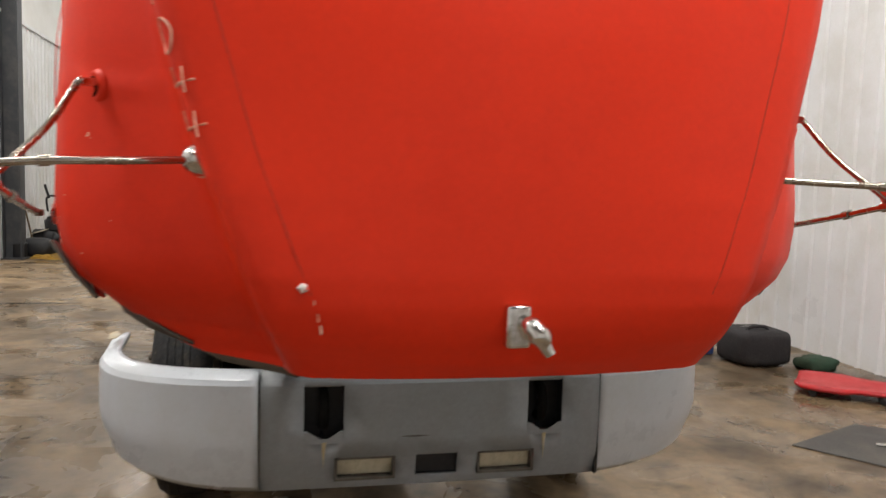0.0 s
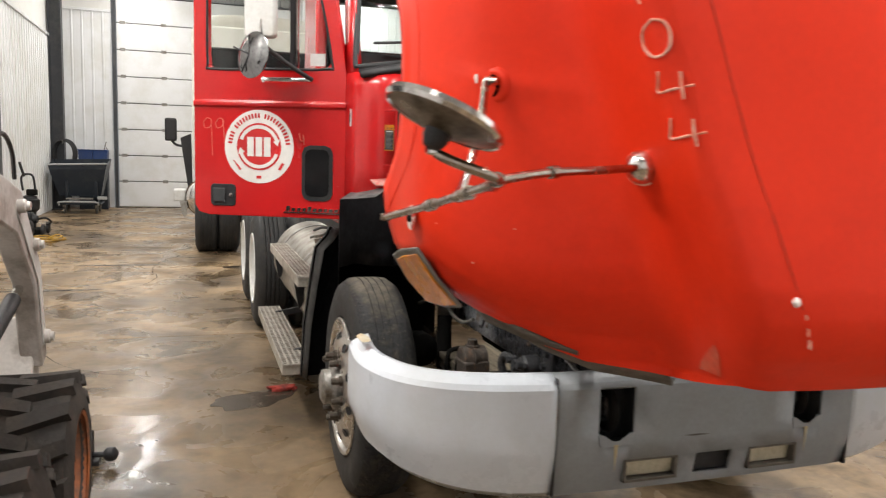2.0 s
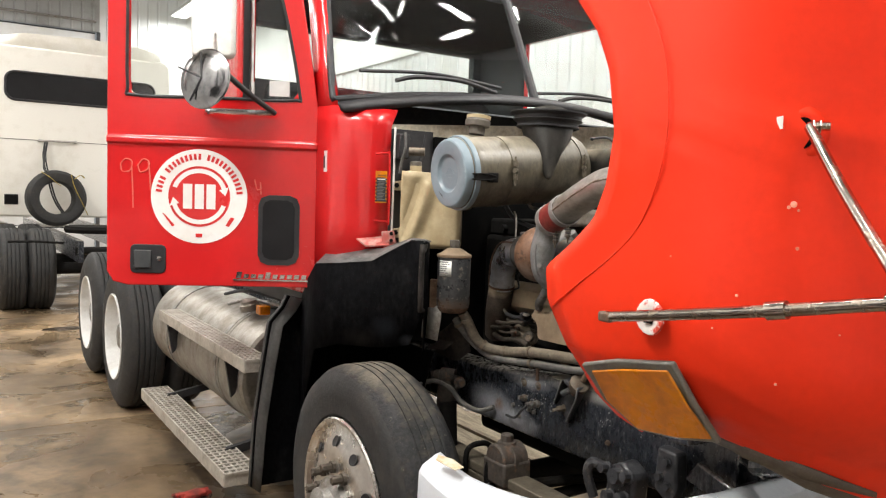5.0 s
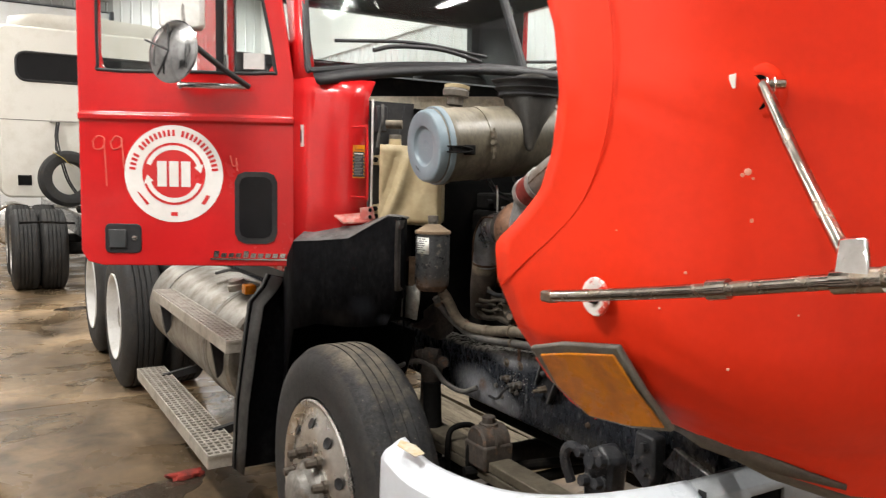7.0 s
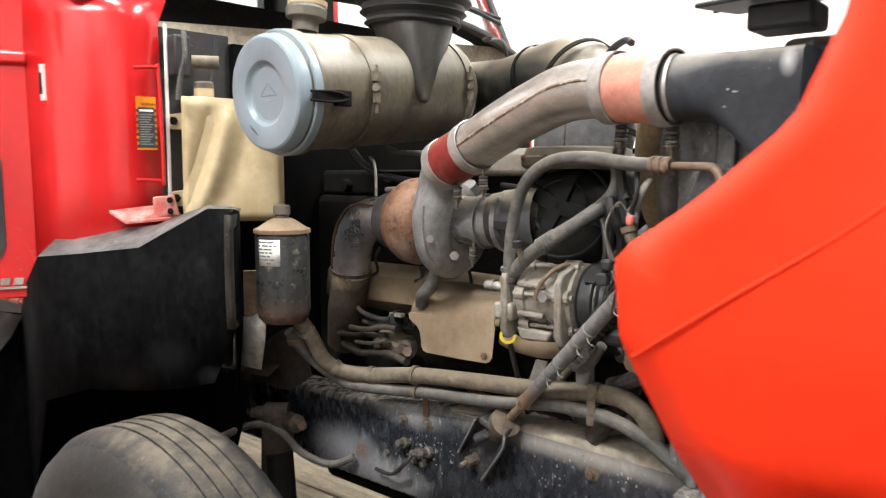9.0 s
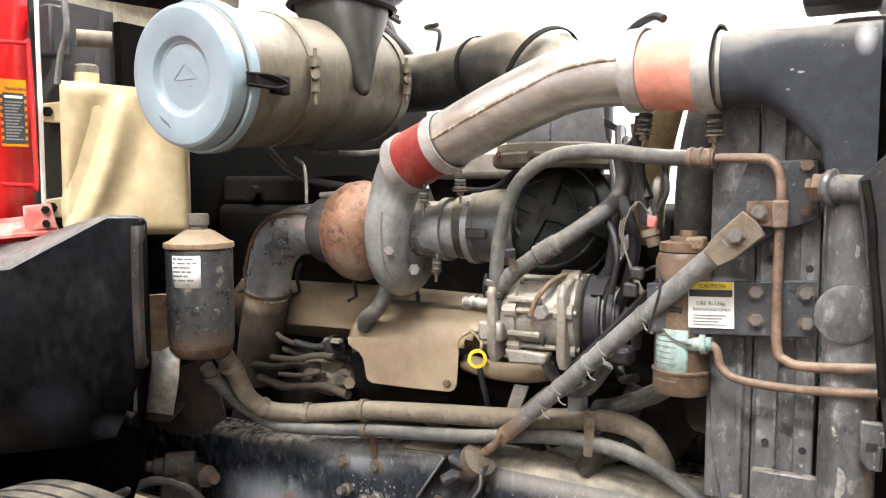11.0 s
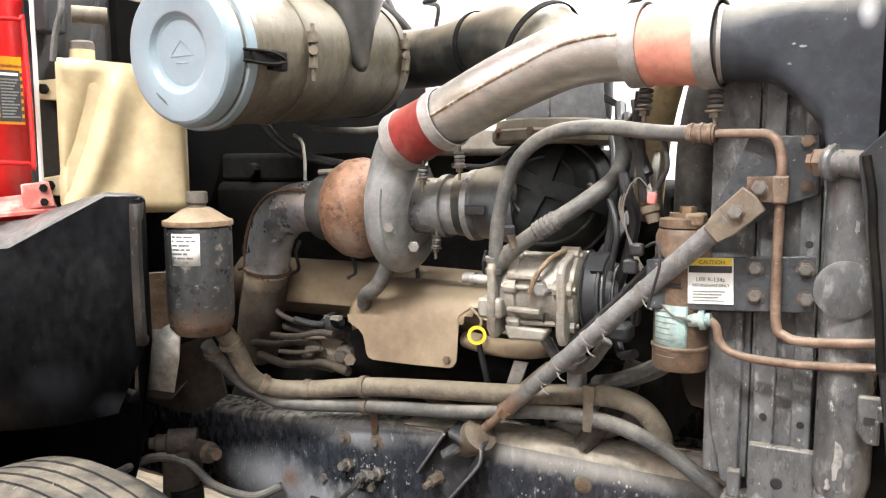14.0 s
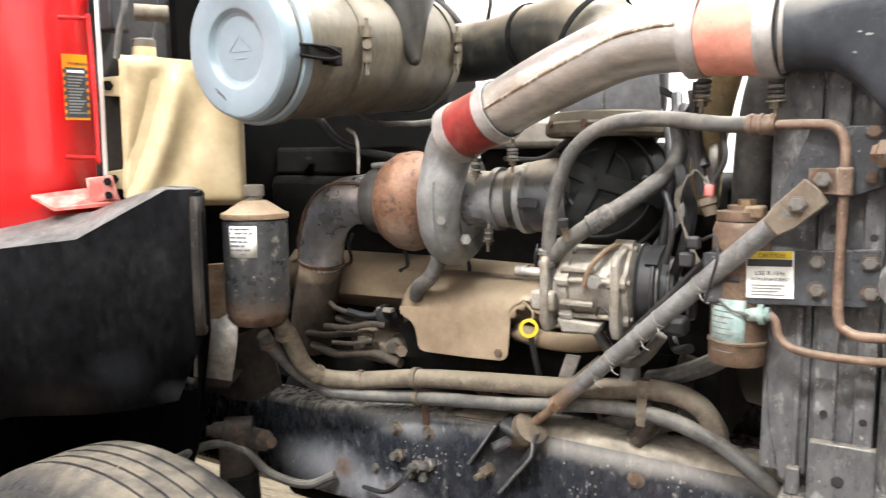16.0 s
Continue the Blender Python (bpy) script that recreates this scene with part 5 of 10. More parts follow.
part("skirt", plate([(-0.60, 1.95, 1.12)] + [(x, 1.95, z) for x, z in SKIRT] + [(-0.60, 1.95, 0.352)], (0, 0.012, 0)), PANEL, sp, "black plastic fender skirt")
part("skirt_lip", grid([[(x - 0.004, 1.975, z) for x, z in SKIRT[1:]], [(x + 0.046 - 0.004 * i, 1.90, z - 0.012) for i, (x, z) in enumerate(SKIRT[1:])]]), SKIRT_GREY, sp, "dark grey edge lip", smooth=30, solid=0.005)
part("torn_flap", grid([[(-0.70, 1.325, 1.19), (-0.70, 1.272, 1.195), (-0.695, 1.222, 1.222)], [(-0.705, 1.34, 1.13), (-0.70, 1.288, 1.14), (-0.69, 1.238, 1.14)], [(-0.705, 1.345, 1.07), (-0.70, 1.295, 1.073), (-0.69, 1.256, 1.07)]]), STEEL_LIGHT, sp, "torn grey mounting flap", solid=0.003)

part("inner_bracket", plate([(-0.50, 1.545, 1.036), (-0.50, 1.434, 1.104), (-0.50, 1.346, 1.139), (-0.50, 1.303, 1.005), (-0.50, 1.39, 0.95), (-0.50, 1.445, 0.945), (-0.50, 1.555, 0.955)], (0.005, 0, 0)), RUST_BROWN, sp, "rust-brown inner bracket", bevel=0.002)
part("bracket_fold", plate([(-0.50, 1.55, 1.01), (-0.50, 1.42, 1.02), (-0.55, 1.42, 0.99), (-0.55, 1.54, 0.98)], (0, 0, 0.004)), RUST_BROWN, sp, bevel=0.001)
part("bracket_hole", lathe((-0.501, 1.375, 1.08), (-1, 0, 0), [(0, 0.006), (0.001, 0.0055), (0.001, 0)], 12), BLACK, sp)
part("panel_edge", grid([[(-0.732 + dx, 1.258, z), (-0.757 + dx, 1.233, z), (-0.779 + dx, 1.213, z), (-0.786 + dx, 1.211, z), (-0.790 + dx, 1.222, z)] for z, dx in ((1.19, -0.007), (1.25, -0.009), (1.33, -0.009), (1.40, -0.008), (1.44, -0.006))]), EDGE_BROWN, sp, "scuffed rolled panel edge", solid=0.003)

# cab
cab = part("cab", grid([[(-0.97, 1.78, 1.22), (-0.93, 1.66, 1.235), (-0.85, 1.575, 1.25), (-0.755, 1.545, 1.26)],
                        [(-0.97, 1.78, 1.50), (-0.93, 1.66, 1.50), (-0.85, 1.575, 1.50), (-0.755, 1.545, 1.50)],
                        [(-0.972, 1.78, 1.78), (-0.935, 1.66, 1.78), (-0.85, 1.575, 1.78), (-0.755, 1.545, 1.78)],
                        [(-0.972, 1.775, 1.805), (-0.925, 1.65, 1.81), (-0.84, 1.57, 1.81), (-0.75, 1.545, 1.81)],
                        [(-0.97, 1.775, 1.90), (-0.93, 1.66, 1.90), (-0.85, 1.57, 1.90), (-0.75, 1.545, 1.885)],
                        [(-0.968, 1.775, 1.97), (-0.94, 1.685, 1.965), (-0.84, 1.60, 1.96), (-0.72, 1.55, 1.955)]]), RED_SHINY, truck, "glossy red cab with a dark interior", smooth=60, solid=0.01)
part("cowl_trim", tube([(-0.744, 1.535, 1.26), (-0.741, 1.535, 1.55), (-0.738, 1.535, 1.885)], 0.0045, 8), EMBLEM, cab, "thin pale edge of the red panel")
part("side_badge", box((-0.956, 1.71, 1.70), (-0.946, 1.735, 1.785)), WHITE_PAINT, cab, "small white sticker with a black mark")
part("badge_mark", box((-0.9585, 1.716, 1.715), (-0.9565, 1.728, 1.765)), BLACK, cab)
# cab shell
part("sill", box((-0.96, 1.79, 1.18), (-0.88, 3.25, 1.30)), RED_SHINY, cab, bevel=0.01)
part("rear_side_wall", box((-0.97, 2.78, 1.18), (-0.90, 3.3, 2.78)), RED_SHINY, cab, bevel=0.02)
part("header", box((-0.97, 1.95, 2.62), (-0.90, 2.78, 2.78)), RED_SHINY, cab, bevel=0.01)
part("roof", box((-0.98, 1.90, 2.76), (0.98, 3.32, 2.84)), RED_SHINY, cab, bevel=0.03)
for lo, hi in (((-0.9, 3.24, 1.1), (0.9, 3.3, 2.27)), ((-0.9, 3.24, 2.58), (0.9, 3.3, 2.77)), ((-0.9, 3.24, 2.27), (-0.8, 3.3, 2.58)), ((0.83, 3.24, 2.27), (0.9, 3.3, 2.58))):
    part("rear_wall", box(lo, hi), DARK_TRIM, cab)
part("wall_lining", plate([(0.895, 2.3, 1.2), (0.895, 3.24, 1.2), (0.895, 3.24, 2.76), (0.895, 2.76, 2.76), (0.895, 2.76, 2.0), (0.895, 2.3, 2.0)], (-0.006, 0, 0)), DARK_TRIM, cab)
part("wall_lining", plate([(-0.895, 2.8, 1.2), (-0.895, 3.24, 1.2), (-0.895, 3.24, 2.76), (-0.895, 2.8, 2.76)], (0.006, 0, 0)), DARK_TRIM, cab)
part("rear_window", box((-0.8, 3.26, 2.27), (0.83, 3.266, 2.58)), GLASS, cab, "clear rear window")
part("cab_floor", box((-0.9, 1.72, 1.1), (0.9, 3.24, 1.18)), DARK_TRIM, cab)
part("firewall", box((-0.75, 1.60, 1.0), (0.93, 1.66, 1.98)), DARK, cab)
part("firewall_lining", plate([(-0.74, 1.597, 1.90), (0.75, 1.597, 2.0), (0.75, 1.597, 1.78), (-0.74, 1.597, 1.84)], (0, -0.004, 0)), INSULATION, cab, "tan firewall insulation")
part("dashboard", box((-0.88, 1.80, 1.75), (0.88, 2.0, 2.02)), DARK_TRIM, cab, bevel=0.04)
east = [(0.96, 1.60, 1.2), (0.96, 3.3, 1.2), (0.96, 3.3, 2.0), (0.96, 1.62, 2.0)]
part("driver_side_wall", plate(east, (-0.06, 0, 0)), RED_SHINY, cab)
part("driver_side_wall", plate([(0.96, 2.8, 2.0), (0.96, 3.3, 2.0), (0.96, 3.3, 2.78), (0.96, 2.8, 2.78)], (-0.06, 0, 0)), RED_SHINY, cab)
part("driver_side_header", plate([(0.96, 2.0, 2.62), (0.96, 2.8, 2.62), (0.96, 2.8, 2.78), (0.96, 2.0, 2.78)], (-0.06, 0, 0)), RED_SHINY, cab)
part("driver_window", plate([(0.93, 1.72, 2.0), (0.93, 2.8, 2.0), (0.93, 2.8, 2.62), (0.93, 2.02, 2.62)], (-0.005, 0, 0)), GLASS, cab, "clear side window")
# windscreen, in two panes with a post
WS = [(-0.925, 1.70, 1.99), (-0.55, 1.60, 2.035), (-0.01, 1.565, 2.06), (0.01, 1.565, 2.06), (0.55, 1.60, 2.035), (0.925, 1.70, 1.99)]
WT = [(-0.86, 2.0, 2.70), (-0.5, 1.93, 2.73), (-0.01, 1.90, 2.74), (0.01, 1.90, 2.74), (0.5, 1.93, 2.73), (0.86, 2.0, 2.70)]
ws = part("windscreen", grid([WS, WT]), GLASS, cab, "windscreen with black rubber seal", solid=0.006)
ws.visible_shadow = False
part("windscreen_seal", tube([WS[0], WS[1], WS[2], WS[4], WS[5]], 0.016, 10), BLACK, cab)
for s in (-1, 1):
    part("windscreen_seal", tube([(s * 0.925, 1.70, 1.99), (s * 0.93, 1.72, 2.03), (s * 0.895, 1.86, 2.37), (s * 0.86, 2.0, 2.70)], 0.016, 10), BLACK, cab)
    part("screen_pillar", grid([[(s * 0.97, 1.775, 1.965), (s * 0.945, 1.70, 1.965), (s * 0.925, 1.675, 1.965)], [(s * 0.965, 1.84, 2.15), (s * 0.945, 1.785, 2.15), (s * 0.922, 1.755, 2.15)], [(s * 0.93, 2.06, 2.76), (s * 0.91, 2.02, 2.76), (s * 0.88, 2.0, 2.76)]]), RED_SHINY, cab, solid=0.03, smooth=60)
part("centre_post", rod((0, 1.565, 2.06), (0, 1.90, 2.74), 0.02, 10), BLACK, cab)
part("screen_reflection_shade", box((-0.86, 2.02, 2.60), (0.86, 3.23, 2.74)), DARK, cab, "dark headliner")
part("wiper_cowl", grid([[(x, 1.545 + 0.17 * (abs(x) / 0.92) ** 2.2 - 0.10, 1.955 + 0.085 * (1 - (x / 0.92) ** 2)) for x in [k * 0.0925 - 0.925 for k in range(21)]],
                         [(x, 1.545 + 0.17 * (abs(x) / 0.92) ** 2.2 - 0.02, 1.985 + 0.085 * (1 - (x / 0.92) ** 2)) for x in [k * 0.0925 - 0.925 for k in range(21)]],
                         [(x, 1.545 + 0.17 * (abs(x) / 0.92) ** 2.2 + 0.03, 1.975 + 0.085 * (1 - (x / 0.92) ** 2)) for x in [k * 0.0925 - 0.925 for k in range(21)]]]), BLACK, cab, "black wiper cowl", solid=0.025)
for x in (-0.62, 0.25):
    part("wiper", tube([(x + 0.38, 1.54, 2.07), (x + 0.2, 1.56, 2.105), (x, 1.575, 2.10), (x - 0.1, 1.575, 2.075)], 0.009, 8), BLACK, cab)
    part("wiper_blade", tube([(x + 0.43, 1.575, 2.10), (x + 0.1, 1.59, 2.125), (x - 0.25, 1.60, 2.10)], 0.007, 8), BLACK, cab)
for x in (-0.5, 0.5):
    part("seat", box((x - 0.25, 2.45, 1.18), (x + 0.25, 2.95, 1.75)), DARK_TRIM, cab, bevel=0.05)
    part("seat_back", box((x - 0.25, 2.90, 1.7), (x + 0.25, 3.05, 2.22)), DARK_TRIM, cab, bevel=0.05)
part("door_step_badge", plate([(-0.985, 1.80, 1.40), (-0.985, 1.83, 1.37), (-0.985, 1.83, 1.34), (-0.985, 1.79, 1.36)], (0.006, 0, 0)), STEEL, cab)

# open door: u along the door from its hinge, z up
DM = Matrix(((-0.885, 0.465, 0, -0.97), (0.465, 0.885, 0, 1.774), (0, 0, 1, 0), (0, 0, 0, 1)))


def D(u, z, n=0.0):
    return DM @ Vector((u, n, z))


def door_front(z):
    return -0.005 if z < 1.95 else -0.005 + (z - 1.95) * 0.16


def door_shell():
    bm = bmesh.new()
    zs = [1.262, 1.785, 1.795, 1.815, 1.825, 1.955]
    out = [(0.015, 1.222), (0.765, 1.218), (0.805, 1.235), (0.822, 1.275), (0.825, 1.78), (0.825, 2.50), (0.80, 2.57), (0.74, 2.60), (0.20, 2.60), (0.12, 2.56), (door_front(2.4), 2.40), (-0.005, 1.96), (-0.005, 1.26)]
    win = [(0.10, 1.985), (0.715, 1.978), (0.742, 2.0), (0.748, 2.05), (0.748, 2.48), (0.72, 2.52), (0.68, 2.53), (0.26, 2.53), (0.20, 2.50), (0.155, 2.40), (0.075, 2.02)]
    n0, n1 = 0.0, 0.05
    # rows across the door: pressed belt line, then the frame round the window, all one skin
    lower = [[(-0.005, z), (0.10, z), (0.742, z), (0.825, z)] for z in (1.275, 1.785, 1.79, 1.812, 1.817, 1.956)]
    deep = (0, 0, -0.012, -0.012, 0, 0)
    rows = [[(0.02, 1.222, 0), (0.10, 1.222, 0), (0.742, 1.218, 0), (0.80, 1.232, 0)]] + [[(u, z, d) for u, z in r] for r, d in zip(lower, deep)]
    v = [[bm.verts.new(D(u, z, d)) for u, z, d in r] for r in rows]
    for A_, B_ in zip(v, v[1:]):
        for k in range(3):
            bm.faces.new((A_[k], A_[k + 1], B_[k + 1], B_[k]))
    o2 = [(0.10, 1.956), (0.742, 1.956), (0.825, 1.956), (0.825, 2.05), (0.825, 2.50), (0.79, 2.58), (0.74, 2.60), (0.24, 2.60), (0.14, 2.57), (0.068, 2.40), (-0.005, 1.956)]
    top_row = v[-1]
    vo = [top_row[1], top_row[2], top_row[3]] + [bm.verts.new(D(*p, 0)) for p in o2[3:-1]] + [top_row[0]]
    vi = [bm.verts.new(D(*p, 0)) for p in win]
    for i in range(len(win)):
        j = (i + 1) % len(win)
        bm.faces.new((vo[i], vo[j], vi[j], vi[i]))
    bmesh.ops.recalc_face_normals(bm, faces=bm.faces)
    ext = bmesh.ops.extrude_face_region(bm, geom=list(bm.faces))
    back = [g for g in ext["geom"] if isinstance(g, bmesh.types.BMVert)]
    for q in back:
        w = DM.inverted() @ q.co
        q.co = DM @ Vector((w.x, n1, w.z))
    return bm


def on_door(name, pts, n, depth, mat, parent, label="", bevel=0.0):
    return part(name, plate([D(u, z, n) for u, z in pts], DM.to_3x3() @ Vector((0, depth, 0))), mat, parent, label, bevel=bevel)


def disc(u, z, r0, r1, a0=0.0, a1=2 * math.pi, seg=64):
    """A ring piece in the door's plane, as inner and outer places."""
    A = [a0 + (a1 - a0) * k / seg for k in range(seg + 1)]
    return [(u + r0 * math.cos(a), z + r0 * math.sin(a)) for a in A], [(u + r1 * math.cos(a), z + r1 * math.sin(a)) for a in A]


def ring_on_door(name, u, z, r0, r1, n, mat, parent, label="", a0=0.0, a1=2 * math.pi):
    i, o = disc(u, z, r0, r1, a0, a1)
    bm = grid([[D(*p, n) for p in i], [D(*p, n) for p in o]])
    return part(name, bm, mat, parent, label, smooth=0)


door = part("cab_door", door_shell(), RED_SHINY, truck, "glossy red cab door swung open, round white emblem", smooth=20, bevel=0.004)
rounded = lambda u0, u1, z0, z1, r: [(u0 + r, z0), (u1 - r, z0), (u1 - r * 0.3, z0 + r * 0.3), (u1, z0 + r), (u1, z1 - r), (u1 - r * 0.3, z1 - r * 0.3), (u1 - r, z1), (u0 + r, z1), (u0 + r * 0.3, z1 - r * 0.3), (u0, z1 - r), (u0, z0 + r), (u0 + r * 0.3, z0 + r * 0.3)]
glass = on_door("door_glass", [(0.10, 1.985), (0.748, 1.985), (0.748, 2.52), (0.2, 2.52), (0.155, 2.40)], 0.022, 0.005, GLASS, door, "clear door window")
glass.visible_shadow = False
part("window_seal", tube([D(u, z, 0.0) for u, z in ((0.25, 2.53), (0.16, 2.42), (0.075, 2.03), (0.105, 1.984), (0.4, 1.981), (0.72, 1.979), (0.747, 2.02), (0.748, 2.3), (0.745, 2.5))], 0.0065, 8), BLACK, door)
part("window_post", tube([D(0.262, 1.985, 0.012), D(0.262, 2.2, 0.012), D(0.262, 2.53, 0.012)], 0.012, 8, squash=0.8), CHROME, door, "bright window divider")
on_door("window_post_seal", [(0.275, 1.985), (0.30, 1.985), (0.30, 2.53), (0.275, 2.53)], 0.008, 0.02, BLACK, door)
on_door("window_sticker", [(0.115, 2.0), (0.195, 2.0), (0.195, 2.062), (0.115, 2.062)], 0.018, 0.002, WHITE_PAINT, door, "white paper sticker")
part("lower_window", plate([D(u, z, -0.004) for u, z in rounded(0.062, 0.228, 1.312, 1.598, 0.04)], DM.to_3x3() @ Vector((0, 0.01, 0))), BLACK, door, "black framed lower window")
on_door("lower_pane", rounded(0.082, 0.21, 1.335, 1.578, 0.03), -0.0065, 0.002, DARK_GLASS, door, "dark lower window pane")
hp = on_door("handle_plate", rounded(0.592, 0.732, 1.268, 1.384, 0.018), -0.006, 0.01, BLACK, door, "black door handle", bevel=0.003)
on_door("handle_paddle", [(0.648, 1.288), (0.715, 1.288), (0.715, 1.362), (0.648, 1.362)], -0.016, 0.009, DARK_TRIM, door, bevel=0.004)
part("lock", lathe(D(0.617, 1.328, -0.006), DM.to_3x3() @ Vector((0, -1, 0)), [(0, 0.011), (0.004, 0.010), (0.005, 0)], 14), CHROME, door)

# round emblem of plain shapes, off-white on red
U, Z = 0.463, 1.583
ring_on_door("emblem", U, Z, 0.0, 0.190, -0.0025, EMBLEM, door, "round white company emblem with red shapes")
ring_on_door("emblem_disc", U, Z, 0.0, 0.122, -0.0035, EMBLEM_RED, door)
for a in (0.35, 0.35 + math.pi):
    ring_on_door("emblem_arc", U, Z, 0.094, 0.112, -0.0045, EMBLEM, door, a0=a, a1=a + 2.45)
    e = a + 2.45
    on_door("emblem_arrow", [(U + 0.083 * math.cos(e), Z + 0.083 * math.sin(e)), (U + 0.123 * math.cos(e), Z + 0.123 * math.sin(e)), (U + 0.103 * math.cos(e + 0.3), Z + 0.103 * math.sin(e + 0.3))], -0.0045, 0.001, EMBLEM, door)
for u0 in (0.046, 0.0, -0.046):
    on_door("emblem_block", [(U + u0 - 0.018, Z - 0.05), (U + u0 + 0.018, Z - 0.05), (U + u0 + 0.018, Z + 0.05), (U + u0 - 0.018, Z + 0.05)], -0.0046, 0.001, EMBLEM, door)
for k in range(27):
    if k in (4, 14):
        continue
    a = 0.12 + (math.pi - 0.24) * k / 26
    e1, e2 = 0.148, 0.172
    w = 0.0085
    t = Vector((-math.sin(a), math.cos(a)))
    r = Vector((math.cos(a), math.sin(a)))
    c = Vector((U, Z))
    on_door("emblem_bar", [tuple(c + r * e1 - t * w * 0.6), tuple(c + r * e1 + t * w * 0.6), tuple(c + r * e2 + t * w * 0.6), tuple(c + r * e2 - t * w * 0.6)], -0.0036, 0.001, EMBLEM_RED, door)
on_door("emblem_bar", [(U + 0.135, Z - 0.075), (U + 0.145, Z - 0.07), (U + 0.105, Z - 0.125), (U + 0.096, Z - 0.118)], -0.0036, 0.001, EMBLEM_RED, door)
on_door("emblem_bar", [(U - 0.013, Z - 0.165), (U + 0.013, Z - 0.165), (U + 0.013, Z - 0.15), (U - 0.013, Z - 0.15)], -0.0036, 0.001, EMBLEM_RED, door)
on_door("emblem_bar", [(U - 0.14, Z - 0.085), (U - 0.125, Z - 0.08), (U - 0.105, Z - 0.115), (U - 0.118, Z - 0.12)], -0.0036, 0.001, EMBLEM_RED, door)
# chrome name bars at the foot of the door
on_door("name_badge", [(0.02, 1.246), (0.325, 1.246), (0.325, 1.252), (0.02, 1.252)], -0.006, 0.006, CHROME, door, "chrome badge of plain bars")
for k in range(10):
    u = 0.315 - k * 0.029
    h = 0.017 if k not in (0, 4) else 0.026
    on_door("badge_bar", [(u - 0.022, 1.256), (u - 0.002, 1.256), (u - 0.006, 1.256 + h), (u - 0.026, 1.256 + h)], -0.005, 0.005, CHROME, door)
# chalk number beside the emblem
for pts in ([(0.772, 1.705), (0.752, 1.725), (0.728, 1.715), (0.735, 1.68), (0.765, 1.675), (0.772, 1.705)], [(0.73, 1.715), (0.725, 1.62), (0.722, 1.53)], [(0.705, 1.70), (0.685, 1.725), (0.662, 1.715), (0.668, 1.685), (0.695, 1.675), (0.705, 1.70)], [(0.664, 1.715), (0.658, 1.66), (0.655, 1.60)], [(0.245, 1.66), (0.235, 1.62), (0.215, 1.625)], [(0.222, 1.65), (0.218, 1.60)]):
    part("chalk_mark", tube([D(u, z, -0.001) for u, z in pts], 0.0028, 6, 5), CHALK_FAINT, door, "faint chalk number")

# mirrors on the door
mb = part("mirror_bracket", tube([D(0.17, 1.925, -0.03), D(0.3, 1.925, -0.035), D(0.435, 1.925, -0.03)], 0.012, 10), CHROME, door, "chrome mirror bracket")
part("bracket_foot", box(tuple(min(a, b) for a, b in zip(D(0.42, 1.91, -0.04), D(0.45, 1.94, 0.0))), tuple(max(a, b) for a, b in zip(D(0.42, 1.91, -0.04), D(0.45, 1.94, 0.0)))), CHROME, mb)
part("mirror_arm", tube([D(0.165, 1.925, -0.035), D(0.25, 1.985, -0.12), D(0.34, 2.06, -0.19), D(0.40, 2.12, -0.2)], 0.011, 10), BLACK, door, "black mirror arm")
part("mirror_post", tube([D(0.37, 2.05, -0.19), D(0.37, 2.2, -0.19), D(0.37, 2.56, -0.10), D(0.36, 2.62, 0.0)], 0.010, 10), CHROME, door)
part("flat_mirror", plate([D(u, z, -0.20) for u, z in rounded(0.30, 0.46, 2.108, 2.55, 0.02)], DM.to_3x3() @ Vector((0, 0.05, 0))), WHITE_PAINT, door, "bright metal back of a tall mirror", bevel=0.012)
vm = part("round_mirror", lathe(D(0.395, 2.022, -0.22), DM.to_3x3() @ Vector((0.45, -0.85, 0.1)), [(-0.03, 0), (-0.03, 0.02), (-0.015, 0.075), (0, 0.108), (0.008, 0.114), (0.012, 0.108), (0.012, 0.105), (0.026, 0.083), (0.036, 0.045), (0.040, 0)], 36), DULL_CHROME, door, "round chrome convex mirror")
for a in (0.4, 1.5, 2.6, 3.9, 5.2):
    part("mirror_spoke", rod(D(0.405, 2.022, -0.258), D(0.405 + 0.095 * math.cos(a), 2.022 + 0.095 * math.sin(a), -0.243), 0.004, 6), BLACK, vm)


# ---- under the hood ----
# air cleaner
A, B = Vector((-0.690, 1.175, 1.702)), Vector((-0.11, 1.16, 1.750))
ax = (B - A).normalized()
ac = part("air_cleaner", lathe(A, ax, [(0.0, 0), (0.0, 0.1299), (0.17, 0.1299), (0.171, 0.1327), (0.20, 0.1327), (0.201, 0.1299), (0.36, 0.1308), (0.50, 0.1299), (0.501, 0.1336), (0.525, 0.1336), (0.526, 0.1290), (0.55, 0.1208), (0.565, 0.10), (0.567, 0.07), (0.62, 0.068), (0.62, 0)], 56), CANISTER, truck, "dusty grey canister air cleaner with a pale blue lid", smooth=30)
lid = part("lid", lathe(A, -ax, [(-0.035, 0.1331), (-0.032, 0.137), (-0.010, 0.137), (-0.006, 0.1355), (-0.005, 0.1295), (0.014, 0.1268), (0.022, 0.1252), (0.0275, 0.1222), (0.0305, 0.1175), (0.031, 0.112), (0.031, 0.074), (0.0295, 0.070), (0.021, 0.0625), (0.0185, 0.057), (0.018, 0)], 72), LID, ac, "pale blue-grey painted lid", smooth=22)
lid_face = A - ax * 0.0182
d_l, u_l, w_l = frame_of(ax)
part("embossed_mark", tube([lid_face + u_l * a + w_l * b for a, b in ((-0.030, -0.004), (0.0, 0.022), (0.030, -0.004), (-0.030, -0.004))], 0.0012, 6, 1), LID, lid, "raised triangle moulding")
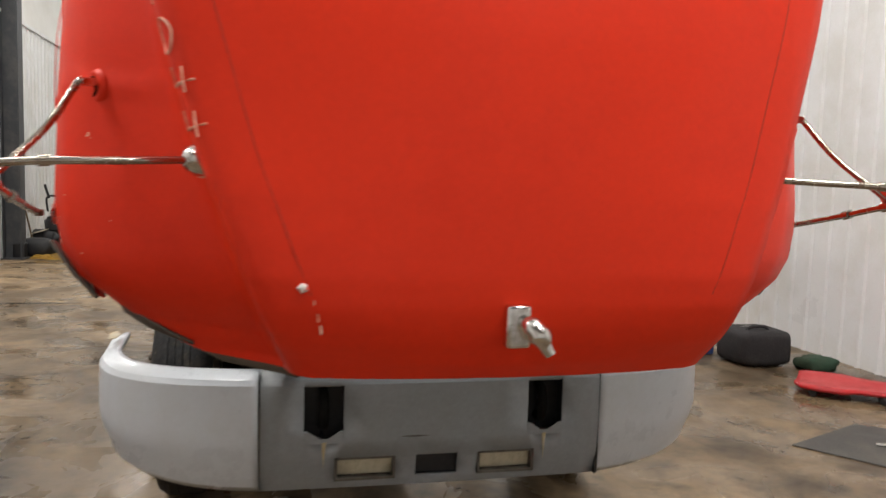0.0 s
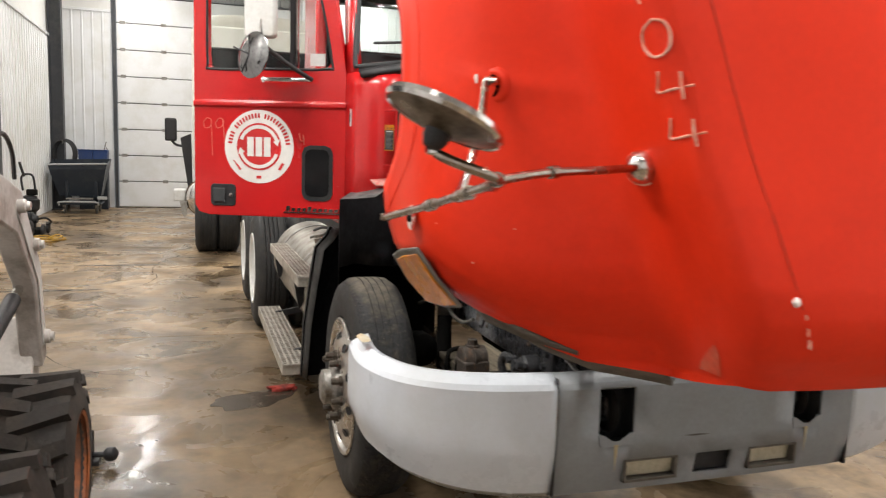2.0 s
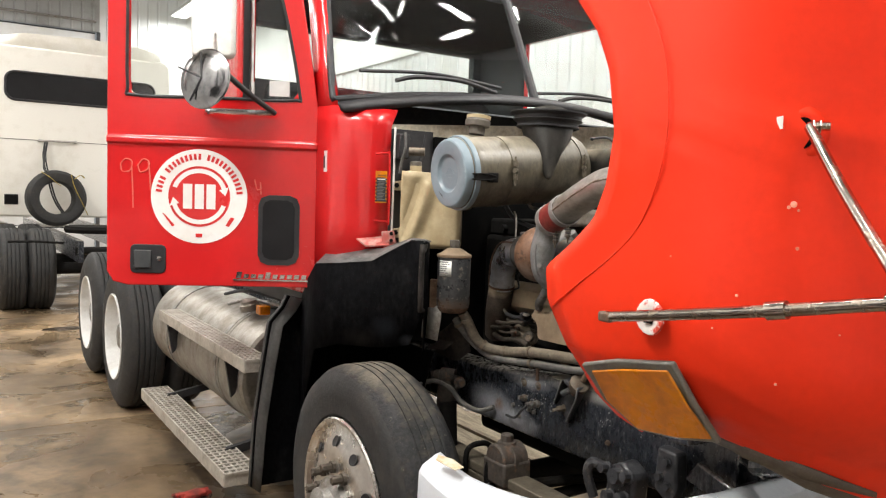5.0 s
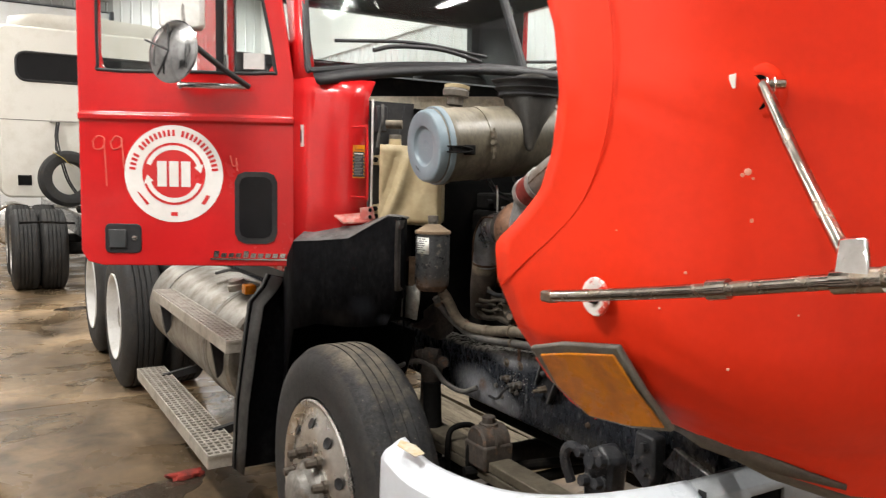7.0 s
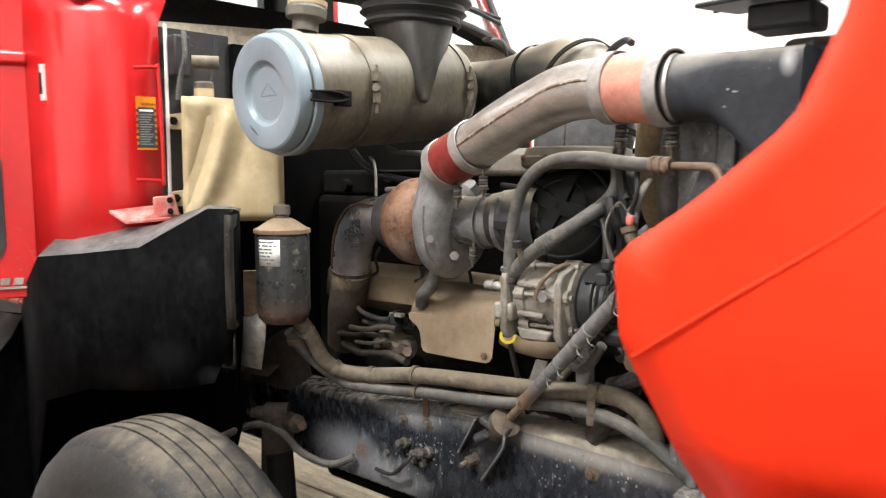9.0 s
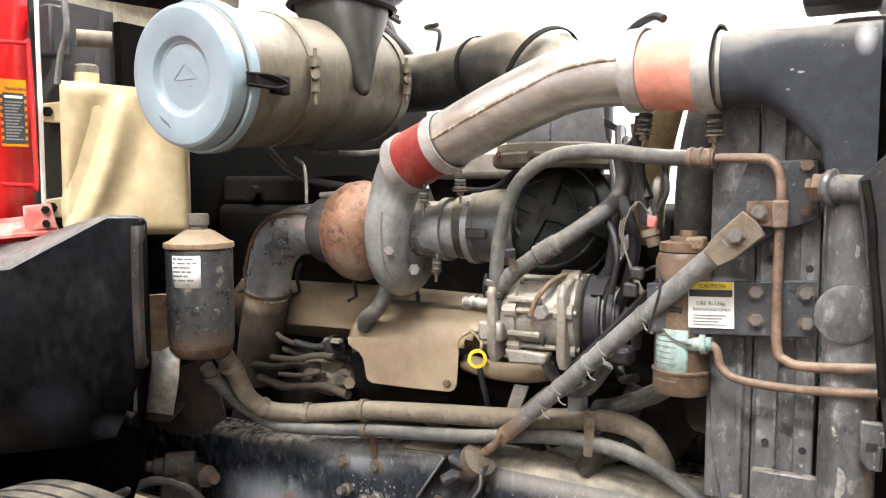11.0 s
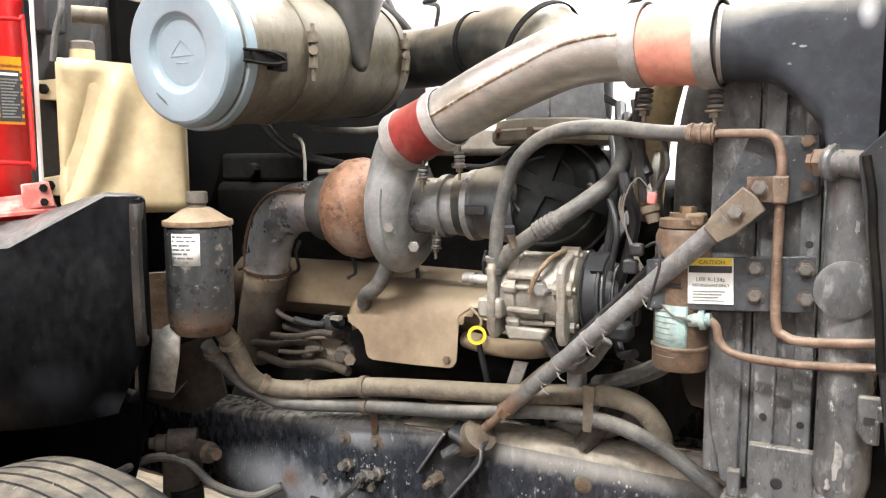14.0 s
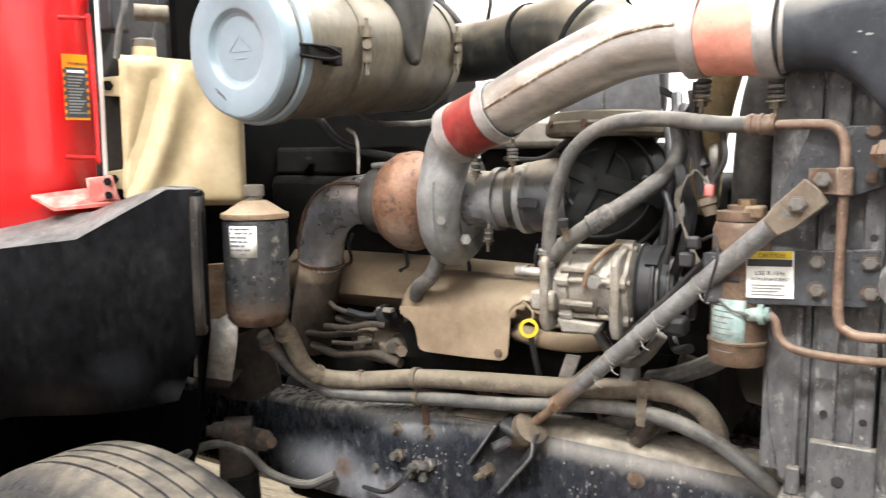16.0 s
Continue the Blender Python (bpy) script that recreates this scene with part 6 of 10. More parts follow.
part("embossed_mark", tube([lid_face + u_l * a + w_l * b for a, b in ((-0.014, -0.016), (0.014, -0.016))], 0.0014, 6, 1), LID, lid)
for k in range(2):
    part("stamped_line", tube([A - ax * 0.0315 + u_l * a + w_l * b for a, b in ((-0.060 + 0.004 * k, -0.066 - 0.006 * k), (-0.038 + 0.004 * k, -0.082 - 0.006 * k))], 0.0008, 5, 1), BLACK, lid)
d_, u_, w_ = frame_of(ax)
part("lid_rim", lathe(A, -ax, [(-0.036, 0.133), (-0.04, 0.138), (-0.026, 0.138), (-0.024, 0.1368)], 64), CANISTER, ac)
lc = A + ax * 0.04 - Vector((0.0, 1.0, 0.12)).normalized() * 0.139
latch = part("lid_latch", box((lc.x - 0.045, lc.y - 0.010, lc.z - 0.011), (lc.x + 0.03, lc.y + 0.012, lc.z + 0.011)), DARK, ac, "black wire lid latch", bevel=0.004)
part("latch_wire", tube([lc + Vector((-0.06, -0.004, 0.009)), lc + Vector((0.0, -0.014, 0.010)), lc + Vector((0.04, -0.010, 0.0)), lc + Vector((0.0, -0.014, -0.010)), lc + Vector((-0.06, -0.004, -0.009))], 0.003, 6), DARK, latch)
part("latch_base", box((lc.x + 0.015, lc.y - 0.004, lc.z - 0.017), (lc.x + 0.055, lc.y + 0.014, lc.z + 0.017)), DARK, latch, bevel=0.003)
for s_, sc in ((0.185, 1.0), (0.512, 0.9)):
    q = A + ax * s_ - Vector((0.10, 0.99, 0.0)) * 0.138
    part("clamp_lug", rod(q + Vector((0, 0, 0.035)), q + Vector((0.0, 0.0, 0.015)), 0.011 * sc, 10), CLAMP_TAN, ac)
    part("clamp_screw", rod(q + Vector((0, 0, 0.05)), q + Vector((0, 0, -0.055 * sc)), 0.0038, 8), CLAMP_TAN, ac)
    part("clamp_nut", lathe(q + Vector((0, 0, -0.012)), (0, 0, -1), [(0, 0.009), (0.02, 0.009), (0.02, 0)], 6), CLAMP_TAN, ac)
    part("clamp_lug", rod(q + Vector((-0.012, -0.01, 0.0)), q + Vector((0.012, 0.01, 0.0)), 0.009 * sc, 10), CLAMP_TAN, ac)
top, tip = Vector((-0.298, 1.127, 1.912)), Vector((-0.382, 1.012, 1.69))
part("inlet_neck", lathe(tip, top - tip, [(0, 0), (0.01, 0.012), (0.12, 0.050), (0.20, 0.090), ((top - tip).length, 0.105), ((top - tip).length, 0.10)], 36), NECK, ac, "dusty black tapered inlet neck")
part("rubber_bellows", lathe(Vector((-0.298, 1.127, 1.887)), (0.02, -0.02, 1), [(0, 0.112), (0.006, 0.122), (0.014, 0.116), (0.022, 0.118), (0.032, 0.134), (0.036, 0.128), (0.048, 0.13), (0.058, 0.146), (0.063, 0.146), (0.063, 0.128), (0.03, 0.10), (0.028, 0)], 44), BLACK, ac, "black rubber inlet bellows")
part("restriction_gauge", lathe((-0.57, 1.215, 1.852), (0.1, 0, 1), [(0, 0.03), (0.03, 0.03), (0.031, 0.046), (0.05, 0.048), (0.06, 0.042), (0.06, 0)], 20), TAUPE, ac)
part("gauge_cap", lathe((-0.562, 1.215, 1.91), (0.1, 0, 1), [(0, 0.045), (0.012, 0.046), (0.016, 0.03), (0.016, 0)], 20), CREAM, ac)

# intake duct from the air cleaner down to the turbo
duct = part("intake_duct", tube([(-0.42, 0.775, 1.428), (-0.41, 0.72, 1.432), (-0.38, 0.655, 1.45), (-0.33, 0.61, 1.54), (-0.28, 0.62, 1.66), (-0.21, 0.70, 1.745), (-0.12, 0.85, 1.765), (-0.05, 1.02, 1.757), (-0.07, 1.16, 1.755)], 0.06, 28, radii=[0.058, 0.066, 0.070, 0.078, 0.092, 0.085, 0.075, 0.07, 0.07]), DUCT, truck, "dusty black rubber intake duct")
for c, v, r in (((-0.245, 0.68, 1.73), (0.3, 0.8, 0.5), 0.094), ((-0.105, 0.88, 1.765), (0.4, 1, 0), 0.076), ((-0.305, 0.61, 1.60), (0.3, 0.05, 1), 0.104)):
    part("hose_band", lathe(c, v, [(-0.006, r), (-0.006, r + 0.003), (0.006, r + 0.003), (0.006, r)], 32), DARK, duct)
part("hump_hose", lathe((-0.42, 0.752, 1.428), (0.10, -1, 0.06), [(0, 0.056), (0, 0.0615), (0.010, 0.0625), (0.013, 0.066), (0.020, 0.066), (0.024, 0.063), (0.045, 0.066), (0.075, 0.072), (0.10, 0.074)], 36), SLEEVE, duct, "dusty grey rubber hump hose", smooth=40)
DOME_C, DOME_AX = Vector((-0.385, 0.606, 1.447)), Vector((-0.93, -0.10, 0.24)).normalized()
DOME = [(0.0, 0.066), (0.03, 0.065), (0.05, 0.062), (0.078, 0.052), (0.098, 0.035), (0.108, 0.014), (0.115, 0.0)]  # radius, height
dome = part("moulded_dome", lathe(DOME_C, DOME_AX, [(-0.05, 0.112), (-0.004, 0.120), (0.0, 0.120)] + [(h, r) for r, h in DOME[::-1]], 44), DOME_RUBBER, duct, "black rubber dome with a raised cross", smooth=40)


def dome_point(r, d, lift):
    return DOME_C + d * r + DOME_AX * (table(DOME, r)[0] + lift)


def dome_dir(right, up):
    d = Vector((0.485, -0.875, 0)) * right + Vector((0, 0, 1)) * up
    return (d - DOME_AX * d.dot(DOME_AX)).normalized()


for right, up in ((0.28, 1.0), (0.92, -0.30), (-0.50, -0.85), (-0.80, 0.45)):
    d = dome_dir(right, up)
    e = DOME_AX.cross(d).normalized()
    rows = []
    for k in range(9):
        r = 0.004 + 0.0128 * k
        c = dome_point(r, d, 0)
        rows.append([c - e * 0.0165 - DOME_AX * 0.004, c - e * 0.014 + DOME_AX * 0.008, c + e * 0.014 + DOME_AX * 0.008, c + e * 0.0165 - DOME_AX * 0.004])
    part("moulded_rib", grid(rows), DOME_RUBBER, dome, smooth=30)
for r in (0.058, 0.095):
    part("moulded_ring", tube([dome_point(r, dome_dir(math.cos(a), math.sin(a)), 0.0) for a in [2 * math.pi * k / 24 for k in range(25)]], 0.0042, 6, 3), DOME_RUBBER, dome)
part("mount_tab", plate([(-0.485, 0.735, 1.432), (-0.492, 0.69, 1.432), (-0.492, 0.69, 1.414), (-0.485, 0.735, 1.414)], (0.006, 0.002, 0)), BLACK, duct, bevel=0.003)
part("intake_box_lid", lathe((-0.37, 0.605, 1.538), (0.02, 0, 1), [(0, 0), (0, 0.108), (0.006, 0.115), (0.022, 0.115), (0.026, 0.110), (0.040, 0.106), (0.044, 0.092), (0.044, 0)], 40), DUSTY, duct, "dusty brown intake flange", smooth=30)
part("grey_sleeve", lathe((-0.37, 0.605, 1.575), (0.04, 0.05, 1), [(0, 0.088), (0.01, 0.090), (0.085, 0.086), (0.12, 0.08)], 40), UNDERSIDE, duct, "grey rubber sleeve")
part("sleeve_seam", tube([(-0.455, 0.585, 1.58), (-0.452, 0.586, 1.62), (-0.446, 0.59, 1.665)], 0.003, 6), DUCT, duct)
for a in (2.4, 3.1, 3.9):
    part("flange_screw", bolt((-0.37 + 0.112 * math.cos(a), 0.605 + 0.112 * math.sin(a), 1.56), (math.cos(a), math.sin(a), 0.1), 0.006, 0.006), DRIED_RUST, duct)
part("valve_cover", box((-0.30, 0.66, 1.52), (0.15, 1.0, 1.585)), ALU, truck, "dull cast rocker cover", bevel=0.015)

# turbo
TZ = 1.416
elbow = part("exhaust_elbow", tube([(-0.42, 1.075, 1.416), (-0.41, 1.13, 1.416), (-0.392, 1.20, 1.405), (-0.372, 1.262, 1.365), (-0.36, 1.292, 1.31), (-0.352, 1.306, 1.255)], 0.05, 28, radii=[0.052, 0.053, 0.053, 0.052, 0.05, 0.05]), EXHAUST, truck, "heat-blued exhaust elbow with rusty seams")
part("elbow_seam", tube([(-0.462, 1.085, 1.448), (-0.455, 1.14, 1.452), (-0.437, 1.215, 1.443), (-0.415, 1.285, 1.400), (-0.40, 1.325, 1.34), (-0.388, 1.343, 1.262)], 0.0035, 6), DRIED_RUST, elbow)
part("rusty_downpipe", tube([(-0.352, 1.306, 1.262), (-0.348, 1.32, 1.21), (-0.335, 1.345, 1.15), (-0.30, 1.39, 1.05)], 0.0515, 24), RUSTY_PIPE, elbow, "rust-brown exhaust downpipe")
part("seam_ring", lathe((-0.353, 1.304, 1.262), (0.1, 0.2, -1), [(-0.005, 0.05), (-0.005, 0.0545), (0.003, 0.0535), (0.003, 0.05)], 28), DRIED_RUST, elbow)
turbo = part("turbo_turbine", lathe((-0.42, 1.052, TZ), (0, -1, 0), [(0, 0.055), (0, 0.07), (0.012, 0.087), (0.035, 0.099), (0.06, 0.102), (0.085, 0.095), (0.105, 0.078), (0.115, 0.058), (0.115, 0)], 44), RUSTY_TURBINE, truck, "rust-brown turbine housing", smooth=50)
part("v_band", lathe((-0.42, 1.092, TZ), (0, -1, 0), [(0, 0.054), (0.0, 0.066), (0.008, 0.069), (0.03, 0.069), (0.038, 0.066), (0.038, 0.054)], 40), SKIRT_GREY, turbo, "dark clamp band")
part("band_screw", rod((-0.44, 1.085, TZ + 0.072), (-0.44, 1.035, TZ + 0.075), 0.006, 8), STEEL, turbo)
part("turbine_throat", lathe((-0.42, 1.056, TZ), (0, -1, 0), [(0, 0.058), (0.02, 0.06)], 32), DARK, turbo)
part("bearing_housing", lathe((-0.42, 0.94, TZ), (0, -1, 0), [(0, 0.062), (0.035, 0.058), (0.035, 0)], 28), DARK, turbo)
for a in (0.3, 1.2, 2.1, 3.0, 3.9, 4.8, 5.7):
    part("turbo_bolt", bolt((-0.42 + 0.07 * math.cos(a), 0.936, TZ + 0.07 * math.sin(a)), (0, -1, 0), 0.008), STEEL, turbo)
part("probe", tube([(-0.43, 1.13, TZ + 0.055), (-0.43, 1.13, TZ + 0.10), (-0.425, 1.14, TZ + 0.135), (-0.40, 1.18, TZ + 0.15)], 0.0035, 6), STEEL_LIGHT, turbo)
comp = part("compressor_housing", tube([(-0.375, 0.892, TZ + 0.085), (-0.335, 0.895, TZ + 0.02), (-0.35, 0.895, TZ - 0.055), (-0.42, 0.895, TZ - 0.09), (-0.485, 0.89, TZ - 0.06), (-0.505, 0.885, TZ + 0.01), (-0.497, 0.872, TZ + 0.08), (-0.505, 0.845, TZ + 0.125), (-0.522, 0.80, TZ + 0.14)], 0.03, 20, radii=[0.022, 0.026, 0.03, 0.034, 0.038, 0.042, 0.045, 0.047, 0.047]), SCROLL, truck, "grey cast compressor scroll")
part("back_plate", lathe((-0.42, 0.92, TZ), (0, -1, 0), [(0, 0), (0, 0.098), (0.02, 0.10), (0.045, 0.085), (0.06, 0.06), (0.06, 0)], 36), SCROLL, comp)
part("scroll_rib", tube([(-0.545, 0.872, TZ + 0.045), (-0.545, 0.875, TZ + 0.0), (-0.535, 0.875, TZ - 0.05), (-0.505, 0.872, TZ - 0.085)], 0.0035, 6), SCROLL, comp)
part("inlet_tube", lathe((-0.42, 0.87, 1.424), (0, -1, 0.01), [(0, 0.062), (0.01, 0.054), (0.06, 0.053), (0.062, 0.057), (0.075, 0.057), (0.077, 0.053), (0.13, 0.054), (0.13, 0)], 32), INLET, comp, "bright inlet tube")
part("hose_band", lathe((-0.42, 0.805, 1.425), (0, -1, 0.01), [(0, 0.056), (0.0, 0.060), (0.012, 0.060), (0.012, 0.056)], 32), INLET, comp)
part("hose_band", lathe((-0.42, 0.745, 1.428), (0, -1, 0.01), [(0, 0.062), (0.0, 0.066), (0.012, 0.066), (0.012, 0.062)], 32), INLET, comp)
part("scroll_bolt", bolt((-0.525, 0.87, TZ - 0.025), (-0.8, -0.6, 0), 0.009, 0.016), STEEL, comp)
part("scroll_bolt", bolt((-0.475, 0.845, TZ - 0.065), (-0.8, -0.6, 0), 0.008, 0.012), STEEL, comp)
part("oil_drain", tube([(-0.43, 0.925, 1.345), (-0.445, 0.925, 1.30), (-0.442, 0.95, 1.262), (-0.42, 0.99, 1.238), (-0.405, 1.005, 1.215)], 0.0155, 14), RUBBER_GREY, truck, "grey oil drain hose")

# charge air pipe
pipe = part("charge_pipe", tube([(-0.536, 0.752, 1.579), (-0.54, 0.736, 1.586), (-0.565, 0.641, 1.623), (-0.585, 0.556, 1.652), (-0.60, 0.498, 1.667), (-0.61, 0.444, 1.671), (-0.622, 0.385, 1.668)], 0.049, 36), PIPE_ALU, truck, "dull aluminium charge air pipe with grime streaks")
part("red_sleeve", tube([(-0.519, 0.828, 1.552), (-0.527, 0.795, 1.564), (-0.536, 0.752, 1.579)], 0.0515, 32), SILICONE, pipe, "red silicone coupling")
part("red_sleeve", tube([(-0.623, 0.38, 1.668), (-0.63, 0.34, 1.665), (-0.637, 0.302, 1.662)], 0.054, 32), SILICONE_FADED, pipe, "faded red silicone coupling")
for c, v, r in (((-0.517, 0.834, 1.549), (-0.2, -0.85, 0.35), 0.0515), ((-0.539, 0.744, 1.582), (-0.2, -0.85, 0.35), 0.0515), ((-0.6205, 0.392, 1.6685), (-0.15, -1, 0), 0.055), ((-0.638, 0.293, 1.661), (-0.15, -1, 0), 0.055)):
    part("wide_clamp", lathe(Vector(c), v, [(-0.012, r), (-0.012, r + 0.003), (0.012, r + 0.003), (0.012, r)], 36), BAND, pipe, "bright steel band clamp")
seam = [Vector(p) for p in ((-0.54, 0.736, 1.586), (-0.565, 0.641, 1.623), (-0.585, 0.556, 1.652), (-0.60, 0.498, 1.667), (-0.61, 0.444, 1.671), (-0.62, 0.395, 1.669))]
bead = []
for k, p in enumerate(seam):
    way = (seam[min(k + 1, 5)] - seam[max(k - 1, 0)]).normalized()
    side = Vector((-0.90, -0.36, 0.16))
    bead.append(p + (side - way * side.dot(way)).normalized() * 0.0485)
part("weld_bead", tube(bead, 0.0032, 6), WELD, pipe, "rusty weld seam")


def spring_bolt(p, d, s=1.0):
    root = part("clamp_bolt", rod(Vector(p), Vector(p) + Vector(d) * 0.076 * s, 0.0038 * s, 8), CLAMP_TAN, pipe, "spring-loaded clamp bolt")
    for k in range(4):
        part("spring_coil", lathe(Vector(p) + Vector(d) * (0.012 + 0.008 * k) * s, d, [(0, 0.009 * s), (0.002 * s, 0.0125 * s), (0.006 * s, 0.0125 * s), (0.008 * s, 0.009 * s)], 14), TAUPE if k % 2 else SKIRT_GREY, root)
    part("washer", lathe(Vector(p) + Vector(d) * 0.045 * s, d, [(0, 0.0155 * s), (0.003 * s, 0.0155 * s), (0.003 * s, 0)], 18), CLAMP_TAN, root)
    part("nut", lathe(Vector(p) + Vector(d) * 0.048 * s, d, [(0, 0.009 * s), (0.009 * s, 0.009 * s), (0.009 * s, 0)], 6), CLAMP_TAN, root)


spring_bolt((-0.53, 0.79, 1.512), (0.0, 0.06, -1), 0.75)
spring_bolt((-0.55, 0.71, 1.535), (0.0, 0.0, -1), 0.75)
spring_bolt((-0.60, 0.388, 1.622), (0.0, 0.06, -1), 0.85)
spring_bolt((-0.63, 0.29, 1.615), (0.0, 0.0, -1), 0.85)
spring_bolt((-0.465, 0.80, 1.382), (0.0, 0.06, -1), 0.7)
part("sensor_lead", tube([(-0.60, 0.42, 1.722), (-0.61, 0.40, 1.735), (-0.62, 0.375, 1.742), (-0.63, 0.36, 1.735)], 0.006, 8), BLACK, pipe)

# charge cooler side tank
def tank_section(y, n=40):
    """One ring of the side tank: round at its neck, a rounded box further on."""
    top, bot, deep, k = table([(0.100, 1.706, 1.485, 0.050, 9.0), (0.150, 1.706, 1.49, 0.050, 9.0), (0.158, 1.706, 1.547, 0.050, 8.0), (0.19, 1.706, 1.585, 0.050, 6.0), (0.225, 1.708, 1.612, 0.049, 3.2), (0.255, 1.711, 1.612, 0.049, 2.1), (0.30, 1.710, 1.612, 0.049, 2.0)], y)
    ring = []
    for i in range(n):
        a = 2 * math.pi * i / n
        c, d = math.cos(a), math.sin(a)
        f = (abs(c) ** k + abs(d) ** k) ** (-1 / k)
        ring.append((-0.612 + deep * f * c - 0.02 * (y > 0.2) * min(1, (y - 0.2) / 0.09), y, (top + bot) / 2 + (top - bot) / 2 * f * d))
    return ring


bm = grid([tank_section(0.100 + 0.0086 * k) for k in range(24)], closed=True)
bm.verts.ensure_lookup_table()
bm.faces.new([bm.verts[i] for i in range(40)])
ctank = part("charge_cooler_tank", bm, TANK_BLACK, truck, "black painted charge cooler side tank, scuffed", smooth=50)
part("neck_dust", lathe((-0.634, 0.288, 1.661), (0, -1, 0), [(0, 0.0495), (0.004, 0.0515), (0.009, 0.0495)], 32), PIPE_ALU, ctank)
rngt = random.Random(5)
for yc, zc, wy, hz in ((0.186, 1.648, 0.0045, 0.0018), (0.196, 1.652, 0.0025, 0.0015), (0.20, 1.628, 0.003, 0.0022), (0.14, 1.69, 0.0008, 0.006)):
    ring = [(yc + wy * math.cos(k * 0.6283) * rngt.uniform(0.5, 1.1), zc + hz * math.sin(k * 0.6283) * rngt.uniform(0.5, 1.1)) for k in range(10)]
    part("pale_patch", plate([(-0.6632, y, z) for y, z in ring], (0.002, 0, 0)), BARE, ctank, "scuffed bare metal patch")
part("tank_column", box((-0.60, 0.085, 1.08), (-0.55, 0.138, 1.50)), TANK_BLACK, ctank, bevel=0.006)
rt = part("radiator_tank", lathe((-0.63, 0.1185, 1.08), (0, 0, 1), [(0, 0), (0, 0.028), (0.02, 0.0335), (0.16, 0.0335), (0.163, 0.0345), (0.172, 0.0345), (0.175, 0.0335), (0.42, 0.0335), (0.45, 0.028), (0.46, 0)], 32), SIDE_TANK, truck, "scuffed black radiator side tank")
part("tank_boss", lathe((-0.664, 0.126, 1.352), (-1, -0.2, 0), [(0, 0.036), (0.004, 0.036), (0.006, 0.031), (0.006, 0)], 28), SIDE_TANK, rt)
part("pipe_stub", rod((-0.655, 0.152, 1.507), (-0.69, 0.10, 1.504), 0.017, 12), SIDE_TANK, rt, "dull metal hose stub", bevel=0.003)
part("stub_flange", lathe((-0.656, 0.150, 1.507), (-0.55, -0.83, -0.05), [(0, 0.022), (0.006, 0.024), (0.010, 0.022), (0.012, 0.017)], 20), SIDE_TANK, rt)
part("stub_cap", box((-0.70, 0.083, 1.49), (-0.682, 0.115, 1.518)), SIDE_TANK, rt, bevel=0.004)
part("stub_nut", lathe((-0.655, 0.155, 1.507), (0.3, 0.9, 0), [(0, 0.019), (0.010, 0.019), (0.014, 0.013), (0.02, 0.012), (0.02, 0)], 6), RUST_BOLT, rt, "rusty brass fitting")
part("stub_block", box((-0.69, 0.085, 1.43), (-0.655, 0.11, 1.455)), SIDE_TANK, rt, bevel=0.004)
part("pale_bracket", plate([(-0.665, 0.105, 1.225), (-0.665, 0.08, 1.225), (-0.665, 0.08, 1.165), (-0.665, 0.095, 1.165), (-0.665, 0.105, 1.18)], (-0.012, 0, 0)), SIDE_TANK, rt, bevel=0.003)
part("bracket_slot", box((-0.6795, 0.086, 1.192), (-0.6765, 0.098, 1.20)), BLACK, rt)
part("bracket_arm", plate([(-0.655, 0.088, 1.215), (-0.69, 0.082, 1.215), (-0.69, 0.082, 1.20), (-0.655, 0.088, 1.20)], (0, -0.004, 0)), SIDE_TANK, rt)
rng = random.Random(11)
for a0, zc, wa, hz in ((3.05, 1.135, 0.22, 0.030), (3.45, 1.105, 0.16, 0.022), (2.75, 1.10, 0.12, 0.012), (3.3, 1.43, 0.12, 0.010), (3.6, 1.19, 0.10, 0.014)):
    ring = [(wa * math.cos(k * 0.5236) * rng.uniform(0.45, 1.1), hz * math.sin(k * 0.5236) * rng.uniform(0.45, 1.1)) for k in range(12)]
    rows = [[(-0.63 + 0.0339 * math.cos(a0 + u * f), 0.121 + 0.0339 * math.sin(a0 + u * f), zc + w * f) for u, w in ring + ring[:1]] for f in (0.02, 0.5, 1.0)]
    part("pale_patch", grid(rows), BARE, rt, "scuffed bare metal patch")
sf = part("black_shield_flap", plate([(-0.72, 0.12, 1.515), (-0.72, 0.06, 1.58), (-0.72, -0.12, 1.60), (-0.72, -0.12, 1.05), (-0.72, 0.065, 1.10)], (0.006, 0, 0)), BLACK, truck, "torn black rubber air deflector", bevel=0.002)
part("torn_edge", tube([(-0.724, 0.112, 1.515), (-0.727, 0.104, 1.47), (-0.724, 0.10, 1.42), (-0.728, 0.092, 1.35), (-0.724, 0.085, 1.27)], 0.005, 6), DARK, sf)

# radiator core and side frame
rad = part("radiator", box((-0.585, 0.02, 1.0), (0.585, 0.10, 1.66)), DARK, truck, "dark radiator core behind the grille", bevel=0.006)
part("fan_shroud", grid([[(-0.585, 0.16, 1.03), (-0.585, 0.16, 1.62), (0.585, 0.16, 1.62), (0.585, 0.16, 1.03), (-0.585, 0.16, 1.03)], [(-0.53, 0.30, 1.08), (-0.50, 0.30, 1.60), (0.50, 0.30, 1.60), (0.53, 0.30, 1.08), (-0.53, 0.30, 1.08)]]), SIDE_TANK, rad, "black fan shroud", solid=0.006)
part("shroud_ring", lathe((0, 0.29, 1.33), (0, 1, 0), [(0, 0.36), (0.10, 0.345), (0.10, 0.335), (0, 0.34)], 48), BLACK, rad)
part("top_tank", box((-0.56, 0.05, 1.66), (0.56, 0.16, 1.73)), TANK_BLACK, rad, bevel=0.015)
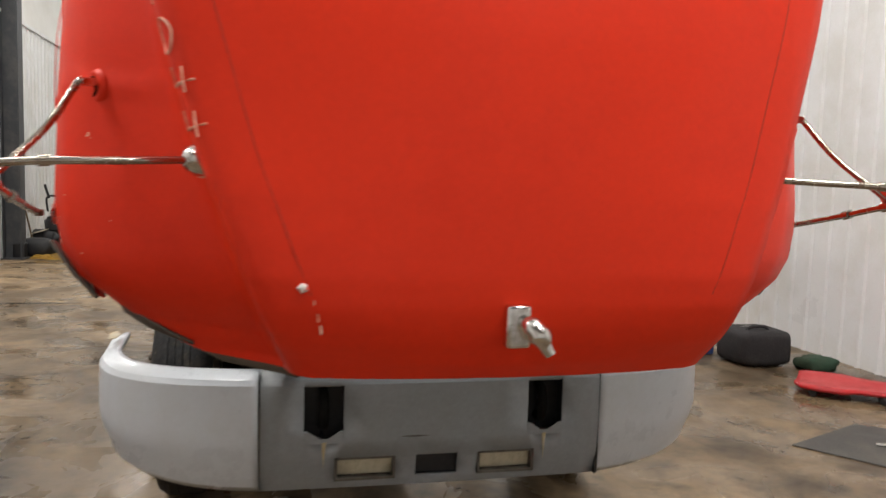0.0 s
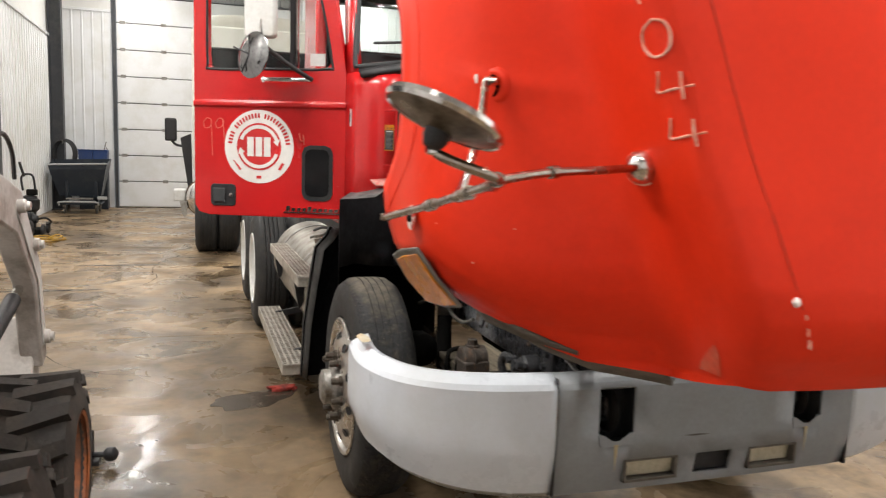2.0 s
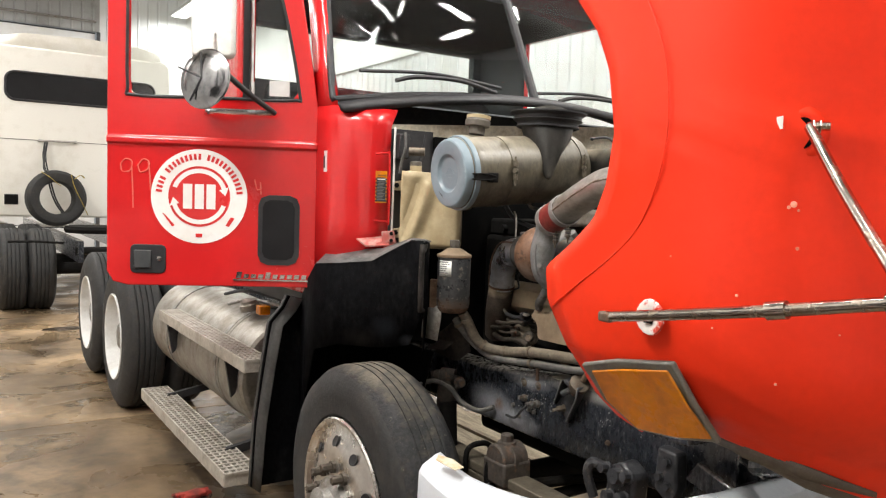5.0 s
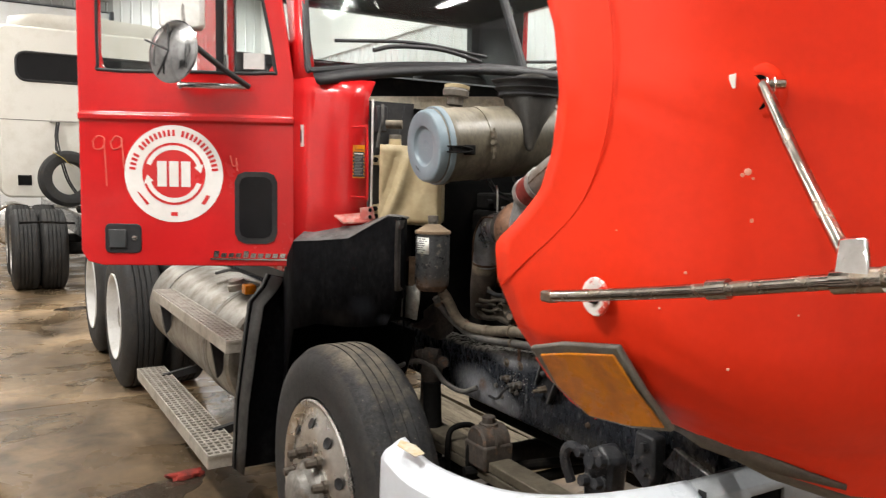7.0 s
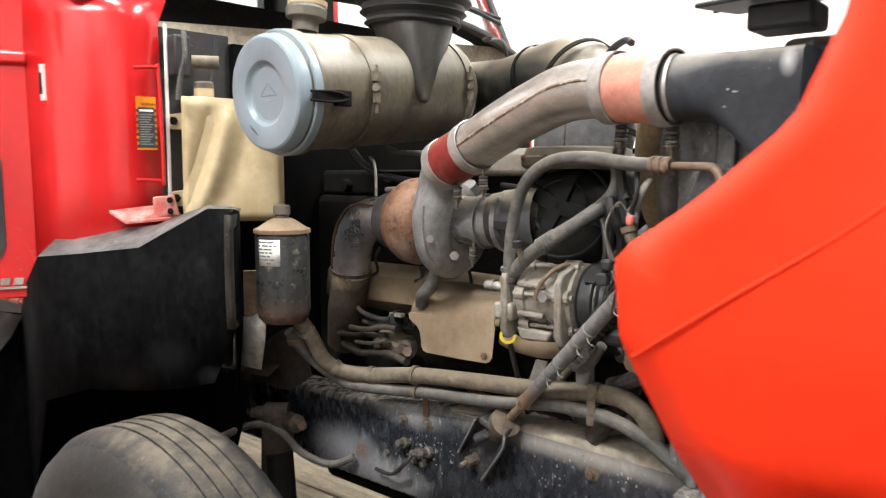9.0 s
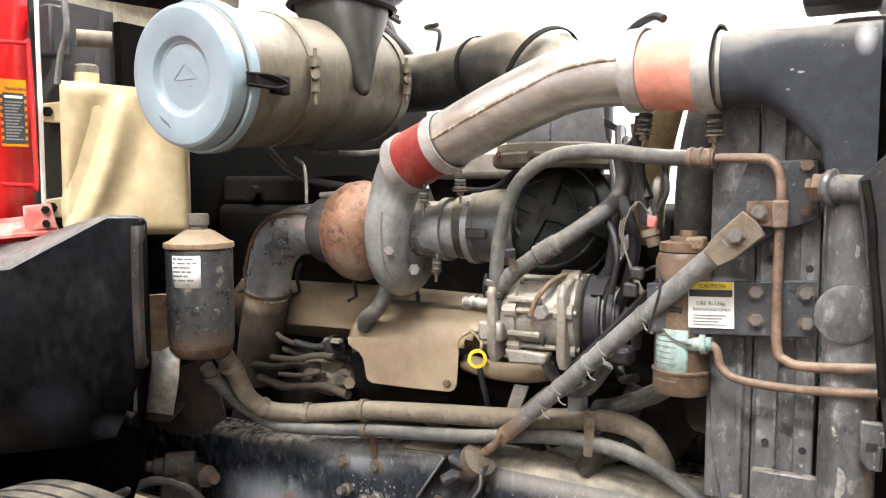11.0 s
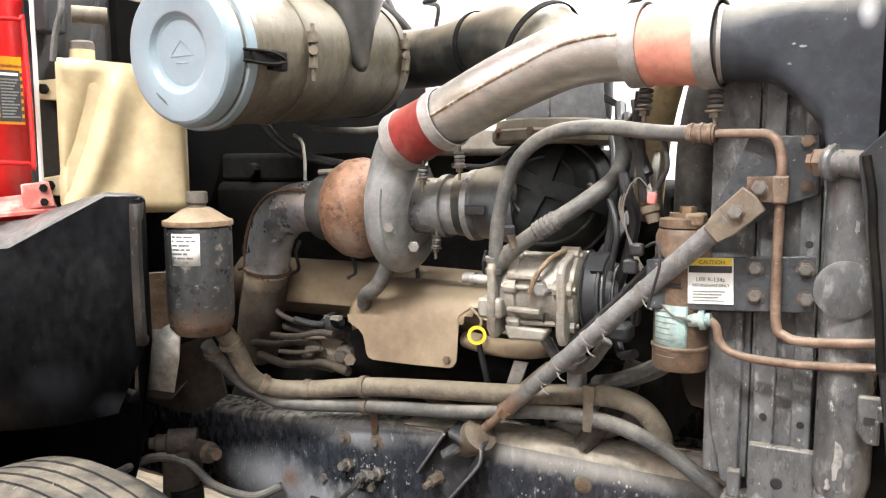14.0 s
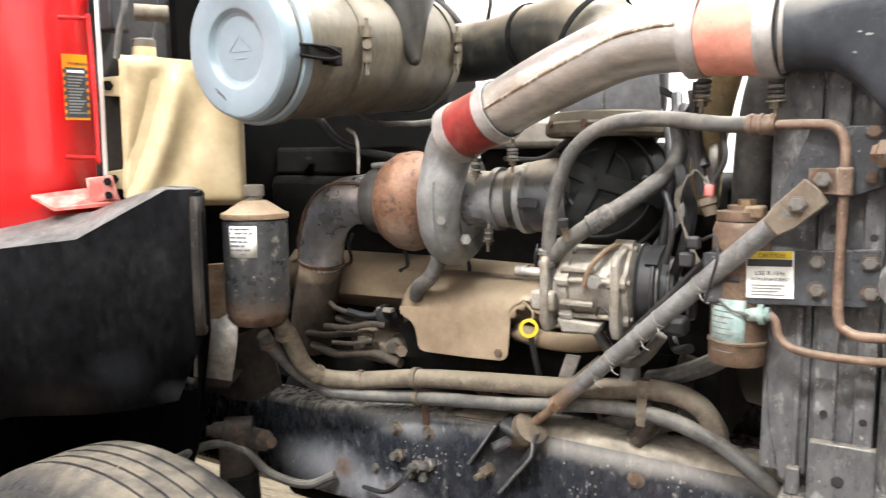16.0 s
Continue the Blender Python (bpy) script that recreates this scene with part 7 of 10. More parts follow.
part("cap_bracket", plate([(-0.66, 0.09, 1.775), (-0.52, 0.05, 1.785), (-0.52, 0.24, 1.778), (-0.66, 0.25, 1.768)], (0, 0, 0.008)), TANK_BLACK, rad, "black hood latch plate", bevel=0.003)
part("latch_block", box((-0.62, 0.10, 1.735), (-0.54, 0.19, 1.772)), BLACK, rad, bevel=0.006)
part("eye_bolt", tube([(-0.55, 0.26, 1.78), (-0.55, 0.262, 1.80), (-0.55, 0.262, 1.815)], 0.005, 8), BLACK, rad)
part("eye_ring", lathe((-0.555, 0.262, 1.825), (1, 0.3, 0), [(-0.004, 0.008), (-0.004, 0.015), (0.004, 0.015), (0.004, 0.008)], 16), BLACK, rad)
part("restraint_cable", tube([(-0.55, 0.262, 1.83), (-0.53, 0.20, 1.90), (-0.48, 0.05, 2.08), (-0.40, -0.2, 2.38)], 0.004, 6), RUST, rad)
part("bump_cone", lathe((-0.58, 0.16, 1.786), (0, 0, 1), [(0, 0.035), (0.02, 0.03), (0.035, 0.012), (0.036, 0)], 18), BLACK, rad)
part("hood_stay", tube([(-0.60, 0.13, 1.79), (-0.62, 0.08, 1.81), (-0.64, 0.03, 1.835)], 0.008, 8), RUST, rad)


def channel(y0, y1, z0, z1, x, deep, name="side_channel"):
    pts = [(x, y0), (x, y1), (x + deep, y1), (x + deep, y1 - 0.004), (x + 0.004, y1 - 0.004), (x + 0.004, y0 + 0.004), (x + deep, y0 + 0.004), (x + deep, y0)]
    return part(name, plate([(a, b, z0) for a, b in pts], (0, 0, z1 - z0)), SIDE_TANK, rad, "black painted steel side channel", bevel=0.002)


channel(0.238, 0.298, 1.06, 1.62, -0.583, 0.05)
channel(0.157, 0.236, 1.05, 1.62, -0.590, 0.05, "back_channel")
channel(0.2035, 0.2303, 1.05, 1.62, -0.603, 0.012)
channel(0.1575, 0.182, 1.06, 1.62, -0.606, 0.015)
part("lower_gusset", plate([(-0.590, 0.247, 1.045), (-0.590, 0.272, 1.052), (-0.590, 0.289, 1.135), (-0.590, 0.295, 1.238), (-0.590, 0.299, 1.30), (-0.590, 0.247, 1.30)], (0.006, 0, 0)), SIDE_TANK, rad, "scuffed black side plate", bevel=0.003)
part("plate_fold", plate([(-0.594, 0.249, 1.06), (-0.594, 0.256, 1.06), (-0.594, 0.258, 1.30), (-0.594, 0.249, 1.30)], (0.004, 0, 0)), SIDE_TANK, rad, bevel=0.001)
part("foot_stud", box((-0.603, 0.243, 1.035), (-0.588, 0.262, 1.075)), SIDE_TANK, rad, bevel=0.003)
part("foot_plate", box((-0.622, 0.15, 1.0), (-0.607, 0.232, 1.125)), SIDE_TANK, rad, bevel=0.003)
part("foot_hole", lathe((-0.6235, 0.195, 1.075), (-1, 0, 0), [(0, 0.008), (0.0012, 0.007), (0.0012, 0)], 12), BLACK, rad)
part("foot_mount", box((-0.64, 0.12, 0.985), (-0.40, 0.27, 1.035)), FRAME, rad, bevel=0.008)
for y, z in ((0.217, 1.16), (0.17, 1.155), (0.217, 1.41), (0.17, 1.40)):
    part("side_hole", lathe((-0.606, y, z), (-1, 0, 0), [(0, 0.005), (0.001, 0.0045), (0.001, 0)], 10), BLACK, rad)

# brackets on the side frame
mp_ = part("mount_plate", plate([(-0.634, 0.375, 1.372), (-0.634, 0.16, 1.389), (-0.634, 0.16, 1.314), (-0.634, 0.372, 1.302)], (0.008, 0, 0)), PLATE_BLACK, truck, "black steel mounting plate with bolts", bevel=0.002)
for y, z in ((0.231, 1.369), (0.23, 1.332), (0.171, 1.371), (0.169, 1.332)):
    part("bolt", bolt((-0.635, y, z), (-1, 0, 0), 0.0068, 0.008), BOLT, mp_)
    part("washer", lathe((-0.6345, y, z), (-1, 0, 0), [(0, 0.0118), (0.0015, 0.0115), (0.0016, 0.008)], 18), GEAR, mp_)
part("slot_hole", tube([(-0.6365, 0.345, 1.338), (-0.6365, 0.325, 1.338)], 0.004, 8), BLACK, mp_)
up = part("gusset_plate", plate([(-0.622, 0.295, 1.425), (-0.622, 0.247, 1.541), (-0.622, 0.163, 1.543), (-0.622, 0.16, 1.466), (-0.622, 0.205, 1.449), (-0.622, 0.24, 1.425)], (0.008, 0, 0)), PLATE_BLACK, truck, "black gusset plate with rusty bolts", bevel=0.002)
for y, z in ((0.176, 1.534), (0.175, 1.477)):
    part("bolt", bolt((-0.623, y, z), (-1, 0, 0), 0.0066, 0.007), RUST_BOLT, up)
rb = part("pipe_clip", plate([(-0.648, 0.245, 1.489), (-0.648, 0.197, 1.490), (-0.648, 0.197, 1.456), (-0.648, 0.245, 1.457)], (0.004, 0, 0)), RUSTY_STEEL, truck, "rusty pipe clip", bevel=0.001)
part("clip_sleeve", box((-0.660, 0.194, 1.455), (-0.644, 0.214, 1.491)), RUSTY_STEEL, rb, bevel=0.003)
part("bolt", bolt((-0.649, 0.229, 1.475), (-1, 0, 0), 0.008, 0.009), BOLT, rb)
part("washer", lathe((-0.6485, 0.229, 1.475), (-1, 0, 0), [(0, 0.0145), (0.002, 0.0145), (0.002, 0)], 20), DRIED_RUST, rb)

# caution label
lab = part("caution_label", plate([(-0.6365, 0.318, 1.378), (-0.6365, 0.259, 1.381), (-0.6365, 0.257, 1.318), (-0.6365, 0.316, 1.315)], (0.0012, 0, 0)), LABEL, truck, "white refrigerant label with a yellow band")
part("yellow_band", plate([(-0.6375, 0.3165, 1.3775), (-0.6375, 0.2605, 1.3803), (-0.6375, 0.2603, 1.371), (-0.6375, 0.3163, 1.3685)], (0.0008, 0, 0)), YELLOW, lab)
part("black_band", plate([(-0.6375, 0.3163, 1.3675), (-0.6375, 0.2603, 1.370), (-0.6375, 0.2603, 1.3605), (-0.6375, 0.316, 1.358)], (0.0008, 0, 0)), INK, lab)


def writing(name, text, o, along, up_, size, mat, parent):
    """Raised letters with Blender's own font: o is the left end of the line, along its way, up_ its upright."""
    cu = bpy.data.curves.new(name, "FONT")
    cu.body, cu.size, cu.extrude = text, size, 0.0003
    tmp = bpy.data.objects.new(name, cu)
    scene.collection.objects.link(tmp)
    me = bpy.data.meshes.new_from_object(tmp.evaluated_get(bpy.context.evaluated_depsgraph_get()))
    bpy.data.objects.remove(tmp)
    a, b = Vector(along).normalized(), Vector(up_).normalized()
    c = a.cross(b)
    m = Matrix(((a.x, b.x, c.x, o[0]), (a.y, b.y, c.y, o[1]), (a.z, b.z, c.z, o[2]), (0, 0, 0, 1)))
    bm = bmesh.new()
    bm.from_mesh(me)
    bpy.data.meshes.remove(me)
    bmesh.ops.transform(bm, matrix=m, verts=bm.verts)
    return part(name, bm, mat, parent, smooth=0)


writing("lettering", "CAUTION", (-0.6380, 0.303, 1.3706), (0, -1, 0.045), (0, 0, 1), 0.0075, INK, lab)
writing("lettering", "USE R-134a", (-0.6380, 0.306, 1.3468), (0, -1, 0.045), (0, 0, 1), 0.0078, INK, lab)
writing("lettering", "REFRIGERANT ONLY", (-0.6380, 0.3105, 1.3395), (0, -1, 0.045), (0, 0, 1), 0.0052, INK, lab)
for k in range(4):
    z = 1.3335 - k * 0.0042
    part("text_bar", plate([(-0.6376, 0.310, z), (-0.6376, 0.268 + 0.004 * (k % 3), z + 0.0018), (-0.6376, 0.268 + 0.004 * (k % 3), z + 0.0003), (-0.6376, 0.310, z - 0.0015)], (0.0006, 0, 0)), GREY_LABEL, lab)

# diagonal strut
S0, S1 = Vector((-0.448, 0.722, 1.0)), Vector((-0.694, 0.245, 1.4525))
sd = (S1 - S0).normalized()
strut = part("radiator_strut", rod(S0 + sd * 0.11, S1 - sd * 0.02, 0.0138, 20), STRUT, truck, "grey steel radiator strut with cable ties")
part("rusty_rod", rod(S0 - sd * 0.01, S0 + sd * 0.12, 0.009, 12), ROD, strut)
part("jam_nut", lathe(S0 + sd * 0.095, sd, [(0, 0.016), (0.02, 0.016), (0.02, 0)], 6), ROD, strut)
part("strut_lug", plate([(-0.698, 0.2475 + a * -0.725 + b * 0.688, 1.447 + a * 0.688 + b * 0.725) for a, b in ((-0.046, -0.013), (-0.024, -0.019), (0.024, -0.020), (0.027, 0.0), (0.024, 0.020), (-0.024, 0.019), (-0.046, 0.013))], (0.006, 0, 0)), CLAMP, strut, "rusty steel strut lug", bevel=0.002)
part("bolt", bolt((-0.699, 0.250, 1.447), (-1, 0, 0), 0.0078, 0.009), BOLT, strut)
part("spacer", rod((-0.693, 0.248, 1.45), (-0.618, 0.25, 1.45), 0.011, 14), RUSTY_STEEL, strut)
for f, r in ((0.33, 0.0152), (0.40, 0.0152), (0.52, 0.0152), (0.58, 0.0152), (0.72, 0.0152)):
    c = S0 + (S1 - S0) * f
    part("cable_tie", lathe(c, sd, [(-0.003, 0.0135), (-0.003, r), (0.003, r), (0.003, 0.0135)], 18), CHALK_GREY, strut)
    part("tie_tail", tube([c + Vector((-0.009, 0, -0.011)), c + Vector((-0.014, -0.006, -0.019)), c + Vector((-0.011, -0.014, -0.024))], 0.0013, 6), CHALK_GREY, strut)
part("harness", tube([S0 + sd * 0.30 + Vector((0.008, 0, 0.015)), S0 + sd * 0.42 + Vector((0.012, 0, 0.021)), S0 + sd * 0.55 + Vector((0.012, 0.004, 0.026))], 0.007, 8), BLACK, strut)
foot = part("strut_mount", plate([(-0.434, 0.785, 0.99), (-0.434, 0.853, 0.896), (-0.434, 0.79, 0.850), (-0.434, 0.705, 0.995)], (-0.005, 0, 0)), MOUNT, truck, "black folded steel strut bracket on the rail")
part("bracket_flange", plate([(-0.434, 0.787, 0.992), (-0.434, 0.856, 0.896), (-0.448, 0.853, 0.898), (-0.490, 0.772, 1.004)], (0, 0.004, 0.003)), MOUNT, foot)
part("bracket_flange", plate([(-0.434, 0.705, 0.995), (-0.434, 0.792, 0.850), (-0.448, 0.789, 0.852), (-0.490, 0.702, 0.957), (-0.490, 0.698, 0.985)], (0, -0.004, -0.003)), MOUNT, foot)
part("flange_edge", tube([(-0.449, 0.789, 0.852), (-0.470, 0.744, 0.905), (-0.490, 0.702, 0.957), (-0.491, 0.698, 0.985)], 0.0028, 6, 2), STRUT, foot)
part("flange_edge", tube([(-0.449, 0.856, 0.898), (-0.470, 0.815, 0.95), (-0.491, 0.774, 1.004)], 0.0026, 6, 2), STRUT, foot)
part("mount_saddle", plate([(-0.435, 0.775, 1.003), (-0.485, 0.77, 0.995), (-0.492, 0.73, 0.985), (-0.487, 0.695, 0.978), (-0.435, 0.69, 0.992)], (0, 0, 0.014)), MOUNT, foot, bevel=0.005)
part("mount_bushing", lathe(S0 + Vector((-0.012, 0, -0.004)), sd, [(-0.045, 0.022), (-0.012, 0.03), (0.0, 0.034), (0.018, 0.033), (0.022, 0.012), (0.022, 0)], 22), CLAMP, foot)
part("bushing_stem", rod((-0.478, 0.782, 0.955), (-0.466, 0.752, 0.975), 0.011, 10), MOUNT, foot)
part("bolt", bolt((-0.438, 0.812, 0.893), (-1, 0.25, -0.1), 0.011, 0.028), CLAMP, foot)
part("stud", rod((-0.46, 0.817, 0.891), (-0.482, 0.822, 0.887), 0.006, 8), CLAMP, foot)

# receiver drier
dr = part("receiver_drier", lathe((-0.60, 0.331, 1.215), (0, 0, 1), [(0, 0), (0, 0.036), (0.008, 0.039), (0.03, 0.039), (0.031, 0.041), (0.034, 0.041), (0.036, 0.038), (0.09, 0.038), (0.19, 0.038), (0.20, 0.034), (0.202, 0)], 32), DRIER, truck, "rust-brown receiver drier with a teal label", smooth=30)
part("teal_label", grid([[(-0.60 + 0.0386 * math.cos(a), 0.331 + 0.0386 * math.sin(a), z) for a in [2.15 + 0.1 * k for k in range(15)]] for z in (1.228, 1.31)]), TEAL, dr, "worn teal paper label", solid=0.0006)
for k in range(9):
    z = 1.236 + 0.0080 * k
    part("text_bar", grid([[(-0.60 + 0.0394 * math.cos(a), 0.331 + 0.0394 * math.sin(a), z + dz) for a in [2.25 + 0.1 * i for i in range(10 - k % 3)]] for dz in (0, 0.0014)]), GREY_LABEL, dr)
part("drier_head", lathe((-0.60, 0.331, 1.417), (0, 0, 1), [(0, 0.034), (0.012, 0.034), (0.014, 0.02), (0.02, 0.02), (0.02, 0)], 20), DRIER, dr)
part("head_nut", lathe((-0.605, 0.325, 1.43), (0, 0, 1), [(0, 0.012), (0.016, 0.012), (0.016, 0)], 6), BRASS, dr)
part("head_block", box((-0.63, 0.30, 1.42), (-0.59, 0.325, 1.438)), RUSTY_TAN, dr, bevel=0.004)
part("pressure_switch", lathe((-0.575, 0.378, 1.42), (0.0, 0.3, 1), [(0, 0.010), (0.014, 0.011), (0.016, 0.014), (0.026, 0.014), (0.027, 0)], 14), CLAMP, dr)
part("red_plug", box((-0.582, 0.375, 1.446), (-0.568, 0.389, 1.464)), PINK_PLUG, dr, "faded red plug", bevel=0.004)
for dx in (0, 0.009, 0.018):
    part("switch_wire", tube([(-0.575 + dx, 0.386, 1.468), (-0.578 + dx, 0.405 + dx * 0.5, 1.484 - dx * 0.4), (-0.585 + dx, 0.422 + dx * 0.6, 1.44), (-0.60 + dx, 0.40, 1.37), (-0.62 + dx, 0.37, 1.33), (-0.64 + dx, 0.34, 1.30), (-0.645, 0.31, 1.292)], 0.0014, 6), TAUPE, dr)
part("wire_block", box((-0.655, 0.376, 1.378), (-0.638, 0.394, 1.396)), BLACK, dr, "black plastic connector", bevel=0.004)
part("wire_block", box((-0.648, 0.385, 1.352), (-0.632, 0.405, 1.372)), BLACK, dr, bevel=0.003)
part("wire_loop", tube([(-0.65, 0.372, 1.392), (-0.672, 0.352, 1.40), (-0.685, 0.345, 1.375), (-0.68, 0.352, 1.345), (-0.672, 0.362, 1.31)], 0.0022, 6), BLACK, dr)
part("side_fitting", rod((-0.63, 0.315, 1.290), (-0.632, 0.285, 1.294), 0.0095, 12), TEAL, dr, "green corroded fitting")
part("fitting_collar", rod((-0.631, 0.30, 1.292), (-0.6315, 0.292, 1.293), 0.014, 12), TEAL, dr)

# refrigerant and coolant lines
part("copper_pipe", tube([(-0.632, 0.287, 1.294), (-0.634, 0.278, 1.285), (-0.635, 0.271, 1.263), (-0.64, 0.245, 1.25), (-0.65, 0.173, 1.249), (-0.68, 0.076, 1.263), (-0.69, -0.02, 1.27)], 0.0058, 14), COPPER, truck, "brown copper refrigerant pipe")
hp = part("refrigerant_hose", tube([(-0.548, 0.645, 1.262), (-0.555, 0.643, 1.30), (-0.56, 0.64, 1.341), (-0.565, 0.63, 1.426), (-0.575, 0.597, 1.508), (-0.585, 0.537, 1.551), (-0.60, 0.453, 1.559), (-0.612, 0.368, 1.549), (-0.622, 0.315, 1.546)], 0.0115, 16), RUBBER_GREY, truck, "grey refrigerant hose, arched")
part("hose_ferrule", rod((-0.622, 0.325, 1.5465), (-0.628, 0.288, 1.5455), 0.0135, 14), RUSTY_STEEL, hp, "rusty crimped ferrule")
for f in (0.15, 0.5, 0.85):
    part("crimp_ring", lathe(Vector((-0.622, 0.325, 1.5465)).lerp(Vector((-0.628, 0.288, 1.5455)), f), (-0.16, -0.98, -0.03), [(-0.003, 0.013), (-0.002, 0.0148), (0.002, 0.0148), (0.003, 0.013)], 16), RUSTY_STEEL, hp)
part("copper_pipe", tube([(-0.627, 0.292, 1.5455), (-0.636, 0.24, 1.5445), (-0.642, 0.218, 1.541), (-0.645, 0.206, 1.52), (-0.648, 0.204, 1.475), (-0.648, 0.205, 1.391), (-0.648, 0.203, 1.303), (-0.65, 0.192, 1.285), (-0.657, 0.165, 1.281), (-0.68, 0.084, 1.292), (-0.69, -0.02, 1.30)], 0.0064, 14), COPPER, truck, "brown copper refrigerant pipe")
h2 = part("suction_hose", tube([(-0.552, 0.64, 1.335), (-0.562, 0.60, 1.372), (-0.57, 0.55, 1.406), (-0.55, 0.49, 1.448), (-0.52, 0.452, 1.485), (-0.50, 0.445, 1.52), (-0.50, 0.45, 1.56)], 0.0135, 16), RUBBER_GREY, truck, "grey suction hose")
fer = [(0, 0.0125)]
for k in range(5):
    fer += [(0.003 + 0.008 * k, 0.0162), (0.008 + 0.008 * k, 0.0162), (0.0085 + 0.008 * k, 0.0148), (0.0105 + 0.008 * k, 0.0148)]
part("ferrule", lathe((-0.572, 0.565, 1.396), (0.005, -0.035, 0.023), fer + [(0.046, 0.0125)], 16), RUBBER_GREY, h2, "crimped hose ferrule", smooth=20)
part("service_valve", rod((-0.575, 0.60, 1.372), (-0.585, 0.603, 1.398), 0.006, 10), CLAMP, h2)
part("valve_cap", lathe((-0.585, 0.603, 1.395), (-0.2, 0, 1), [(0, 0.009), (0.012, 0.009), (0.014, 0)], 10), BLACK, h2)

# compressor
cy = Vector((-0.50, 0.66, 1.292))
cd = Vector((0.06, -1, 0.01)).normalized()
cmp_ = part("ac_compressor", lathe(cy, cd, [(0, 0), (0, 0.045), (0.01, 0.056), (0.035, 0.06), (0.036, 0.066), (0.05, 0.066), (0.052, 0.060), (0.115, 0.060), (0.117, 0.069), (0.15, 0.069), (0.155, 0.058), (0.16, 0)], 36), CAST_ALU, truck, "cast aluminium refrigerant compressor", smooth=25)
d2, u2, w2 = frame_of(cd)
for k in range(6):
    a = k * math.pi / 3 + 0.2
    r = u2 * math.cos(a) + w2 * math.sin(a)
    part("through_bolt", rod(cy + r * 0.066 + cd * 0.03, cy + r * 0.066 + cd * 0.155, 0.0045, 8), CAST_ALU, cmp_)
    part("bolt_boss", rod(cy + r * 0.064 + cd * 0.035, cy + r * 0.064 + cd * 0.055, 0.012, 10), CAST_ALU, cmp_)
    part("bolt_boss", rod(cy + r * 0.068 + cd * 0.12, cy + r * 0.068 + cd * 0.15, 0.013, 10), CAST_ALU, cmp_)
for y in (0.648, 0.528):
    part("mount_ear", plate([(-0.565, y, 1.352), (-0.50, y, 1.368), (-0.50, y, 1.225), (-0.565, y, 1.215), (-0.578, y, 1.235), (-0.578, y, 1.335)], (0, -0.014, 0)), CAST_ALU, cmp_, bevel=0.004)
for a in (2.5, 3.0, 3.6, 4.1):
    q = cy + cd * 0.156 + u2 * 0.058 * math.cos(a) + w2 * 0.058 * math.sin(a)
    part("head_screw", bolt(q - cd * 0.004, -cd, 0.007, 0.012), STEEL, cmp_)
part("cast_rib", box((-0.565, 0.56, 1.318), (-0.553, 0.618, 1.328)), CAST_ALU, cmp_, bevel=0.003)
part("cast_rib", box((-0.565, 0.56, 1.262), (-0.552, 0.618, 1.272)), CAST_ALU, cmp_, bevel=0.003)
part("body_bolt", bolt((-0.562, 0.558, 1.305), (-1, -0.2, 0), 0.010, 0.010), STEEL, cmp_)
part("foot_bracket", plate([(-0.55, 0.63, 1.238), (-0.55, 0.55, 1.235), (-0.55, 0.56, 1.215), (-0.55, 0.62, 1.212)], (0.03, 0, 0)), CAST_ALU, cmp_, bevel=0.005)
clutch = part("clutch_pulley", lathe(cy + cd * 0.16, cd, [(0, 0.045), (0, 0.068), (0.003, 0.071), (0.005, 0.067), (0.024, 0.067), (0.026, 0.071), (0.030, 0.070), (0.033, 0.058), (0.036, 0.056), (0.038, 0.052), (0.046, 0.050), (0.048, 0.036), (0.054, 0.034), (0.056, 0.018), (0.064, 0.016), (0.064, 0)], 44), BLACK, cmp_, "black clutch pulley", smooth=25)
for r in (0.060, 0.044):
    part("pulley_ring", lathe(cy + cd * (0.192 if r > 0.05 else 0.206), cd, [(0, r - 0.003), (0.003, r - 0.002), (0.003, r + 0.002), (0, r + 0.003)], 40), RUBBER_GREY, clutch)
part("clutch_wire", tube([cy + cd * 0.10 + Vector((-0.05, 0, -0.045)), cy + cd * 0.115 + Vector((-0.078, 0, -0.025)), cy + cd * 0.135 + Vector((-0.082, 0, -0.04)), cy + cd * 0.14 + Vector((-0.07, 0, -0.075))], 0.002, 6), BLACK, cmp_)
part("coil_strap", tube([cy + cd * 0.085 + Vector((-0.072, 0, 0.005)), cy + cd * 0.095 + Vector((-0.070, 0, 0.035)), cy + cd * 0.115 + Vector((-0.055, 0, 0.062)), cy + cd * 0.13 + Vector((-0.03, 0, 0.072))], 0.0045, 8), RUSTY_TAN, cmp_, "tan coil lead strap")
part("hose_block", box((-0.572, 0.625, 1.25), (-0.53, 0.668, 1.285)), CAST_ALU, cmp_, bevel=0.006)
part("fitting_stub", rod((-0.545, 0.655, 1.311), (-0.545, 0.685, 1.311), 0.0085, 12), STEEL_LIGHT, cmp_)
part("fitting_cap", lathe((-0.545, 0.682, 1.311), (0, 1, 0), [(0, 0.0115), (0.008, 0.0115), (0.010, 0.010), (0.022, 0.0095), (0.022, 0)], 12), STEEL, cmp_)
part("crimp_collar", lathe((-0.557, 0.6425, 1.322), (-0.03, -0.02, 1), [(0, 0.012), (0.003, 0.0155), (0.010, 0.0155), (0.013, 0.013), (0.020, 0.013), (0.023, 0.0155), (0.030, 0.0155), (0.033, 0.012)], 16), RUBBER_GREY, cmp_)
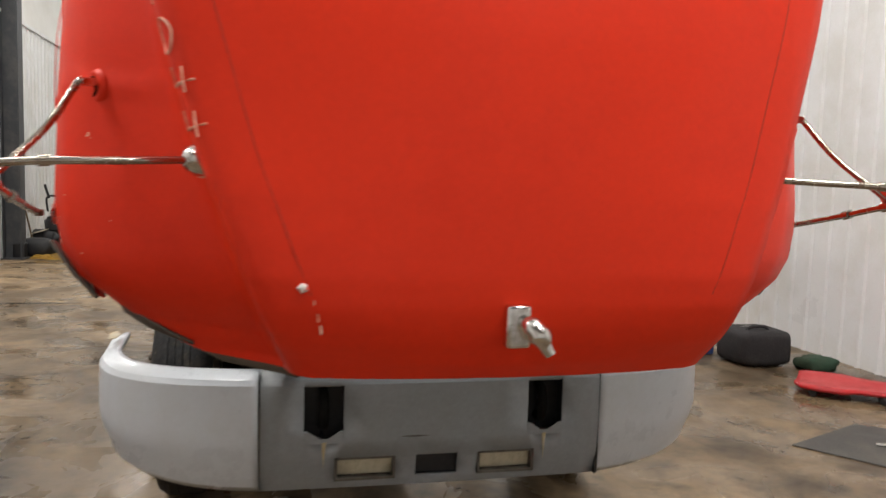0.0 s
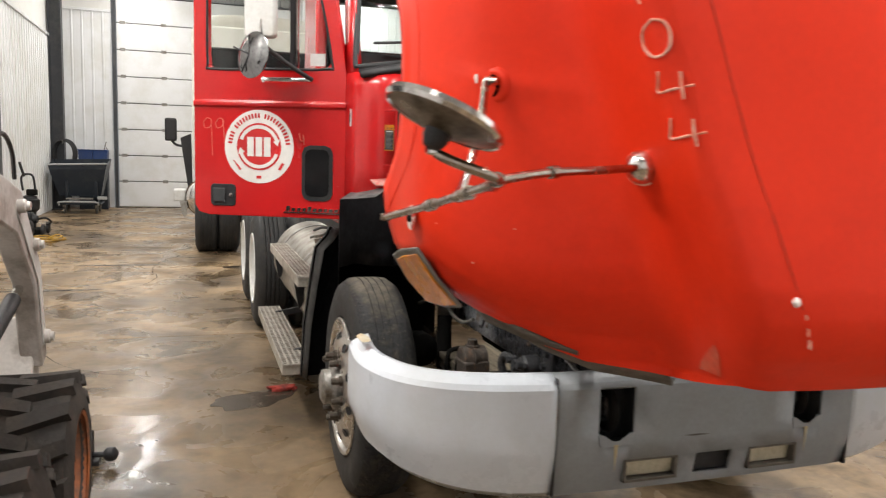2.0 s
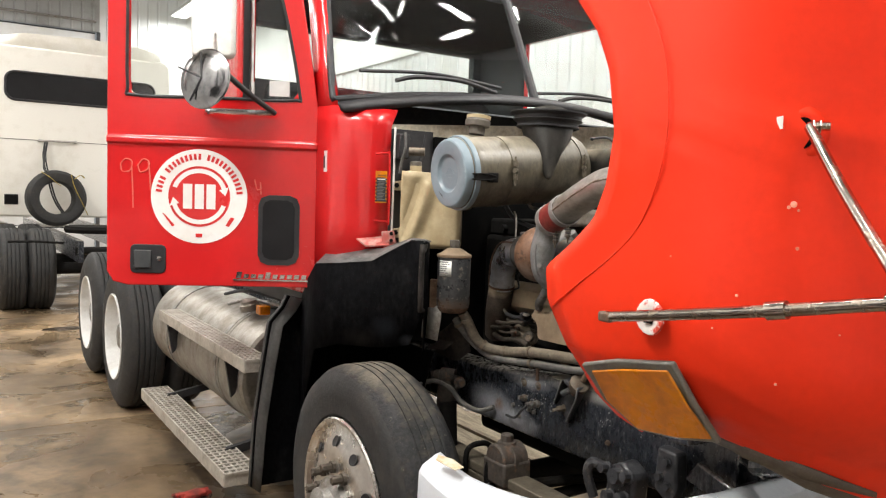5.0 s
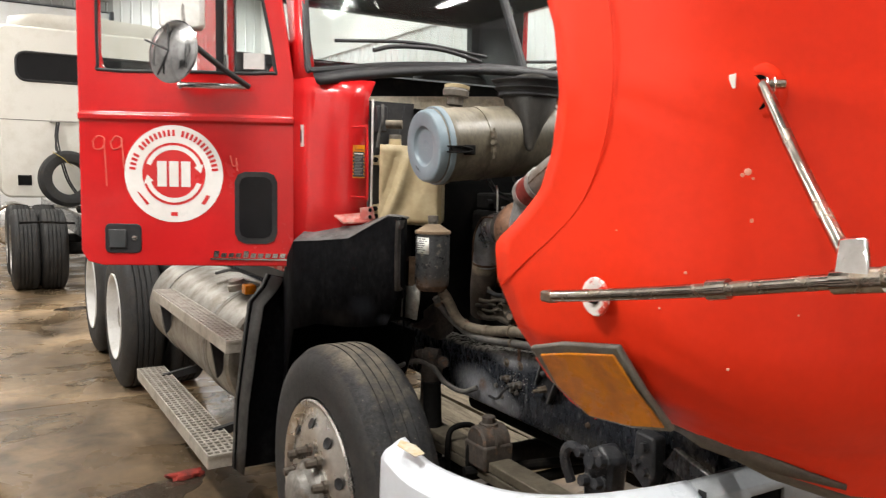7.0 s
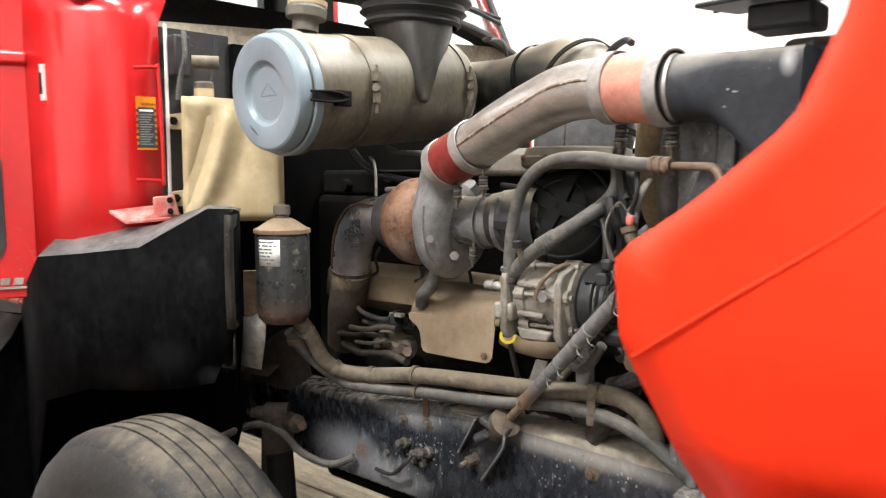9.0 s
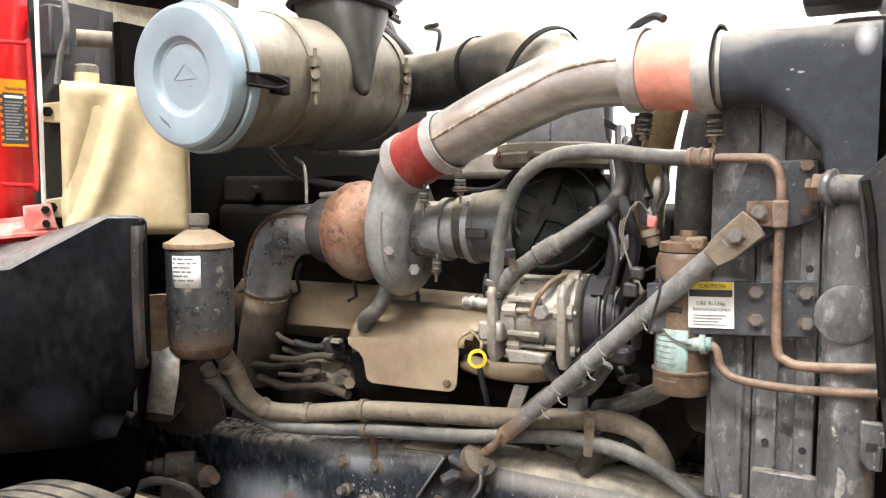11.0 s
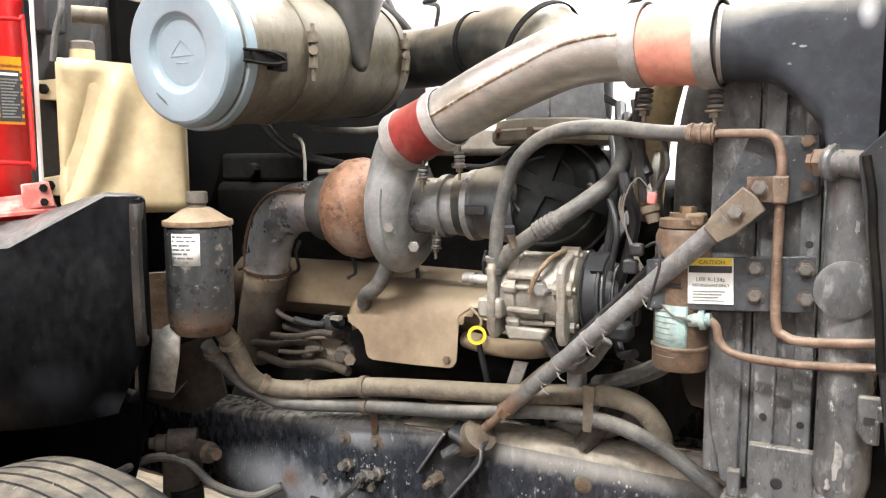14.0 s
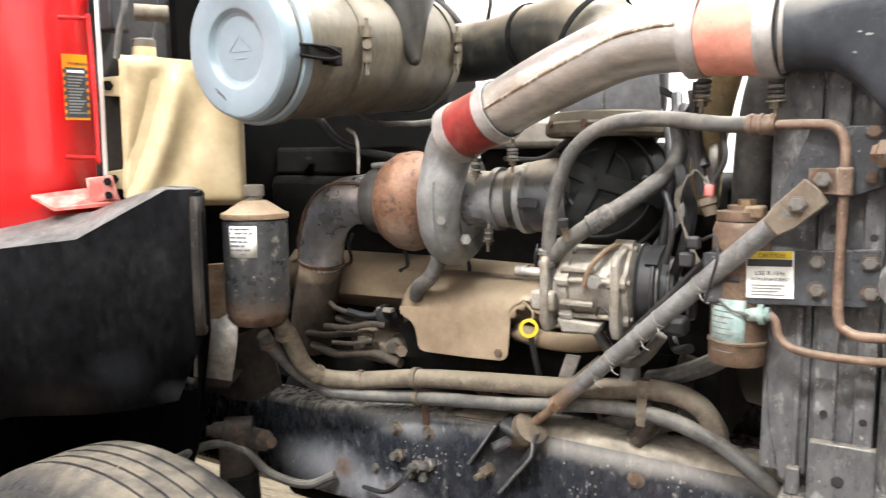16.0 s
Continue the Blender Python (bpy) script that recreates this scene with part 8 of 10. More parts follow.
part("pulley_belt", plate([(-0.548, 0.482, 1.338), (-0.535, 0.482, 1.352), (-0.50, 0.482, 1.366), (-0.25, 0.482, 1.446), (-0.25, 0.482, 1.438), (-0.50, 0.482, 1.358), (-0.53, 0.482, 1.345), (-0.543, 0.482, 1.332)], (0, -0.02, 0)), BLACK, truck, "black ribbed drive belt")

# exhaust manifold, heat shield
part("engine_block", box((-0.27, 0.42, 0.92), (0.27, 1.58, 1.46)), DARK, truck, "black dirty engine block", bevel=0.02)
part("cylinder_head", box((-0.25, 0.55, 1.46), (0.24, 1.56, 1.53)), DARK, truck, bevel=0.012)
for k in range(6):
    y = 0.62 + 0.16 * k
    part("head_bolt", lathe((-0.255, y, 1.49), (-1, 0, 0), [(0, 0.018), (0.02, 0.016), (0.022, 0)], 10), DARK, truck)
    part("injector_line", tube([(-0.29, y, 1.325), (-0.31, y - 0.004, 1.30), (-0.305, y - 0.006, 1.262), (-0.318, y + 0.008, 1.250)], 0.0045, 6), BLACK, truck)
man = part("manifold_shield", grid([[(-0.24, 1.46, 1.30), (-0.245, 1.1, 1.30), (-0.25, 0.66, 1.29)], [(-0.30, 1.46, 1.25), (-0.315, 1.1, 1.252), (-0.33, 0.66, 1.245)], [(-0.31, 1.46, 1.18), (-0.325, 1.1, 1.19), (-0.345, 0.66, 1.185)], [(-0.28, 1.46, 1.15), (-0.29, 1.1, 1.155), (-0.31, 0.66, 1.15)]]), TAN_METAL, truck, "dusty tan manifold shield", solid=0.004, smooth=40)
for y in (1.05, 0.95, 0.78):
    part("shield_crease", rod((-0.262, y, 1.285), (-0.33, y - 0.01, 1.225), 0.004, 6), TAN_METAL, man)
def pressed_shield():
    bm = bmesh.new()
    ys = [1.052, 1.04, 1.018, 0.995, 0.97, 0.93, 0.88, 0.83, 0.80, 0.787, 0.774, 0.757, 0.742, 0.72, 0.69, 0.66]
    prof = [(-0.29, 1.262), (-0.345, 1.258), (-0.375, 1.248), (-0.395, 1.230), (-0.404, 1.212), (-0.4082, 1.195), (-0.4072, 1.172), (-0.416, 1.150), (-0.420, 1.128), (-0.4215, 1.112), (-0.422, 1.106)]
    v = {}
    for i, y in enumerate(ys):
        sag = 0.022 * max(0.0, (y - 0.98) / 0.07) ** 2 + 0.012 * max(0.0, (0.77 - y) / 0.11)
        for k, (x, z) in enumerate(prof):
            v[i, k] = bm.verts.new((x + 0.05 * max(0.0, (y - 1.01) / 0.042) * 0.2, y, z - sag * (k < 7)))
    for i in range(len(ys) - 1):
        for k in range(len(prof) - 1):
            if k > 5 or (k == 5 and not 1 <= i <= 8) or (k == 4 and 10 <= i <= 12) or (k == 3 and i == 11):
                continue
            bm.faces.new((v[i, k], v[i + 1, k], v[i + 1, k + 1], v[i, k + 1]))
    bmesh.ops.delete(bm, geom=[q for q in bm.verts if not q.link_faces], context="VERTS")
    return bm


hs = part("heat_shield", pressed_shield(), TAN_METAL, truck, "dusty tan sheet metal heat shield", solid=0.003, smooth=70)
apron = [(1.050, 1.190), (1.046, 1.176), (1.032, 1.168), (1.016, 1.163), (1.004, 1.152), (0.997, 1.135), (0.993, 1.118), (0.987, 1.109), (0.976, 1.105), (0.88, 1.106), (0.80, 1.109), (0.790, 1.113), (0.784, 1.123), (0.784, 1.17), (0.785, 1.196), (0.90, 1.196), (1.0, 1.194)]
part("shield_apron", plate([(-0.408 - 0.014 * (1.196 - z) / 0.09 + 0.006 * max(0, (y - 1.0) / 0.05), y, z) for y, z in apron], (0.003, 0, 0)), TAN_METAL, hs, bevel=0.001)
for y0, y1 in ((0.783, 0.790), (0.735, 0.742)):
    part("notch_lip", tube([(-0.409, (y0 + y1) / 2, 1.19), (-0.405, (y0 + y1) / 2, 1.21), (-0.398, 0.763, 1.229)], 0.003, 6), TAN_METAL, hs)
part("apron_bolt", bolt((-0.422, 0.803, 1.125), (-1, 0, 0), 0.0065, 0.005), RUST_BOLT, hs)
ds = part("dipstick", lathe((-0.425, 0.737, 1.182), (-0.85, -0.5, 0.1), [(-0.003, 0.012), (-0.003, 0.018), (0.003, 0.018), (0.003, 0.012)], 24), YELLOW, truck, "yellow dipstick ring")
part("dipstick_tube", tube([(-0.42, 0.735, 1.165), (-0.415, 0.732, 1.14), (-0.40, 0.725, 1.08), (-0.37, 0.72, 1.0)], 0.006, 8), BLACK, ds)
part("coolant_elbow", tube([(-0.36, 0.79, 1.155), (-0.39, 0.72, 1.155), (-0.40, 0.65, 1.158), (-0.38, 0.60, 1.165)], 0.018, 16), TAN_METAL, truck, "dusty coolant tube")
part("support_bracket", plate([(-0.44, 0.655, 1.145), (-0.44, 0.628, 1.145), (-0.45, 0.65, 1.075), (-0.45, 0.675, 1.075)], (0.006, 0, 0)), STEEL, truck)
part("small_actuator", lathe((-0.41, 1.07, 1.175), (0.3, 0.8, -0.5), [(0, 0.018), (0.01, 0.024), (0.04, 0.024), (0.05, 0.012), (0.05, 0)], 16), BLACK, truck, "small black actuator")
part("actuator_tag", box((-0.42, 1.06, 1.178), (-0.405, 1.098, 1.186)), STEEL_LIGHT, truck)
for pts, r in (([(-0.40, 1.10, 1.165), (-0.37, 1.18, 1.15), (-0.36, 1.26, 1.16), (-0.33, 1.33, 1.19)], 0.006), ([(-0.42, 1.10, 1.105), (-0.40, 1.18, 1.115), (-0.39, 1.26, 1.10), (-0.36, 1.35, 1.09)], 0.008), ([(-0.43, 1.03, 1.075), (-0.41, 1.12, 1.08), (-0.40, 1.22, 1.062), (-0.36, 1.33, 1.06)], 0.010), ([(-0.36, 1.08, 1.13), (-0.35, 1.16, 1.125), (-0.34, 1.27, 1.13)], 0.009)):
    part("oil_hose", tube(pts, r, 12), HOSE_DARK, truck, "dirty oil hose")
part("cast_housing", lathe((-0.37, 1.08, 1.09), (0.1, 1, 0), [(0, 0), (0, 0.03), (0.03, 0.042), (0.09, 0.04), (0.12, 0.02), (0.12, 0)], 14), CAST_BROWN, truck, "dusty cast housing")
part("hex_plug", lathe((-0.43, 1.03, 1.10), (-0.5, -0.5, 0.2), [(0, 0.0125), (0.018, 0.0125), (0.02, 0)], 6), CLAMP, truck)
part("oil_pan", box((-0.30, 0.5, 0.62), (0.30, 1.5, 0.95)), DARK, truck, "black oil pan", bevel=0.03)
part("alternator", lathe((-0.30, 0.62, 1.06), (0, -1, 0), [(0, 0), (0, 0.07), (0.12, 0.07), (0.14, 0.05), (0.16, 0.04), (0.16, 0)], 24), DARK, truck, "dirty alternator")
part("water_tube", tube([(-0.30, 0.62, 1.0), (-0.36, 0.53, 1.02), (-0.38, 0.45, 1.06)], 0.03, 14), STEEL, truck)
part("fan_hub", lathe((0, 0.42, 1.33), (0, -1, 0), [(0, 0.09), (0.1, 0.09), (0.12, 0.06), (0.12, 0)], 24), DARK, truck, "black fan hub")
for k in range(7):
    a = 2 * math.pi * k / 7 + 0.2
    m = Matrix.Translation((0, 0.34, 1.33)) @ Matrix.Rotation(a, 4, "Y") @ Matrix.Rotation(0.5, 4, "Z")
    part("fan_blade", box((-0.05, -0.004, 0.08), (0.05, 0.004, 0.31), m=m), BLACK, truck)
part("upper_hose", tube([(-0.30, 0.45, 1.42), (-0.42, 0.42, 1.50), (-0.49, 0.39, 1.60), (-0.50, 0.36, 1.66), (-0.45, 0.28, 1.68)], 0.026, 16), CREAM_HOSE, truck, "yellowed coolant hose")
part("upper_hose", tube([(-0.36, 0.37, 1.30), (-0.48, 0.34, 1.42), (-0.53, 0.325, 1.55), (-0.52, 0.30, 1.65), (-0.45, 0.25, 1.68)], 0.03, 16), RUBBER_GREY, truck, "grey radiator hose")
for pts in ([(-0.56, 0.43, 1.49), (-0.565, 0.42, 1.46), (-0.54, 0.415, 1.42), (-0.52, 0.43, 1.36), (-0.50, 0.45, 1.31)], [(-0.50, 0.44, 1.58), (-0.53, 0.43, 1.55), (-0.56, 0.405, 1.52), (-0.57, 0.39, 1.49)], [(-0.58, 0.40, 1.61), (-0.575, 0.405, 1.56), (-0.57, 0.40, 1.50), (-0.56, 0.395, 1.45)], [(-0.47, 0.46, 1.60), (-0.50, 0.45, 1.57), (-0.54, 0.43, 1.56), (-0.58, 0.40, 1.58)]):
    part("wiring", tube(pts, 0.009, 8), BLACK, truck, "black corrugated wiring")

# power steering reservoir
rs = part("steering_reservoir", lathe((-0.652, 1.212, 1.186), (0, 0, 1), [(0, 0), (0.0, 0.045), (0.012, 0.056), (0.03, 0.0615), (0.20, 0.0615), (0.204, 0.0600), (0.206, 0)], 40), RESERVOIR, truck, "black steel steering fluid reservoir, rusty base", smooth=30)
part("reservoir_lid", lathe((-0.652, 1.212, 1.392), (0, 0, 1), [(0, 0.064), (0.004, 0.0652), (0.010, 0.064), (0.012, 0.057), (0.030, 0.03), (0.034, 0.022), (0.034, 0)], 36), RUSTY_TAN, rs, "rusty tan lid")
part("filler_cap", lathe((-0.652, 1.212, 1.424), (0, 0, 1), [(0, 0.016), (0.010, 0.016), (0.011, 0.0195), (0.030, 0.019), (0.032, 0.016), (0.032, 0)], 24), TAUPE, rs)
part("rust_base", lathe((-0.652, 1.212, 1.1855), (0, 0, 1), [(0, 0.0455), (0.012, 0.0567), (0.020, 0.0605)], 36), DRIED_RUST, rs)
lb = [3.06 + 0.1 * k for k in range(10)]
part("paper_label", grid([[(-0.652 + 0.0620 * math.cos(a), 1.212 + 0.0620 * math.sin(a), z) for a in lb] for z in (1.322, 1.381)]), LABEL, rs, "white printed label", solid=0.0006)
for k, words in enumerate(((2, 3, 4), (1, 4, 2, 2), (3, 5), (4, 2, 2), (5, 2), (2, 4, 3), (0, 0, 3))):
    z, a = 1.3735 - 0.0078 * k, 3.105
    for n in words:
        if n:
            part("text_bar", grid([[(-0.652 + 0.0629 * math.cos(b), 1.212 + 0.0629 * math.sin(b), z + dz) for b in [a + 0.066 * n * i / 3 for i in range(4)]] for dz in (0, 0.0036)]), GREY_LABEL, rs)
        a += 0.066 * max(n, 2) + 0.03
part("reservoir_bracket", plate([(-0.70, 1.30, 1.30), (-0.66, 1.27, 1.30), (-0.66, 1.27, 1.18), (-0.70, 1.30, 1.17)], (0.01, 0.012, 0)), RUSTY_TAN, rs)
l1 = part("steering_hose", tube([(-0.625, 1.185, 1.185), (-0.60, 1.18, 1.146), (-0.565, 1.178, 1.085), (-0.53, 1.155, 1.052), (-0.49, 1.09, 1.045), (-0.475, 0.95, 1.066), (-0.465, 0.80, 1.078), (-0.46, 0.642, 1.09), (-0.46, 0.486, 1.11), (-0.46, 0.418, 1.098), (-0.46, 0.385, 1.06), (-0.46, 0.38, 1.03)], 0.0185, 18), HOSE_TAN, truck, "dusty tan steering hose")
l2 = part("steering_hose", tube([(-0.625, 1.23, 1.155), (-0.60, 1.225, 1.118), (-0.55, 1.203, 1.058), (-0.51, 1.145, 1.017), (-0.475, 1.02, 1.017), (-0.47, 0.95, 1.025), (-0.465, 0.754, 1.042), (-0.465, 0.586, 1.068), (-0.47, 0.472, 1.068), (-0.475, 0.385, 1.045), (-0.48, 0.316, 1.005), (-0.48, 0.28, 0.98)], 0.0135, 16), RUBBER_GREY, truck, "grey braided steering hose")
braid = curve_points([(-0.465, 0.586, 1.068), (-0.47, 0.472, 1.068), (-0.475, 0.385, 1.045), (-0.48, 0.316, 1.005), (-0.48, 0.28, 0.98)], 30)
bm = bmesh.new()
for p, q in zip(braid[8:], braid[9:]):
    lathe(p, q - p, [(-0.0006, 0.0133), (0.0, 0.0141), (0.0012, 0.0141), (0.0018, 0.0133)], 14, bm)
part("braid_cover", bm, RUBBER_GREY, l2, "ribbed woven hose cover", kind="stuff")
for c, v, r in (((-0.61, 1.182, 1.158), (0.4, 0, -0.9), 0.02), ((-0.612, 1.228, 1.132), (0.4, 0, -0.9), 0.0155), ((-0.476, 0.96, 1.065), (0, -1, 0.1), 0.0205), ((-0.4715, 0.96, 1.024), (0, -1, 0.1), 0.0155), ((-0.49, 1.09, 1.045), (0.3, -1, 0), 0.02), ((-0.462, 0.50, 1.108), (0, -1, 0), 0.021), ((-0.54, 1.165, 1.06), (0.6, -0.6, -0.6), 0.0198)):
    part("hose_clamp", lathe(c, v, [(-0.006, r - 0.003), (-0.006, r + 0.0015), (0.006, r + 0.0015), (0.006, r - 0.003)], 20), CLAMP, l1)
part("hose_bracket", plate([(-0.437, 0.975, 1.03), (-0.437, 0.955, 1.03), (-0.437, 0.958, 0.955), (-0.437, 0.972, 0.955)], (0.003, 0, 0)), DRIED_RUST, l1)
part("hose_bracket", plate([(-0.482, 0.51, 1.13), (-0.482, 0.49, 1.13), (-0.482, 0.495, 1.05), (-0.482, 0.51, 1.05)], (0.003, 0, 0)), CLAMP, l1)

# coolant tank
E_, N_ = Vector((0.80, -0.60, 0)), Vector((-0.60, -0.80, 0))
O_ = Vector((-0.735, 1.492, 0))


def T(w, z, n=0.0):
    return O_ + E_ * w + N_ * n + Vector((0, 0, z))


out = [(0.0, 1.43), (0.01, 1.415), (0.235, 1.405), (0.245, 1.42), (0.245, 1.60), (0.24, 1.69), (0.225, 1.702), (0.02, 1.715), (0.008, 1.70), (0.006, 1.675), (0.004, 1.50), (0.0, 1.475)]
tk = part("coolant_tank", plate([T(w, z) for w, z in out], N_ * -0.15), CREAM, truck, "yellowed translucent plastic coolant tank", bevel=0.014)
def tank_skin():
    rows = []
    for j in range(25):
        f = j / 24
        row = []
        for i in range(29):
            g = i / 28
            z = 1.410 - 0.004 * g + (0.303 - 0.010 * g) * f
            left = table([(1.40, 0.002), (1.60, 0.004), (1.72, 0.006)], z)[0]
            w = left + (0.244 - left) * g
            d = min(w - left, 0.244 - w, (z - 1.408) * 1.2, (1.712 - z) * 1.2, 0.02)
            edge = 0.02 - math.sqrt(max(0.0, 0.0004 - (0.02 - max(0.0, d)) ** 2))
            c = table([(1.40, 0.045), (1.47, 0.055), (1.55, 0.085), (1.64, 0.112), (1.72, 0.118)], z)[0]
            groove = 0.5 - 0.5 * math.cos(math.pi * min(1.0, max(0.0, (z - 1.42) / 0.05), max(0.0, (1.70 - z) / 0.05)))
            bulge = 0.014 * math.exp(-((w - c) / 0.020) ** 2) - 0.017 * math.exp(-((w - c + 0.042) / 0.020) ** 2) - 0.010 * math.exp(-((w - c - 0.05) / 0.03) ** 2)
            row.append(T(w, z, 0.012 + bulge * groove - edge * 0.9))
        rows.append(row)
    return grid(rows)


part("tank_front", tank_skin(), CREAM, tk, smooth=80)
part("filler_neck", lathe(T(0.055, 1.705, -0.06), (0, 0, 1), [(0, 0.034), (0.006, 0.034), (0.008, 0.024), (0.03, 0.024), (0.03, 0)], 24), CREAM, tk)
part("tank_cap", lathe(T(0.055, 1.73, -0.06), (0, 0.04, 1), [(0, 0.0235), (0.018, 0.0245), (0.022, 0.021), (0.022, 0)], 18), TAUPE, tk, "clear grey ribbed cap")
for z in (1.655, 1.465):
    part("mount_ear", plate([T(-0.035, z - 0.02, -0.05), T(0.01, z - 0.022, -0.05), T(0.01, z + 0.022, -0.05), T(-0.035, z + 0.015, -0.05)], N_ * -0.006), CREAM, tk, bevel=0.003)
    part("ear_bolt", bolt(T(-0.018, z, -0.048), N_, 0.008), DARK, tk)
part("heater_pipe", rod((-0.74, 1.42, 1.785), (-0.69, 1.385, 1.785), 0.016, 14), HOSE_TAN, truck, "tan pipe end")
part("overflow_hose", tube([T(0.075, 1.752, -0.06), T(0.082, 1.80, -0.065), T(0.09, 1.86, -0.07)], 0.0055, 8), BLACK, truck, "black corrugated overflow hose")
part("heater_hose", tube([(-0.755, 1.46, 1.70), (-0.75, 1.455, 1.75), (-0.745, 1.44, 1.80), (-0.74, 1.45, 1.86)], 0.006, 8), RUBBER_GREY, truck)
part("relay_box", box((-0.735, 1.50, 1.76), (-0.69, 1.54, 1.86)), BLACK, truck, bevel=0.006)
part("black_partition", plate([(-0.745, 1.55, 1.25), (-0.55, 1.55, 1.25), (-0.55, 1.55, 1.88), (-0.745, 1.55, 1.88)], (0, 0.02, 0)), BLACK, truck)
# Dark sheet added where the cowl's shade falls on the firewall.
part("firewall_shade_sheet", box((-0.55, 1.53, 1.0), (0.6, 1.57, 1.86)), ENGINE_SHADE, truck, "near-black sheet for the shade before the firewall")
# red cowl details
SA, SB = Vector((-0.818, 1.5455, 0)), Vector((-0.774, 1.5325, 0))  # ends of the sticker, in plan
SN = Vector((-0.28, -0.96, 0))


def on_sticker(name, a0, a1, z0, z1, lift, mat, parent=None, label=""):
    p, q = SA.lerp(SB, a0) + SN * lift, SA.lerp(SB, a1) + SN * lift
    return part(name, plate([(p.x, p.y, z0), (q.x, q.y, z0), (q.x, q.y, z1), (p.x, p.y, z1)], SN * -0.0012), mat, parent or truck, label)


stk = on_sticker("warning_label", 0, 1, 1.583, 1.708, 0.012, AMBER, None, "orange and black warning sticker")
on_sticker("black_field", 0.10, 0.90, 1.588, 1.683, 0.0128, INK, stk)
for k in range(7):
    on_sticker("hazard_stripe", 0.0, 0.09, 1.588 + 0.014 * k, 1.595 + 0.014 * k, 0.0130, INK, stk)
    on_sticker("hazard_stripe", 0.91, 1.0, 1.588 + 0.014 * k, 1.595 + 0.014 * k, 0.0130, INK, stk)
on_sticker("text_bar", 0.16, 0.84, 1.673, 1.678, 0.0134, LABEL, stk)
for k in range(13):
    on_sticker("text_bar", 0.16, 0.84 - 0.07 * ((k * 5) % 4), 1.6645 - 0.0058 * k, 1.6673 - 0.0058 * k, 0.0134, GREY_LABEL, stk)
p = SA.lerp(SB, 0.20) + SN * 0.0126
STICKER_TEXT = (p.x, p.y, 1.688)
for pts in ([(-0.822, 1.775), (-0.775, 1.778), (-0.768, 1.765), (-0.765, 1.52), (-0.775, 1.51), (-0.825, 1.512)],):
    part("pressed_bead", tube([(x, 1.5455 - (x + 0.818) * 0.295 - 0.0095, z) for x, z in pts], 0.0045, 8, 5), RED_SHINY, truck, "pressed bead in the red panel")
part("cowl_bracket", plate([(-0.88, 1.57, 1.44), (-0.74, 1.515, 1.455), (-0.735, 1.50, 1.42), (-0.86, 1.53, 1.415)], (0, 0, -0.006)), PINK_METAL, truck, "scuffed red hinge bracket")
part("bracket_plate", plate([(-0.79, 1.53, 1.47), (-0.745, 1.51, 1.475), (-0.735, 1.505, 1.425), (-0.79, 1.525, 1.42)], (-0.004, -0.006, 0)), PINK_METAL, truck, bevel=0.003)
for z in (1.462, 1.435):
    part("bracket_bolt", bolt((-0.758, 1.508, z), (-0.5, -0.8, 0), 0.006), DARK, truck)

writing("lettering", "WARNING", STICKER_TEXT, SB - SA, (0, 0, 1), 0.0085, INK, stk)

# frame rail hardware
for y, z, k in ((1.042, 0.932, 1), (0.961, 0.936, 1), (1.096, 0.834, 0), (0.523, 0.932, 1), (1.002, 0.839, 0), (0.973, 0.837, 0), (1.06, 0.80, 0), (0.60, 0.83, 0), (0.30, 0.93, 0)):
    if k:
        part("washer", lathe((-0.4325, y, z), (-1, 0, 0), [(0, 0.0165), (0.0015, 0.0155), (0.002, 0.012), (0.002, 0)], 15), CLAMP, truck)
    part("rail_bolt", bolt((-0.434, y, z), (-1, 0, 0), 0.0075, 0.009), BOLT if y > 0.9 else RUST_BOLT, truck)
rngr = random.Random(8)
for yc, zc, n in ((0.985, 0.885, 26), (1.01, 0.845, 18), (0.90, 0.875, 16), (1.05, 0.955, 14), (0.62, 0.90, 14), (0.45, 0.92, 14), (0.55, 0.965, 12)):
    bm = bmesh.new()
    for k in range(n):
        y, z, r = yc + rngr.gauss(0, 0.024), min(0.965, zc + rngr.gauss(0, 0.017)), rngr.uniform(0.0012, 0.0032)
        a0 = rngr.uniform(0, 6)
        plate([(-0.4318, y + r * math.cos(a0 + a) * rngr.uniform(0.5, 1.3), z + r * math.sin(a0 + a) * rngr.uniform(0.6, 1.6)) for a in (0, 1.3, 2.5, 3.8, 5.0)], (-0.0012, 0, 0), bm)
    part("paint_chip", bm, BARE, truck, "cluster of bare paint chips", kind="stuff", smooth=0)
part("steering_gear", lathe((-0.51, 1.44, 0.80), (0.05, -0.12, 1), [(-0.25, 0.03), (-0.08, 0.035), (0.0, 0.042), (0.05, 0.045), (0.08, 0.04), (0.09, 0)], 18), GEAR, truck, "dirty rusty steering gear housing")
part("gear_port", lathe((-0.50, 1.40, 0.885), (-0.5, 0.6, 0.02), [(0, 0.03), (0.06, 0.03), (0.065, 0.02), (0.085, 0.019), (0.09, 0.013), (0.10, 0.013), (0.10, 0)], 16), GEAR, truck)
part("gear_port", lathe((-0.50, 1.40, 0.865), (-0.2, -0.9, 0.1), [(0, 0.024), (0.05, 0.024), (0.055, 0.014), (0.08, 0.013), (0.08, 0)], 14), GEAR, truck)
part("brake_hose", tube([(-0.62, 1.54, 0.82), (-0.57, 1.46, 0.86), (-0.53, 1.40, 0.845), (-0.50, 1.35, 0.79), (-0.48, 1.26, 0.775), (-0.45, 1.20, 0.80)], 0.010, 10), RUBBER_GREY, truck, "grey brake hose")
